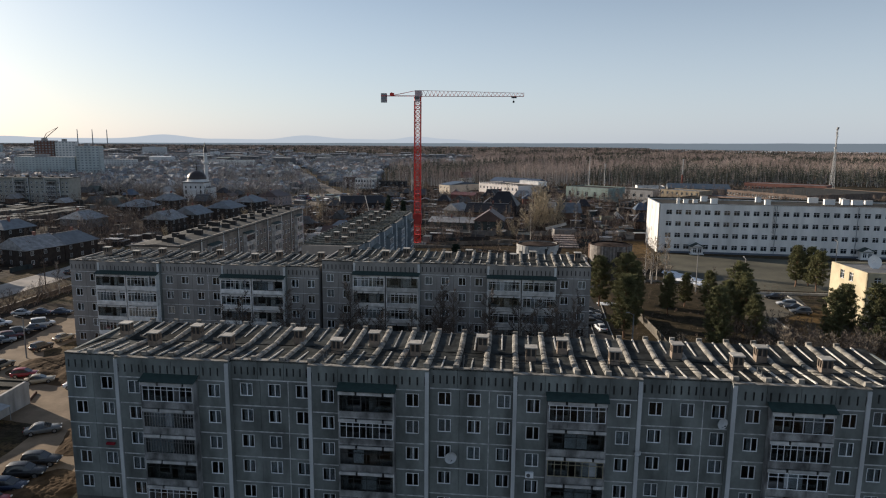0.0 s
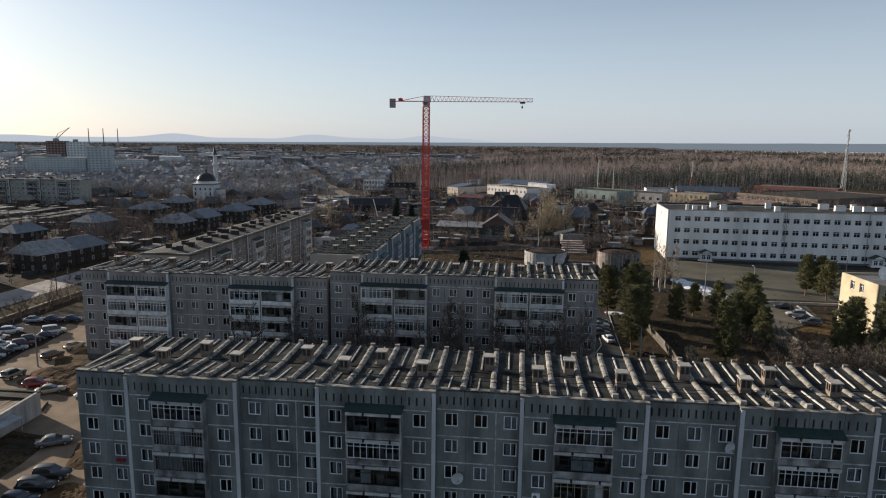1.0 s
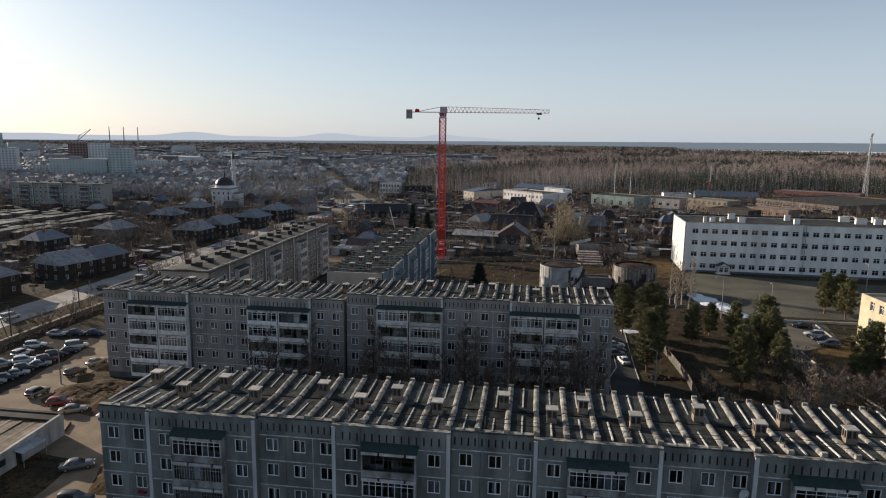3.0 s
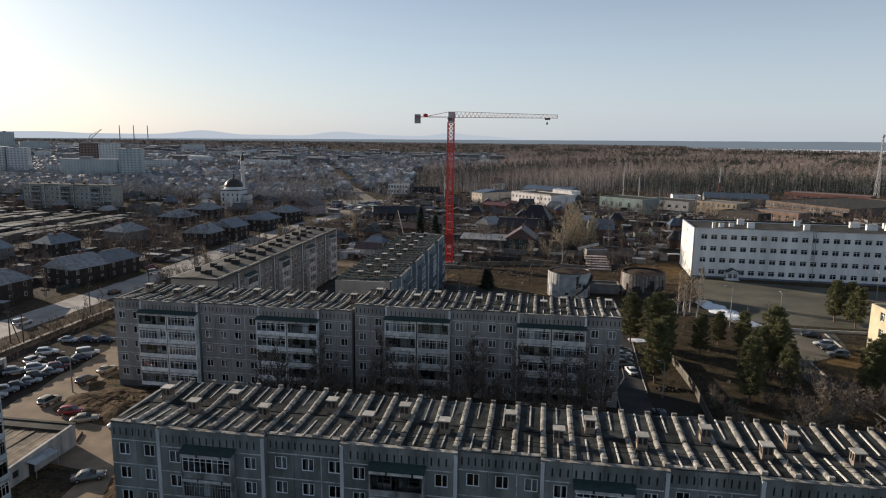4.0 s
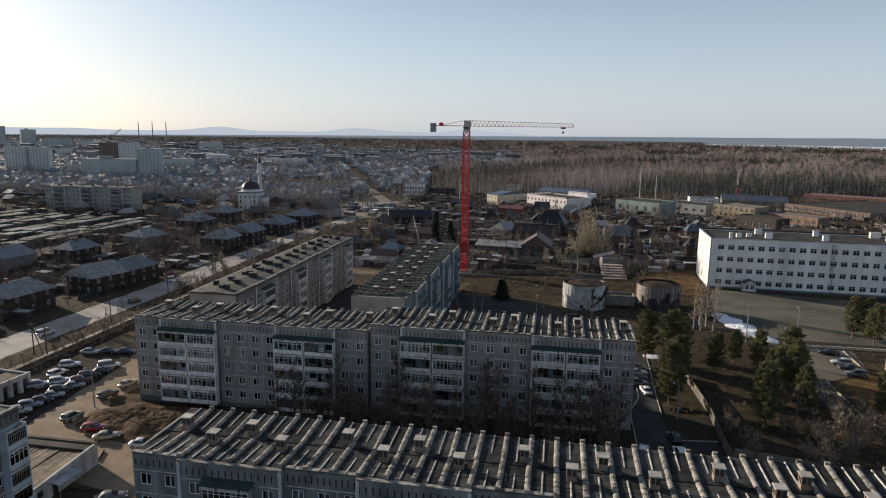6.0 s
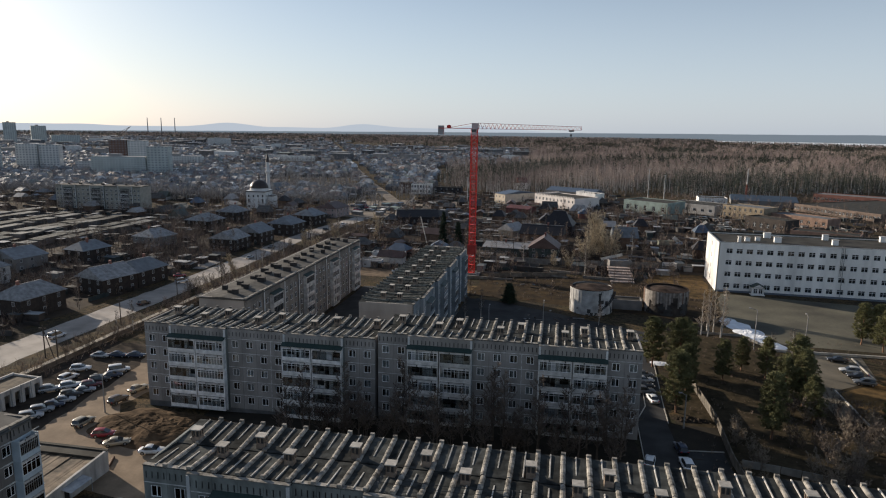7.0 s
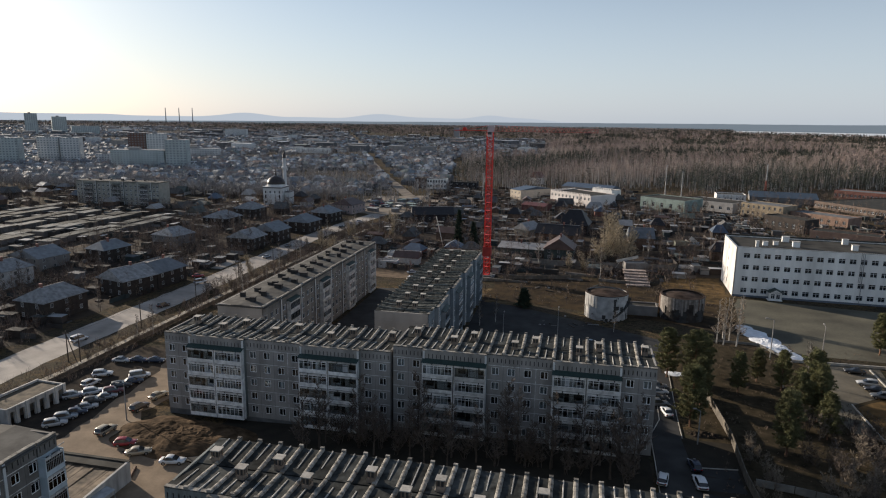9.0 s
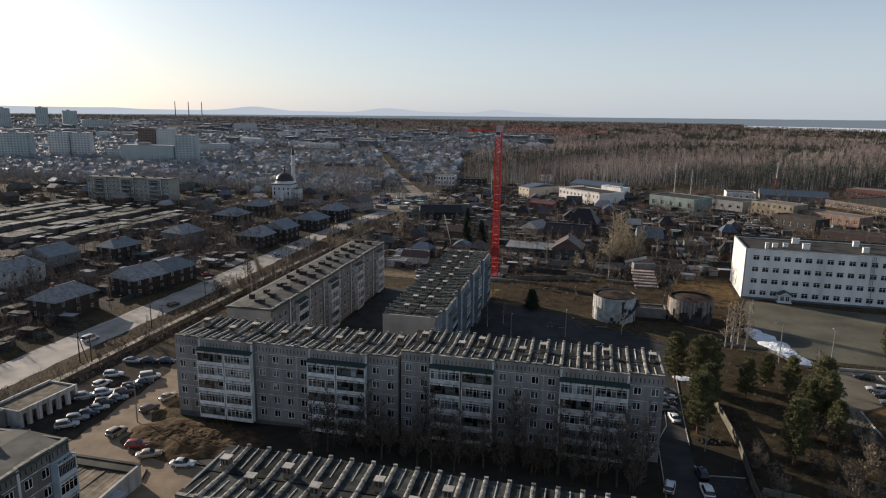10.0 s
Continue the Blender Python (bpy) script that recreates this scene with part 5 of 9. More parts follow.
    part("winch", MB().box(-10.0, -8.6, -0.6, 0.6, H + 1.8, H + 2.7).rod((-9.3, -0.7, H + 2.5), (-9.3, 0.7, H + 2.5), 0.4, k=10).mesh("winch", red), c)
    tr = part("trolley", MB().box(33.2, 35.0, -0.6, 0.6, H + 1.0, H + 1.5).mesh("trolley", mat("dark_steel", (0.06, 0.06, 0.06), metal=0.6, rough=0.5)), c)
    part("hook", MB().rod((34.0, 0, H + 1.0), (34.0, 0, H + 0.1), 0.05).box(33.7, 34.3, -0.2, 0.2, H - 0.6, H + 0.1).mesh("hook", MATS["dark_steel"]), tr)


crane()


def mosque():
    m = thing("mosque", T(-210.4, 403.8, 0, 4), "white mosque with dark dome, dark cornice and slender minaret", "mosque")
    w, d, h = 13.0, 13.5, 11.6
    M_DOME = mat("dark_dome_sheet", (0.055, 0.047, 0.045), rough=0.35, metal=0.3, var=0.25)
    M_BAND = mat("dark_cornice_sheet", (0.06, 0.05, 0.05), rough=0.5, var=0.25)
    M_MOSQ = mat("white_mosque_render", (0.62, 0.62, 0.61), var=0.15, scale=0.3)
    for L, pl, n in ((w, T(0, 0, 0), 4), (d, T(w, 0, 0, 90), 3)):
        hs, sp = [], []
        for i in range(n):
            for f, hh in ((0, 1.7), (1, 2.4), (2, 1.5)):
                cx, cz = (i + 0.5) * L / n, 1.2 + f * 3.5
                hs.append((cx - 0.5, cx + 0.5, cz, cz + hh))
                sp.append((cx, cz, hh))
        part("wall", MB().holed(0 if n == 4 else 0.41, L, -0.3, h, 0, 0.4, hs).mesh("wall", M_MOSQ), m, pl)
        for cx, cz, hh in sp:
            part("window", shared(("mosque_window", hh), lambda: MB().box(-0.5, 0.5, 0.2, 0.26, 0, hh).box(-0.05, 0.05, 0.15, 0.2, 0, hh).mesh("window", M_WINGLASS)), m, pl @ T(cx, 0, cz))
    part("back_wall", MB().box(0, 0.4, 0.41, d, -0.3, h).box(0.4, w - 0.4, d - 0.4, d, -0.3, h).mesh("back_wall", M_MOSQ), m)
    part("cornice", MB().box(-0.35, w + 0.35, -0.35, d + 0.35, h, h + 0.55).mesh("cornice", M_BAND), m)
    part("parapet", MB().box(-0.1, w + 0.1, -0.1, d + 0.1, h + 0.55, h + 1.0).mesh("parapet", M_MOSQ), m)
    part("portal", MB().box(w * 0.5 - 2.0, w * 0.5 + 2.0, -1.2, -0.01, -0.3, 7.4).box(w * 0.5 - 2.2, w * 0.5 + 2.2, -1.4, -0.01, 7.4, 7.7).mesh("portal", M_MOSQ), m)
    st = part("stair_wing", MB().box(w + 0.41, w + 3.6, 4, d - 0.5, -0.3, 8.6).mesh("stair_wing", M_MOSQ), m)
    part("cornice", MB().box(w + 0.42, w + 3.9, 3.7, d - 0.3, 8.6, 9.0).box(w + 0.42, w + 3.75, 3.85, d - 0.3, 4.6, 4.9).mesh("cornice", M_BAND), st)
    part("drum", MB().cyl(w / 2, d / 2, h + 1.0, h + 2.3, 6.2, 6.2, 32).mesh("drum", M_MOSQ, smooth=False), m)
    b = MB()
    prof = [(6.1, 0), (5.95, 1.5), (5.3, 3.0), (4.2, 4.2), (2.8, 5.1), (1.3, 5.6), (0.5, 5.8)]
    for (r0, z0), (r1, z1) in zip(prof, prof[1:]):
        b.cyl(w / 2, d / 2, h + 2.3 + z0, h + 2.3 + z1, r0, r1, 32, caps=False)
    dome = part("dome", b.mesh("dome", M_DOME, smooth=True), m)
    part("finial", MB().cyl(w / 2, d / 2, h + 7.9, h + 9.4, 0.5, 0.6, 10).cyl(w / 2, d / 2, h + 9.4, h + 13.0, 0.6, 0.05, 10).mesh("finial", M_BAND), dome)
    mi = part("minaret", MB().cyl(0, 0, -0.3, 15, 1.45, 1.4, 16).cyl(0, 0, 15, 31, 1.25, 1.15, 16).cyl(0, 0, 23.2, 24.0, 1.3, 1.95, 16).cyl(0, 0, 24.0, 25.1, 1.95, 1.95, 16).mesh("minaret", M_MOSQ, smooth=False), m, T(w - 3.5, d + 1.8, 0))
    part("spire", MB().cyl(0, 0, 31, 31.3, 1.4, 1.4, 16).cyl(0, 0, 31.3, 38.0, 1.35, 0.06, 16).mesh("spire", M_BAND), mi)


mosque()


def highrise(x, y, w, d, h, label, m_wall, rz=0, floors=9, bays=10, balc=True):
    s = thing("highrise", T(x, y, 0, rz), label, "apartment building", group="distant highrises")
    h *= 0.87
    fh = h / floors
    def walls(L, n):
        hs = [((i + 0.22) * L / n, (i + 0.78) * L / n, f * fh + 1.0, f * fh + fh - 0.45) for f in range(floors) for i in range(n)]
        return MB().holed(0, L, 0, h, 0, 0.5, hs).mesh("wall", m_wall)
    part("wall", walls(w, bays), s)
    nd = max(2, int(bays * d / w))
    part("end_wall", walls(d, nd), s, T(0, d, 0, -90))
    part("end_wall", walls(d, nd), s, T(w, 0, 0, 90))
    # glazing colour lifted to stand for haze in front of the towers
    part("glazing", MB().box(0.5, w - 0.5, 0.5, d - 0.2, 0, h - 0.5).mesh("glazing", mat("haze_paled_window_glass", (0.28, 0.31, 0.33), rough=0.2, var=0.3, scale=0.5, bump=0)), s)
    part("roof", MB().box(0, w, 0, d, h, h + 0.3).box(w * 0.3, w * 0.5, d * 0.3, d * 0.7, h + 0.3, h + 3).mesh("roof", M_PALEROOF), s)
    if balc:
        q = MB()
        for f in range(1, floors):
            for i in range(0, bays, 3):
                q.box(i * w / bays, i * w / bays + w / bays * 0.9, -0.9, -0.01, f * fh, f * fh + 1.0)
        tagged(part("balcony_tier", q.mesh("balcony_tier", m_wall), s), kind="stuff")


# panel colours paled and greyed for the haze over the highrises
M_HIGH = mat("pale_highrise_panel", (0.62, 0.62, 0.61), var=0.12, scale=0.1)
M_HIGH2 = mat("blue_grey_highrise_panel", (0.48, 0.52, 0.51), var=0.15, scale=0.1)
highrise(-634, 660, 23, 16, 36, "pale ten-storey residential tower", M_HIGH, rz=25, floors=11, bays=7)
highrise(-612.5, 671, 21, 16, 35, "pale ten-storey residential tower", M_HIGH, rz=25, floors=11, bays=6)
highrise(-505.6, 624, 60, 14, 24, "long pale blue nine-storey apartment slab", M_HIGH2, rz=9, floors=9, bays=18)
highrise(-445, 634, 22, 18, 37, "blue-grey twelve-storey residential tower", M_HIGH2, rz=20, floors=12, bays=6)
highrise(-508, 689, 20, 18, 42, "pale thirteen-storey residential tower", M_HIGH, rz=24, floors=13, bays=6)
highrise(-526.5, 681, 19.5, 20, 43, "unfinished brown tower block under a crane", mat("brown_formwork", (0.16, 0.09, 0.07), var=0.3), rz=24, floors=13, bays=6, balc=False)
fc = thing("tower_crane", T(-534, 712, 0), "thin distant luffing crane behind the unfinished tower", "crane")
part("mast", MB().rod((0, 0, 0), (0, 0, 40), 0.7).mesh("mast", mat("far_crane_steel", (0.22, 0.17, 0.13), rough=0.6)), fc)
part("jib", MB().rod((-5, 0, 38), (15, 0, 53), 0.4).rod((-5, 0, 38), (0, 0, 46), 0.35).rod((0, 0, 46), (15, 0, 53), 0.2).mesh("jib", MATS["far_crane_steel"]), fc)
highrise(-656, 611, 33, 16, 36, "pale blue nine-storey apartment slab", M_HIGH2, rz=24, floors=11, bays=10)
highrise(-578, 687, 21, 12, 13, "low pale building between the towers", M_HIGH, rz=10, floors=4, bays=6, balc=False)
highrise(-1488, 1514, 30, 25, 66, "tall tower block under construction", M_HIGH2, rz=44, floors=18, bays=6, balc=False)
highrise(-1520, 1642, 38, 25, 56, "tall grey tower block far off", M_HIGH2, rz=46, floors=16, bays=8, balc=False)
highrise(-1550, 1453, 28, 25, 62, "tall grey tower block far off", M_HIGH2, rz=44, floors=18, bays=6, balc=False)
highrise(-1400, 1580, 70, 20, 28, "distant grey apartment slab", M_HIGH2, rz=46, floors=9, bays=16, balc=False)
highrise(-1000, 1700, 60, 20, 24, "distant pale apartment slab", M_HIGH, rz=15, floors=8, bays=26, balc=False)
highrise(-560, 820, 60, 14, 15, "pale five-storey apartment slab", M_HIGH, rz=10, floors=5, bays=16, balc=False)
box_building("shop", "long white shop building", -470, 1010, 60, 14, 8, M_WHITE, M_PALEROOF, nwin=10)
panel_block("apartment_building", "beige five-storey block with dark loggias beyond the garages", (-333.5, 377.0, -1.6), 2, [("P", 5.1), ("L", 10.2), ("P", 10.2), ("L", 10.2), ("P", 10.2), ("L", 10.2), ("P", 5.1)], seed=71, m_wall=mat("far_block_panel", (0.34, 0.33, 0.29), var=0.2, rnd=0.15), m_par=M_PARAPET, roof="flat", vents=[(7 + 8 * i, 6) for i in range(7)], open_share=0.6, fine=False)


def stacks():
    for az, h in ((-32.9, 104), (-33.9, 104), (-34.9, 105)):
        x, y = 4750 * math.sin(radians(az)), 4750 * math.cos(radians(az))
        c = thing("factory_chimney", T(x, y, 0), "tall thin factory chimney on the horizon", "chimney", group="factory chimneys")
        part("shaft", shared("stack", lambda: MB().cyl(0, 0, 0, 104, 3.6, 2.2, 12).mesh("shaft", mat("chimney_grey", (0.30, 0.32, 0.34)))), c)


stacks()


def lattice_tower(x, y, h, label, w0=3.0, paint=None):
    t = thing("radio_mast", T(x, y, ground_z(x, y)), label, "mast")
    low, top = MB(), MB()
    n = 14
    for i in range(n):
        b = low if paint and i < 7 else top
        z0, z1 = h * i / n, h * (i + 1) / n
        r0, r1 = w0 * max(0.22, 1 - 1.15 * i / n), w0 * max(0.22, 1 - 1.15 * (i + 1) / n)
        c0 = [(r0, r0), (-r0, r0), (-r0, -r0), (r0, -r0)]
        c1 = [(r1, r1), (-r1, r1), (-r1, -r1), (r1, -r1)]
        for k in range(4):
            b.rod((*c0[k], z0), (*c1[k], z1), 0.17)
            b.rod((*c0[k], z0), (*c1[(k + 1) % 4], z1), 0.1)
            b.rod((*c0[k], z0), (*c0[(k + 1) % 4], z0), 0.1)
    part("lattice", top.mesh("lattice", mat("galvanised_steel", (0.42, 0.42, 0.42), metal=0.3, rough=0.5)), t)
    if paint:
        part("lattice", low.mesh("lattice", paint), t, label="red-painted lower half")
    for i, (a, z) in enumerate(((20, 0.97), (140, 0.95), (260, 0.98), (60, 0.9), (200, 0.88), (320, 0.84), (100, 0.66), (250, 0.62), (10, 0.58), (180, 0.54))):
        k = w0 / 3.0
        part("antenna", shared("antenna", lambda: MB().box(-0.4, 0.4, 0.3, 0.75, -1.6, 1.6).box(-0.08, 0.08, -0.6, 0.3, -0.1, 0.1).cyl(1.1, 0.6, -0.2, 1.5, 0.75, 0.75, 12).mesh("antenna", mat("antenna_grey", (0.5, 0.5, 0.49), var=0.2))), t, T(0, 0, h * z, a) @ T(0, w0 * 0.35, 0) @ Matrix.Diagonal((k, k, k, 1)))


lattice_tower(281.5, 600, 53, "pale lattice radio mast with antennas above the forest", 1.6)
lattice_tower(143, 556, 25, "slim lattice mast, red below and grey above", 0.8, mat("mast_red", (0.20, 0.06, 0.045), rough=0.6))
for x, y, h in ((57, 470, 27), (70, 486, 22), (-70, 470, 20)):
    t = thing("floodlight_mast", T(x, y, ground_z(x, y)), "tall slim grey steel mast with a small head", "mast", group="slim masts")
    part("pole", MB().cyl(0, 0, -0.5, h, 0.34, 0.2, 8).mesh("pole", MATS["galvanised_steel"]), t)
    part("head", MB().box(-0.7, 0.7, -0.25, 0.25, h, h + 0.5).mesh("head", MATS["galvanised_steel"]), t)


def slab_stack():
    """Concrete slabs stepped down like a stair before the shed, and a pale board leaning on a trestle."""
    conc = mat("pale_slab_concrete", (0.33, 0.265, 0.23), var=0.4, scale=0.6, rnd=0.3)
    s = thing("slab_stack", T(17.6, 232.0, ground_z(18, 235), 2), "stepped stack of pale concrete slabs in the yard", "slabs")
    for i in range(6):
        part("slab", shared("yard_slab", lambda: MB().box(0, 8.2, 0, 2.6, 0, 0.32).mesh("slab", conc)), s, T(0.15 * (i % 2), 2.75 * i, 0.05 + 0.42 * i, 1.2 * ((i * 7) % 3 - 1)))
        if i:
            part("bearer", shared(("yard_bearer", i), lambda: MB().box(0.6, 7.6, 0.6, 2.0, -0.1, 0.03 + 0.42 * i).mesh("bearer", conc)), s, T(0, 2.75 * i, 0))
    b = thing("leaning_board", T(17.0, 256.5, ground_z(17, 256)), "long pale board propped on a timber trestle", "board")
    part("plank", MB().box(-4.2, 4.2, -0.05, 0.05, -0.55, 0.55).mesh("plank", mat("bleached_board", (0.52, 0.49, 0.44), var=0.3)), b, T(2.2, 0, 4.6) @ pose(0, 0, 0, 0, -14, 8))
    for x0, x1 in ((-2.6, 0.0), (0.9, 0.2), (4.6, 4.4)):
        part("strut", MB().rod((x0, 0.3, -0.2), (x1, 0.1, 4.4), 0.11).mesh("strut", MATS["bleached_board"]), b)


slab_stack()
p = thing("leaning_pole", T(-61.6, 293, ground_z(-61, 293)), "tall bleached pole leaning over the yard", "pole")
part("shaft", MB().rod((0, 0, -0.3), (-3.6, 0, 14.5), 0.18, k=8).mesh("shaft", mat("bleached_board", (0.52, 0.49, 0.44))), p)
# ---------- wooden houses, garages and the small-house quarters ----------
M_LOG = mat("dark_log_wall", (0.04, 0.032, 0.027), var=0.35, scale=0.8, fine=6, rnd=0.4)
M_PLANK = mat("brown_plank_wall", (0.13, 0.085, 0.06), var=0.35, scale=0.8, rnd=0.5)
M_WHITEP = mat("whitewashed_wall", (0.48, 0.47, 0.45), var=0.25, scale=0.5, rnd=0.3)
M_PINK = mat("pinkish_render", (0.36, 0.29, 0.27), var=0.2, scale=0.4)
M_SLATE = mat("grey_slate_sheets", (0.24, 0.24, 0.24), var=0.4, scale=0.9, fine=4, rnd=0.3)
M_BLUESL = mat("blue_grey_sheet_roof", (0.16, 0.172, 0.184), rough=0.5, var=0.3, scale=0.6, rnd=0.2)
M_GREENR = mat("green_sheet_roof", (0.075, 0.09, 0.08), rough=0.5, var=0.3, rnd=0.2)


def roof_slates(w, d, rise, hip, over=0.5):
    """Roof shape over a w x d plan with its ridge along x; hip: how far the ridge ends stand in."""
    b = MB()
    x0, x1, y0, y1 = -over, w + over, -over, d + over
    r0, r1 = x0 + hip, x1 - hip
    t = 0.14
    vs = [(x0, y0, 0), (x1, y0, 0), (x1, y1, 0), (x0, y1, 0), (r0, d / 2, rise), (r1, d / 2, rise)]
    vs2 = [(x, y, z - t) for x, y, z in vs]
    fs = [(0, 1, 5, 4), (2, 3, 4, 5), (3, 0, 4), (1, 2, 5)]
    b.add(vs + vs2, fs + [tuple(i + 6 for i in reversed(f)) for f in fs] + [(0, 6, 7, 1), (1, 7, 8, 2), (2, 8, 9, 3), (3, 9, 6, 0)])
    return b


def wooden_house(x, y, w, d, h, rz, m_wall, m_roof, label, rise=2.8, hip=3.5, floors=2, chimneys=1, windows=True, category="house"):
    """x, y: the corner; w along its local x. Walls, small white-framed windows all round, hipped or gabled roof."""
    s = thing("house", T(x, y, ground_z(x, y), rz), label, category)
    part("wall", MB().box(0, w, 0, d, -0.5, h).mesh("wall", m_wall), s)
    if hip < 1.0:
        part("gable", MB().add([(0, 0, h), (0, d, h), (0, d / 2, h + rise - 0.2), (w, 0, h), (w, d, h), (w, d / 2, h + rise - 0.2)], [(0, 2, 1), (3, 4, 5)]).mesh("gable", m_wall), s)
    part("roof", roof_slates(w, d, rise, hip).mesh("roof", m_roof), s, T(0, 0, h))
    part("ridge_cap", MB().rod((-0.5 + hip, d / 2, rise + 0.03), (w + 0.5 - hip, d / 2, rise + 0.03), 0.12).mesh("ridge_cap", M_PALEROOF), s, T(0, 0, h))
    if windows:
        fh = h / floors
        for f in range(floors):
            z = f * fh + fh * 0.35
            n = max(2, int(w / 4.0))
            for i in range(n):
                add_house_window(s, (i + 0.5) * w / n, -0.03, z, 0)
            n = max(2, int(d / 4.0))
            for i in range(n):
                add_house_window(s, -0.03, (i + 0.5) * d / n, z, -90)
    rng = random.Random(int(abs(x * 7 + y)))
    for i in range(chimneys):
        cx, cy = rng.uniform(w * 0.25, w * 0.75), d / 2 + rng.uniform(-1.0, 1.0)
        part("chimney", shared("hchim", lambda: MB().box(-0.35, 0.35, -0.35, 0.35, -1.6, 1.0).box(-0.42, 0.42, -0.42, 0.42, 1.0, 1.15).mesh("chimney", M_REDB)), s, T(cx, cy, h + rise))
    return s


def add_house_window(s, x, y, z, a):
    def fr():
        b = MB()
        w, h, t = 1.0, 1.35, 0.12
        b.holed(-w / 2, w / 2, 0, h, -0.03, 0.02, [(-w / 2 + t, -0.04, t, h - t), (0.04, w / 2 - t, t, h - t)])
        b.quad((-0.38, 0.0, 0.12), (0.38, 0.0, 0.12), (0.38, 0.0, 1.23), (-0.38, 0.0, 1.23), 1)
        return b.mesh("window", mat("old_white_frame", (0.40, 0.40, 0.39), var=0.3, rnd=0.6), M_WINGLASS, weld=True)
    part("window", shared("hwf", fr), s, T(x, y, z, a))


# two-storey log houses along the road
wooden_house(-148.7, 152.2, 15.0, 11.0, 5.8, 84, M_LOG, M_SLATE, "dark two-storey log house with hipped slate roof", rise=3.2, hip=3.6)
wooden_house(-144.6, 180.0, 13.0, 13.0, 5.6, 74, M_LOG, M_SLATE, "dark two-storey log house with patched grey slate roof", rise=3.4, hip=0.4)
wooden_house(-141.6, 193.6, 14.0, 11.0, 5.4, 82, M_LOG, M_BLUESL, "long dark log house with blue-grey sheet roof", rise=3.2, hip=3.0)
wooden_house(-191, 177, 14, 12, 6.0, 84, M_WHITEP, M_SLATE, "whitewashed two-storey house with grey roof", rise=3, hip=3)
wooden_house(-185.4, 221.3, 13, 10.5, 5.6, 79, M_LOG, M_BLUESL, "dark log house with blue-grey hipped roof", rise=3, hip=3.2)
wooden_house(-142, 261, 12, 13, 5.6, 86, M_LOG, M_SLATE, "dark log house with a pale slate roof", rise=3.2, hip=0.4)
wooden_house(-140.5, 281, 13, 13, 5.6, 84, M_LOG, M_BLUESL, "dark log house with blue-grey roof", rise=3.4, hip=0.4)
wooden_house(-136.5, 308.5, 14, 14, 5.8, 82, M_LOG, M_BLUESL, "dark log house with hipped blue-grey roof", rise=3.4, hip=4)
wooden_house(-138, 342.5, 13.5, 14, 5.8, 80, M_LOG, M_BLUESL, "dark log house with hipped blue-grey roof", rise=3.4, hip=4)
wooden_house(-138.5, 380, 16, 15, 5.6, 78, M_PINK, M_BROWNROOF, "pinkish rendered house with dark gabled roof", rise=3.4, hip=3.0)
wooden_house(-183, 309.5, 14, 15, 5.6, 84, M_LOG, M_SLATE, "dark two-storey log house with white-framed windows", rise=3.2, hip=4)
wooden_house(-187, 346, 13, 14, 5.6, 82, M_LOG, M_SLATE, "dark log house with hipped grey roof", rise=3.4, hip=4)
wooden_house(-199, 203, 13, 17, 5.2, 80, M_GREYW, M_BLUESL, "long grey house with blue-grey sheet roof", rise=3.0, hip=0.4)
wooden_house(-179.5, 258, 13, 13, 5.2, 78, M_GREYW, M_SLATE, "grey two-storey house with hipped dark roof", rise=3.2, hip=3.6)
# houses right of the crane
M_TEALW = mat("faded_teal_boards", (0.062, 0.078, 0.073), var=0.35, scale=0.8, rnd=0.2)
wooden_house(-10.5, 334, 15, 14, 5.0, -8, mat("black_timber", (0.035, 0.03, 0.03), var=0.3), mat("black_sheet_roof", (0.022, 0.02, 0.022), rough=0.5, var=0.3), "large dark house under a tall black hipped roof", rise=7.0, hip=5.0)
wooden_house(-20, 308, 20, 11, 4.5, -8, M_PLANK, MATS["black_sheet_roof"], "brown timber house with dark sheet roof", rise=4, hip=0.4, floors=1)
wooden_house(-24, 318, 11, 9, 4.0, 60, M_CREAM, M_PALEROOF, "small cream house with a pale sheet roof", rise=3.2, hip=0.4, floors=1)
wooden_house(-33, 272, 20, 12, 4.4, -5, M_TEALW, M_PALEROOF, "long faded teal yard house with a pale sheet roof", rise=1.6, hip=0.4, floors=1)
wooden_house(-1.5, 267, 13, 12, 4.8, 87, M_TEALW, M_BROWNROOF, "faded teal gabled house with a dark roof", rise=4.4, hip=0.4)
wooden_house(22.5, 300, 11, 9, 5.5, 2, M_PLANK, M_BLUESL, "timber house with a blue sheet roof", rise=4.2, hip=0.4)
box_building("container", "pale green storage container in the junk yard", 44.2, 310.4, 6.4, 2.5, 2.6, mat("faded_green_sheet", (0.20, 0.22, 0.175), var=0.3), MATS["faded_green_sheet"], rz=12, nwin=0, category="container")
b = thing("leaning_board", T(52.5, 312, ground_z(52, 312)), "pale sheets propped against a timber frame", "board")
part("plank", MB().box(-2.6, 2.6, -0.05, 0.05, -0.9, 0.9).mesh("plank", MATS["bleached_board"]), b, T(0, 0, 3.2) @ pose(0, 0, 0, 0, 38, 10))
part("plank", MB().box(-1.6, 1.6, -0.05, 0.05, -1.2, 1.2).mesh("plank", mat("pale_blue_sheet", (0.34, 0.42, 0.52), var=0.25)), b, T(0.6, -1.2, 1.6) @ pose(0, 0, 0, 0, -14, 4), "pale blue sheet")
part("strut", MB().rod((-2, 0.2, -0.3), (-1.8, 0.1, 4.6), 0.12).rod((2.2, 0.2, -0.3), (2.0, 0.1, 2.4), 0.12).mesh("strut", MATS["bleached_board"]), b)
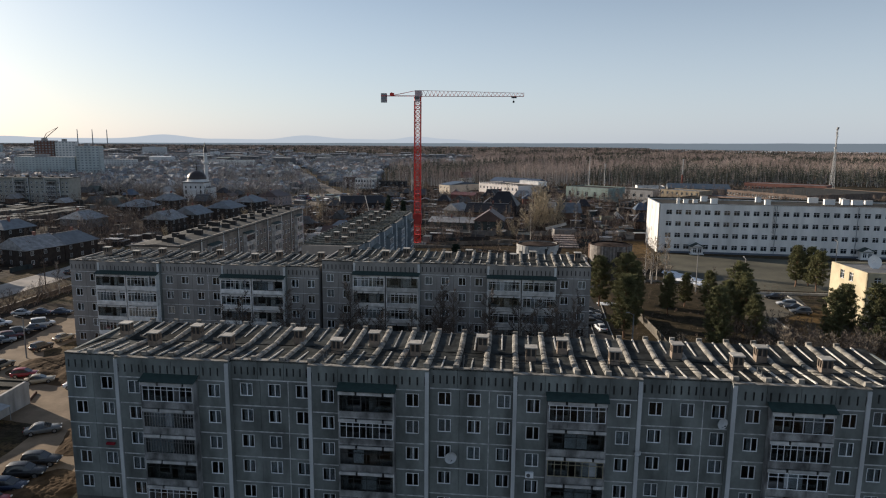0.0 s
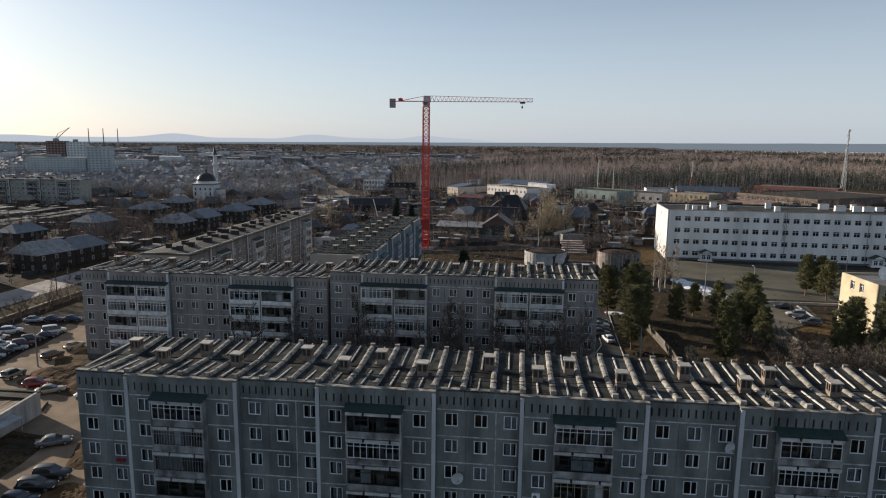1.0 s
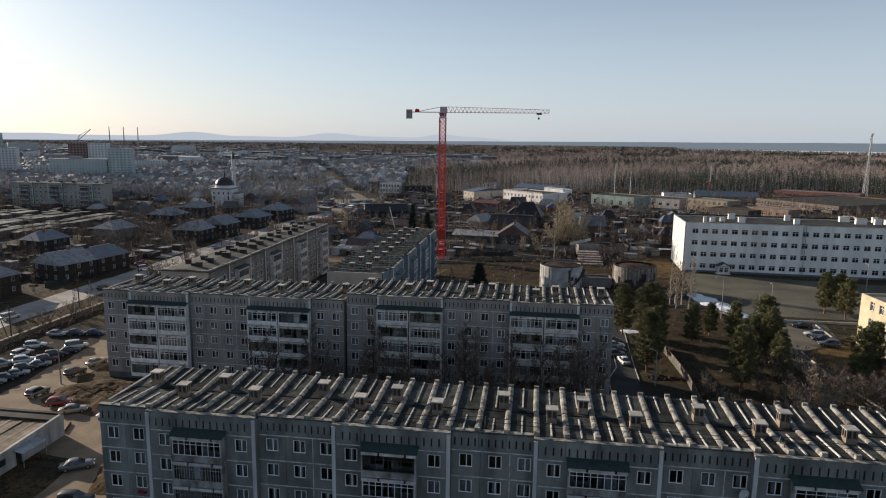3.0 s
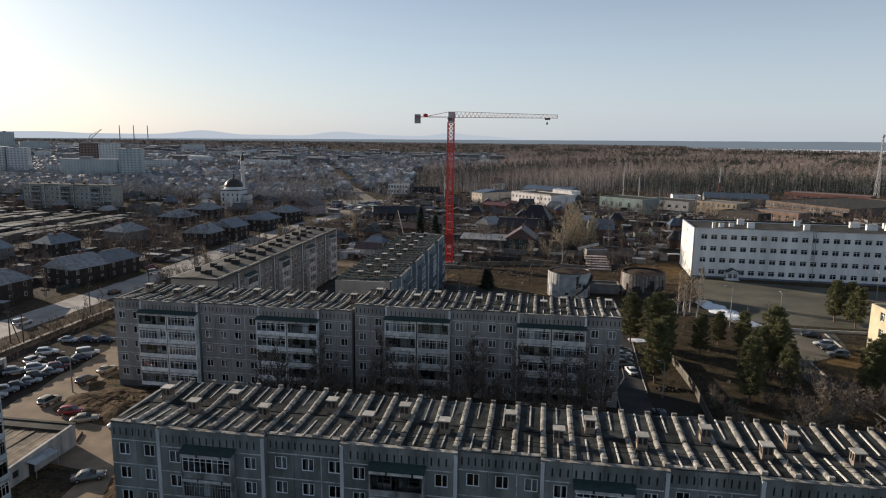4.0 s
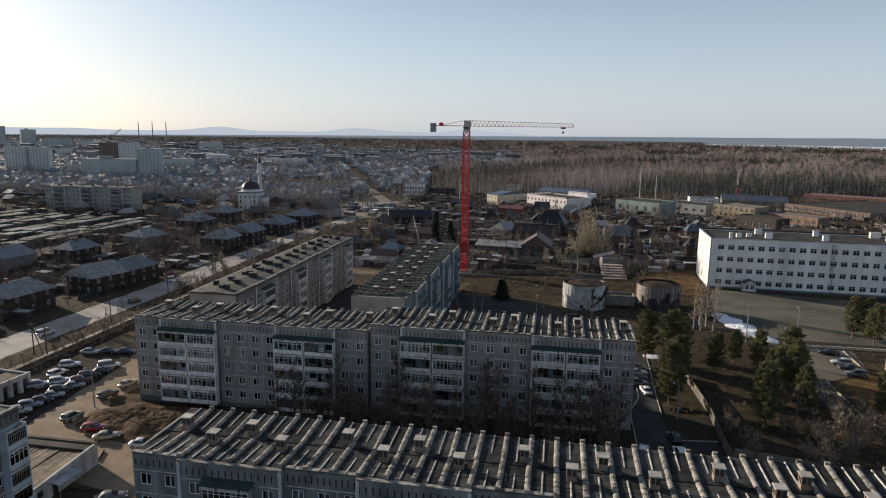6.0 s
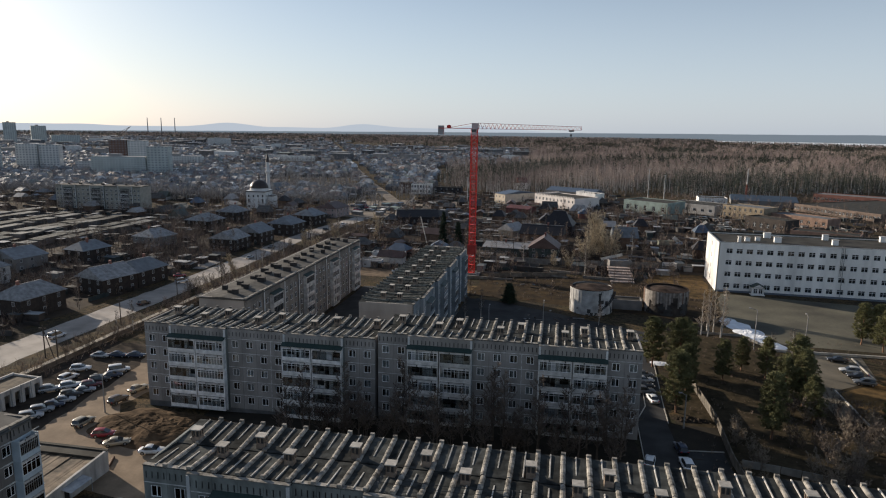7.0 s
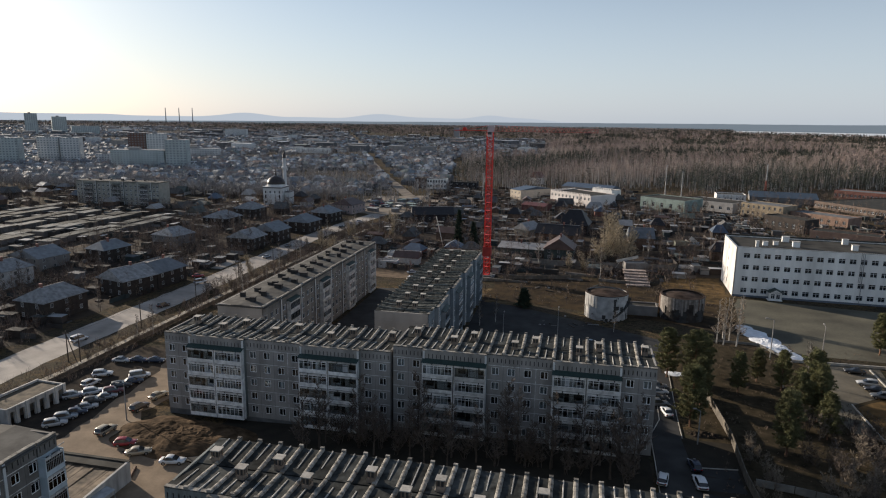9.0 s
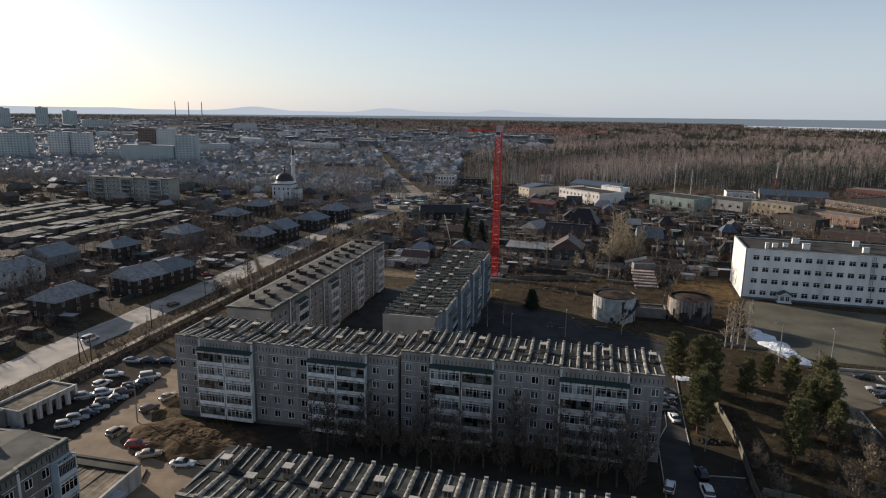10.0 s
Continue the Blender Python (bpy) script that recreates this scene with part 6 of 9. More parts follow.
wooden_house(-94.4, 361, 24, 13, 4.5, 18, MATS["black_timber"], MATS["black_sheet_roof"], "long dark barn with a black sheet roof", rise=3.8, hip=0.4, floors=1)


def garages():
    """Long rows of flat-roofed lock-up garages."""
    rng = random.Random(9)
    roofs = [mat("garage_roof_%s" % c, col, var=0.4, scale=0.4, rnd=0.5, spec=0.1) for c, col in (("pale", (0.16, 0.162, 0.155)), ("grey", (0.075, 0.078, 0.074)), ("dark", (0.042, 0.044, 0.043)))]
    wall, door = mat("garage_brick", (0.17, 0.14, 0.12), var=0.3, rnd=0.4), mat("garage_door_paint", (0.10, 0.09, 0.085), var=0.3, rnd=0.7)
    def doors(w):
        b = MB().box(0, w, 0, 6, -0.3, 2.6)
        for i in range(int(round(w / 3.6))):
            b.box(i * 3.6 + 0.35, i * 3.6 + 3.25, -0.06, -0.005, 0, 2.2, 1)
        return b
    def one(w, k):
        return shared(("gar", w, k), lambda: doors(w).mesh("wall", wall, door)), shared(("garr", w, k), lambda: MB().box(-0.1, w + 0.1, -0.3, 6.2, 2.6, 2.85).mesh("roof", roofs[k]))
    for x, y0, y1, face in (((-226, 262, 318, 1), (-240, 245, 325, -1), (-254, 240, 330, 1), (-268, 235, 332, -1), (-282, 240, 330, 1), (-297, 245, 335, -1), (-312, 250, 330, 1), (-215, 345, 372, 1), (-330, 255, 340, -1))):
        y = y0
        while y < y1:
            k = rng.randrange(3)
            n = rng.choice((1, 1, 2, 2, 3, 4))
            w, z = 3.6 * n, rng.uniform(-0.5, 0.2)
            g = thing("garage_row", T(x + rng.uniform(-0.6, 0.6), y, z, 90) if face > 0 else T(x + rng.uniform(-0.6, 0.6), y + w, z, -90), "low lock-up garages with a flat patched roof", "garage", group="lock-up garages")
            me, mr = one(w, k)
            part("wall", me, g)
            part("roof", mr, g, pose(0, 0, 0, rng.uniform(-2.2, 1.2), 0, 0))
            y += w + rng.choice((0.1, 0.1, 0.1, 0.1, 0.8, 4.5))


garages()


def cottage(w, d, h, rise, hip, mw, mr):
    """Meshes of one cottage kind."""
    wall = MB().box(0, w, 0, d, -0.5, h)
    if hip < 1:
        wall.add([(0, 0, h), (0, d, h), (0, d / 2, h + rise - 0.15), (w, 0, h), (w, d, h), (w, d / 2, h + rise - 0.15)], [(0, 2, 1), (3, 4, 5)])
    return wall.mesh("wall", mw), roof_slates(w, d, rise, hip).mesh("roof", mr)


def town_edge(y):
    """Where the town ends on the right at this distance."""
    if y < 930:
        return -0.02 * y - 95 if y < 560 else -120 - 0.195 * (y - 584)
    return min((y - 930) / 1.2 - 170, -0.06 * y) if y < 1950 else -0.35 * y


def quarter():
    """The small-house quarters: cottages and sheds, the nearer ones as things, the far ones joined."""
    rng = random.Random(77)
    walls = [M_PLANK, M_LOG, M_PLANK, M_GREYW, M_LOG, M_REDB, M_WHITEP]
    dark_slate = mat("dark_weathered_slate", (0.095, 0.094, 0.093), var=0.4, scale=0.9, fine=4, rnd=0.3)
    roofs = [dark_slate, M_BLUEROOF, M_GREENR, M_BROWNROOF, M_PALEROOF, dark_slate, MATS["black_sheet_roof"], M_BLUESL]
    kinds = []
    for i in range(14):
        w, d, h = rng.uniform(6.5, 10.5), rng.uniform(5.5, 8), rng.uniform(2.5, 3.8)
        kinds.append((w, d, h, *cottage(w, d, h, rng.uniform(2.2, 3.8), rng.choice((0.3, 0.3, 2.5)), rng.choice(walls), roofs[i % len(roofs)])))
    sheds = []
    for i in range(6):
        w, d = rng.uniform(4, 8), rng.uniform(3, 4.5)
        sheds.append((w, d, 2.4, *cottage(w, d, 2.4, 0.9, 0.3, rng.choice(walls[:4]), roofs[(i * 3) % len(roofs)])))
    taken = []
    def free(x, y, r):
        return all((x - a) ** 2 + (y - b) ** 2 > (r + c) ** 2 for a, b, c in taken)
    for o in bpy.data.objects:
        if o.parent is None and o.type == "EMPTY":
            taken.append((o.location.x + 6, o.location.y + 6, 8))
    names = ("timber cottage with a pitched roof among bare gardens", "small house with a sheet roof among bare gardens")
    count = 0
    for tries in range(6000):
        x, y = rng.uniform(-140, 70), rng.uniform(256, 470)
        if rng.random() < 0.35:
            x, y = rng.uniform(-420, -150), rng.uniform(350, 560)
        if -140 < x < -108 and y < 480 or -172 < x < -92 and 378 < y < 492 or -46 < x < 62 and y < 352 or count >= 143:
            continue
        if not free(x, y, 6.5):
            continue
        small = rng.random() < 0.4
        w, d, h, mw, mr = rng.choice(sheds if small else kinds)
        o = thing("shed" if small else "house", T(x, y, ground_z(x, y), rng.choice((0, 90, 180, 270)) + rng.uniform(-8, 8) - 4), ("small timber shed with a low roof" if small else names[count % 2]), "shed" if small else "house", group="cottages of the quarter")
        part("wall", mw, o)
        part("roof", mr, o, T(0, 0, h))
        if not small and y < 370:
            add_house_window(o, w * 0.3, -0.03, 1.0, 0)
            add_house_window(o, w * 0.7, -0.03, 1.0, 0)
        taken.append((x, y, 6.5))
        count += 1
    # far quarters, joined
    wv, wf, rv, rf = [], [], [], []
    np_rng = np.random.RandomState(4)
    n = 0
    for tries in range(60000):
        y = 480 + 2300 * np_rng.rand() ** 1.6
        left, right = -1.05 * y - 60, town_edge(y)
        x = left + (right - left) * np_rng.rand()
        if n > 9500:
            break
        if x < -140 - 0.39 * (y - 460) and noise.noise((x * 0.004, y * 0.004, 2.0)) < -0.3:
            continue
        if y < 900 and not free(x, y, 5):
            continue
        if abs((x + 124 + 0.39 * (y - 460))) < 10 or -172 < x < -92 and y < 495 or -160 < x < -84 and y < 545:
            continue
        w, d, h, r = 4.5 + 5 * np_rng.rand(), 4 + 3.5 * np_rng.rand(), 2.2 + 2.2 * np_rng.rand(), 1.3 + 2.2 * np_rng.rand()
        if y > 1000 and np_rng.rand() < 0.03:
            w, d, h, r = 25 + 20 * np_rng.rand(), 12, 6 + 6 * np_rng.rand(), 1.0
        a = radians(-26 + np_rng.choice((0, 90)) + 22 * np_rng.rand())
        ca, sa = math.cos(a), math.sin(a)
        def put(p):
            return (x + p[0] * ca - p[1] * sa, y + p[0] * sa + p[1] * ca, p[2])
        b0 = len(wv)
        wv += [put(p) for p in ((0, 0, 0), (w, 0, 0), (w, d, 0), (0, d, 0), (0, 0, h), (w, 0, h), (w, d, h), (0, d, h))]
        wf += [(b0 + i, b0 + j, b0 + j + 4, b0 + i + 4) for i, j in ((0, 1), (1, 2), (2, 3), (3, 0))]
        b0 = len(rv)
        hp = 0 if np_rng.rand() < 0.7 else 2.5
        rv += [put(p) for p in ((-0.4, -0.4, h), (w + 0.4, -0.4, h), (w + 0.4, d + 0.4, h), (-0.4, d + 0.4, h), (hp, d / 2, h + r), (w - hp, d / 2, h + r))]
        rf += [(b0, b0 + 1, b0 + 5, b0 + 4), (b0 + 2, b0 + 3, b0 + 4, b0 + 5), (b0 + 3, b0, b0 + 4, b0 + 4), (b0 + 1, b0 + 2, b0 + 5, b0 + 5)]
        n += 1
    tri = [f for f in rf if f[2] != f[3]]
    tri3 = [f[:3] for f in rf if f[2] == f[3]]
    rt = [(a, b, c) for a, b, c, d in tri] + [(a, c, d) for a, b, c, d in tri] + tri3
    # walls greyed, roofs paled and blued: distance haze put into their colours
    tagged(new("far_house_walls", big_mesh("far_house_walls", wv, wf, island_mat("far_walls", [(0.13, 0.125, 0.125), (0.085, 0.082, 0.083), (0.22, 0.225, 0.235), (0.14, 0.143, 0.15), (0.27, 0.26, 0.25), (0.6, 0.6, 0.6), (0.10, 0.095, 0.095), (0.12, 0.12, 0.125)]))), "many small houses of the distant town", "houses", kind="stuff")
    tagged(new("far_house_roofs", big_mesh("far_house_roofs", rv, rt, island_mat("haze_paled_roofs", [(0.19, 0.205, 0.225), (0.13, 0.14, 0.155), (0.15, 0.185, 0.215), (0.17, 0.20, 0.19), (0.17, 0.14, 0.13), (0.56, 0.57, 0.58), (0.33, 0.345, 0.36), (0.11, 0.115, 0.125), (0.20, 0.145, 0.13), (0.25, 0.262, 0.275), (0.15, 0.16, 0.17), (0.42, 0.43, 0.44)], rough=0.7, spec=0.3))), "pitched roofs of the distant town", "roofs", kind="stuff")


quarter()


def box_heap(V, F, x, y, z, w, d, h, a):
    ca, sa = math.cos(a), math.sin(a)
    b = len(V)
    for zz in (z, z + h):
        for px, py in ((-w, -d), (w, -d), (w, d), (-w, d)):
            V.append((x + px / 2 * ca - py / 2 * sa, y + px / 2 * sa + py / 2 * ca, zz))
    F.extend([(b + 4, b + 5, b + 6, b + 7), (b, b + 1, b + 5, b + 4), (b + 1, b + 2, b + 6, b + 5), (b + 2, b + 3, b + 7, b + 6), (b + 3, b, b + 4, b + 7)])


def clutter():
    """Garden sheds, greenhouses, planks, sheets and boxes lying about the yards, joined."""
    rs = np.random.RandomState(55)
    V, F, RV, RF = [], [], [], []
    zones = ((-108, 95, 243, 420, 2500), (-235, -142, 120, 400, 900), (-110, 60, 400, 560, 1200), (60, 190, 300, 520, 420), (-420, -235, 330, 560, 1000), (-330, -214, 235, 345, 260))
    for x0, x1, y0, y1, n in zones:
        for i in range(n):
            x, y = x0 + (x1 - x0) * rs.rand(), y0 + (y1 - y0) * rs.rand()
            if noise.noise((x * 0.03, y * 0.03, 1.0)) < -0.2 or -139 < x < -110 and y < 480 or -160 < x < -95 and 380 < y < 490 and rs.rand() < 0.7:
                continue
            a = radians(-8 + 90 * rs.randint(2) + 14 * rs.rand())
            z = ground_z(x, y)
            u = rs.rand()
            if u < 0.22:
                w, d, h = 2.5 + 3.5 * rs.rand(), 2 + 2 * rs.rand(), 1.8 + 0.8 * rs.rand()
                box_heap(V, F, x, y, z - 0.2, w, d, h, a)
                box_heap(RV, RF, x, y, z + h - 0.2, w + 0.4, d + 0.4, 0.12, a)
            elif u < 0.6:
                box_heap(V, F, x, y, z - 0.1, 1 + 4 * rs.rand(), 0.3 + 1.2 * rs.rand(), 0.25 + 0.6 * rs.rand(), a)
            else:
                w = 4 + 10 * rs.rand()
                box_heap(V, F, x, y, z - 0.2, w, 0.08, 1.3 + 0.6 * rs.rand(), a)
    tagged(new("garden_clutter", big_mesh("garden_clutter", V, F, island_mat("weathered_boards", [(0.07, 0.058, 0.05), (0.045, 0.04, 0.036), (0.11, 0.102, 0.095), (0.06, 0.046, 0.038), (0.08, 0.076, 0.072), (0.045, 0.056, 0.056), (0.22, 0.215, 0.21), (0.05, 0.042, 0.038)]))), "sheds, fences, planks and boxes in the yards", "clutter", kind="stuff")
    tagged(new("shed_roofs", big_mesh("shed_roofs", RV, RF, island_mat("shed_roof_sheet", [(0.08, 0.079, 0.078), (0.17, 0.17, 0.172), (0.05, 0.048, 0.046), (0.07, 0.085, 0.09), (0.34, 0.345, 0.35), (0.06, 0.055, 0.05), (0.10, 0.11, 0.115)], rough=0.9))), "flat sheet roofs of garden sheds", "roofs", kind="stuff")


clutter()


def building_site():
    """Torn ground with low foundation walls, plank heaps and slab stacks between the block and the gardens."""
    soil = mat("dark_site_soil", (0.03, 0.025, 0.021), var=0.6, scale=0.4, fine=2.5, spec=0.03, col2=(0.06, 0.048, 0.036))
    sheet("yard", [((-42, 236), (-4, 232)), ((-42, 252), (0, 243)), ((-43, 266), (2, 253))], soil, "torn dark soil of a building site", edge=2.0, lift=0.05, category="site")
    sheet("path", [((-44, 266), (-44, 269)), ((2, 254), (3, 257)), ((24, 250), (24, 253))], M_DIRT, "pale trodden dirt track past the yards", edge=0.6, lift=0.06, category="track")
    sheet("verge", [((-32, 202), (-17, 197)), ((-32, 217), (-20, 220))], mat("dry_tan_grass", (0.14, 0.10, 0.055), rough=1.0, spec=0.03, var=0.5, scale=0.5, fine=3), "dry tan grass before the crane", edge=1.5, lift=0.03, category="grass")
    sheet("verge", [((30, 216), (49, 214)), ((30, 232), (50, 230)), ((30, 252), (52, 252))], mat("golden_dry_grass", (0.15, 0.098, 0.045), rough=1.0, spec=0.03, var=0.6, scale=0.4, fine=2.5, col2=(0.05, 0.038, 0.022)), "golden dry grass beside the school", edge=3.0, lift=0.06, category="grass")
    sheet("verge", [((57.6, 110), (70, 112)), ((57.6, 125), (70, 126)), ((57.8, 141), (69, 148))], MATS["golden_dry_grass"], "golden dry grass beside the kerb", edge=1.0, lift=0.05, category="grass")
    conc = mat("site_concrete", (0.20, 0.18, 0.155), var=0.5, scale=0.6, rnd=0.3)
    for x, y, w, h, a in ((-30, 255, 26, 1.1, -15), (-26, 249, 22, 0.8, -13), (-4, 244, 14, 0.9, -14), (-34, 240, 16, 0.7, -10), (-14, 238, 18, 0.6, -12), (8, 236, 13, 1.0, -8), (-36, 229, 20, 1.4, -6)):
        f = thing("foundation_wall", T(x, y, ground_z(x, y), a), "low stained concrete foundation wall on torn soil", "wall", group="foundation walls")
        for i in range(int(w / 2.4)):
            part("block", shared(("fblock", h), lambda: MB().box(0.01, 2.38, 0, 0.5, -0.3, h).mesh("block", conc)), f, T(i * 2.4, 0, 0))
    rs = np.random.RandomState(3)
    V, F = [], []
    for i in range(130):
        x, y = -42 + 70 * rs.rand(), 205 + 55 * rs.rand()
        if rs.rand() < 0.1:
            x, y = -14 + 30 * rs.rand(), 176 + 12 * rs.rand() + 0.2 * 10
        box_heap(V, F, x, y, ground_z(x, y) - 0.02, 0.4 + 3.2 * rs.rand() ** 2, 0.15 + 0.45 * rs.rand(), 0.06 + 0.35 * rs.rand() ** 2, rs.rand() * 3.14)
    tagged(new("rubble", big_mesh("rubble", V, F, island_mat("weathered_boards", []))), "planks, blocks and rubble strewn over the site", "rubble", kind="stuff")


building_site()


def market_stalls():
    """Low stalls with pale sheet roofs on posts at the crossroads."""
    rng = random.Random(17)
    cloths = [M_PALEROOF, M_BLUEROOF, M_GREYROOF, M_WHITE, M_TEAL]
    for i in range(16):
        x, y = -148 + 44 * rng.random(), 392 + 60 * rng.random()
        w, d, m = rng.uniform(3, 8), rng.uniform(2.4, 3.6), rng.choice(cloths)
        st = thing("market_stall", T(x, y, ground_z(x, y), rng.choice((-24, 66)) + rng.uniform(-6, 6)), "low market stall under a sheet roof", "stall", group="market stalls")
        part("counter", MB().box(0.2, w - 0.2, 0.2, d - 0.2, -0.2, 2.25).mesh("counter", M_GREYW), st)
        part("roof", MB().add([(0, 0, 2.2), (w, 0, 2.2), (w, d, 2.6), (0, d, 2.6), (0, 0, 2.3), (w, 0, 2.3), (w, d, 2.7), (0, d, 2.7)], [(3, 2, 1, 0), (4, 5, 6, 7), (0, 1, 5, 4), (1, 2, 6, 5), (2, 3, 7, 6), (3, 0, 4, 7)]).mesh("roof", m), st)


market_stalls()
box_building("site_hut", "long pale sheet-metal site hut on tan ground", -79, 260, 14, 5, 3.0, mat("pale_hut_sheet", (0.42, 0.43, 0.44), var=0.25), M_PALEROOF, rz=4, nwin=4, win=(0.9, 1.0), category="hut")
box_building("site_hut", "low pale hut with a flat roof beside the yard", -79.5, 245, 9, 4, 2.6, MATS["pale_hut_sheet"], M_PALEROOF, rz=2, nwin=2, win=(0.9, 1.0), category="hut")
sheet("yard", [((-86, 232), (-46, 228)), ((-86, 250), (-44, 246)), ((-84, 274), (-44, 268))], mat("tan_site_ground", (0.17, 0.125, 0.085), var=0.5, scale=0.4, spec=0.08), "tan trampled ground of the building site", edge=2.0, lift=0.05, category="site")
# ---------- trees ----------
M_BARK = mat("grey_brown_bark", (0.085, 0.068, 0.056), var=0.35, scale=2.0, fine=12, rnd=0.3)
M_TWIG = mat("bare_twigs", (0.135, 0.11, 0.093), var=0.3, scale=1.5, rnd=0.3)
M_PALETWIG = mat("pale_dry_twigs", (0.24, 0.2, 0.155), var=0.3, scale=1.5, rnd=0.35)
M_BIRCH = mat("birch_bark", (0.42, 0.39, 0.35), var=0.5, scale=2.5, fine=10)
M_PINEBARK = mat("pine_bark", (0.19, 0.11, 0.07), var=0.35, scale=2.0)
M_NEEDLE = mat("pine_needles", (0.15, 0.148, 0.066), var=0.6, scale=0.7, fine=6, rnd=0.3)
M_DARKNEEDLE = mat("spruce_needles", (0.028, 0.045, 0.026), var=0.4, scale=1.2, rnd=0.2)


def tube(v, f, p, q, r0, r1, k=4):
    d = q - p
    u = d.cross(Vector((0.31, 0.17, 0.9))).normalized()
    w = d.normalized().cross(u)
    b = len(v)
    for c, r in ((p, r0), (q, r1)):
        for i in range(k):
            a = 2 * math.pi * i / k
            v.append(c + u * (r * math.cos(a)) + w * (r * math.sin(a)))
    for i in range(k):
        f.append((b + i, b + (i + 1) % k, b + (i + 1) % k + k))
        f.append((b + i, b + (i + 1) % k + k, b + i + k))


def bare_tree_meshes(key, h, spread, seed, m_trunk, m_twig, limbs=16, twigs=10, stems=1, low=0.25):
    """Trunk with limbs, and a crown of fine bare twigs."""
    def build():
        rng = random.Random(seed)
        tv, tf, cv, cf = [], [], [], []
        for s in range(stems):
            lean = Vector((rng.uniform(-0.18, 0.18) * (stems > 1) * 2, rng.uniform(-0.18, 0.18) * (stems > 1) * 2, 1))
            p = Vector((rng.uniform(-0.3, 0.3) * (stems > 1), rng.uniform(-0.3, 0.3) * (stems > 1), -0.3))
            r = 0.02 * h / (1 + 0.5 * (stems > 1))
            seg = 7
            nodes = [(p.copy(), r)]
            for i in range(seg):
                q = p + Vector((lean.x + rng.uniform(-0.06, 0.06), lean.y + rng.uniform(-0.06, 0.06), 1)).normalized() * (h / seg)
                r2 = r * 0.74
                tube(tv, tf, p, q, r, r2, 5)
                p, r = q, r2
                nodes.append((p.copy(), r))
            for j in range(limbs):
                t = low + (0.97 - low) * (j + rng.random()) / limbs
                i = min(seg - 1, int(t * seg))
                a = nodes[i][0].lerp(nodes[i + 1][0], t * seg - i)
                az = rng.uniform(0, 6.283)
                up = rng.uniform(0.5, 1.3)
                L = spread * h * (1.05 - t * 0.75) * rng.uniform(0.6, 1.1)
                d = Vector((math.cos(az), math.sin(az), up)).normalized()
                m1 = a + d * L * 0.5
                m2 = m1 + (d + Vector((0, 0, 0.35))).normalized() * L * 0.5
                rr = nodes[i][1] * 0.42
                tube(tv, tf, a, m1, rr, rr * 0.6, 3)
                tube(tv, tf, m1, m2, rr * 0.6, rr * 0.25, 3)
                for k in range(twigs):
                    u = rng.uniform(0.25, 1.0)
                    b = a.lerp(m1, u * 2) if u < 0.5 else m1.lerp(m2, u * 2 - 1)
                    e = Vector((rng.uniform(-1, 1), rng.uniform(-1, 1), rng.uniform(-0.1, 1.1))).normalized()
                    e = (e + d * 0.6).normalized()
                    l = L * rng.uniform(0.22, 0.5)
                    tip = b + e * l
                    side = e.cross(Vector((rng.uniform(-1, 1), rng.uniform(-1, 1), 0.3))).normalized() * (0.022 + 0.0022 * h)
                    n0 = len(cv)
                    cv.extend([b - side, b + side, tip])
                    cf.append((n0, n0 + 1, n0 + 2))
                    for g in range(5):
                        bb = b.lerp(tip, rng.uniform(0.3, 0.9))
                        ee = (e + Vector((rng.uniform(-1, 1), rng.uniform(-1, 1), rng.uniform(-0.4, 1))) * 0.8).normalized()
                        n0 = len(cv)
                        cv.extend([bb - side * 0.7, bb + side * 0.7, bb + ee * l * 0.45])
                        cf.append((n0, n0 + 1, n0 + 2))
        return big_mesh("trunk", [tuple(c) for c in tv], tf, m_trunk), big_mesh("crown", [tuple(c) for c in cv], cf, m_twig)
    return shared(("bare", key), build)


def tuft(rng, cv, cf, c, n, lo, hi, sz, up=0.35):
    """A few needles or sprays standing out from one point."""
    for g in range(n):
        u = Vector((rng.gauss(0, 1), rng.gauss(0, 1), rng.gauss(up, 0.8))).normalized()
        w = u.cross(Vector((rng.gauss(0, 1), rng.gauss(0, 1), rng.gauss(0, 1)))).normalized()
        n0 = len(cv)
        cv.extend([c - w * sz, c + w * sz, c + u * rng.uniform(lo, hi)])
        cf.append((n0, n0 + 1, n0 + 2))


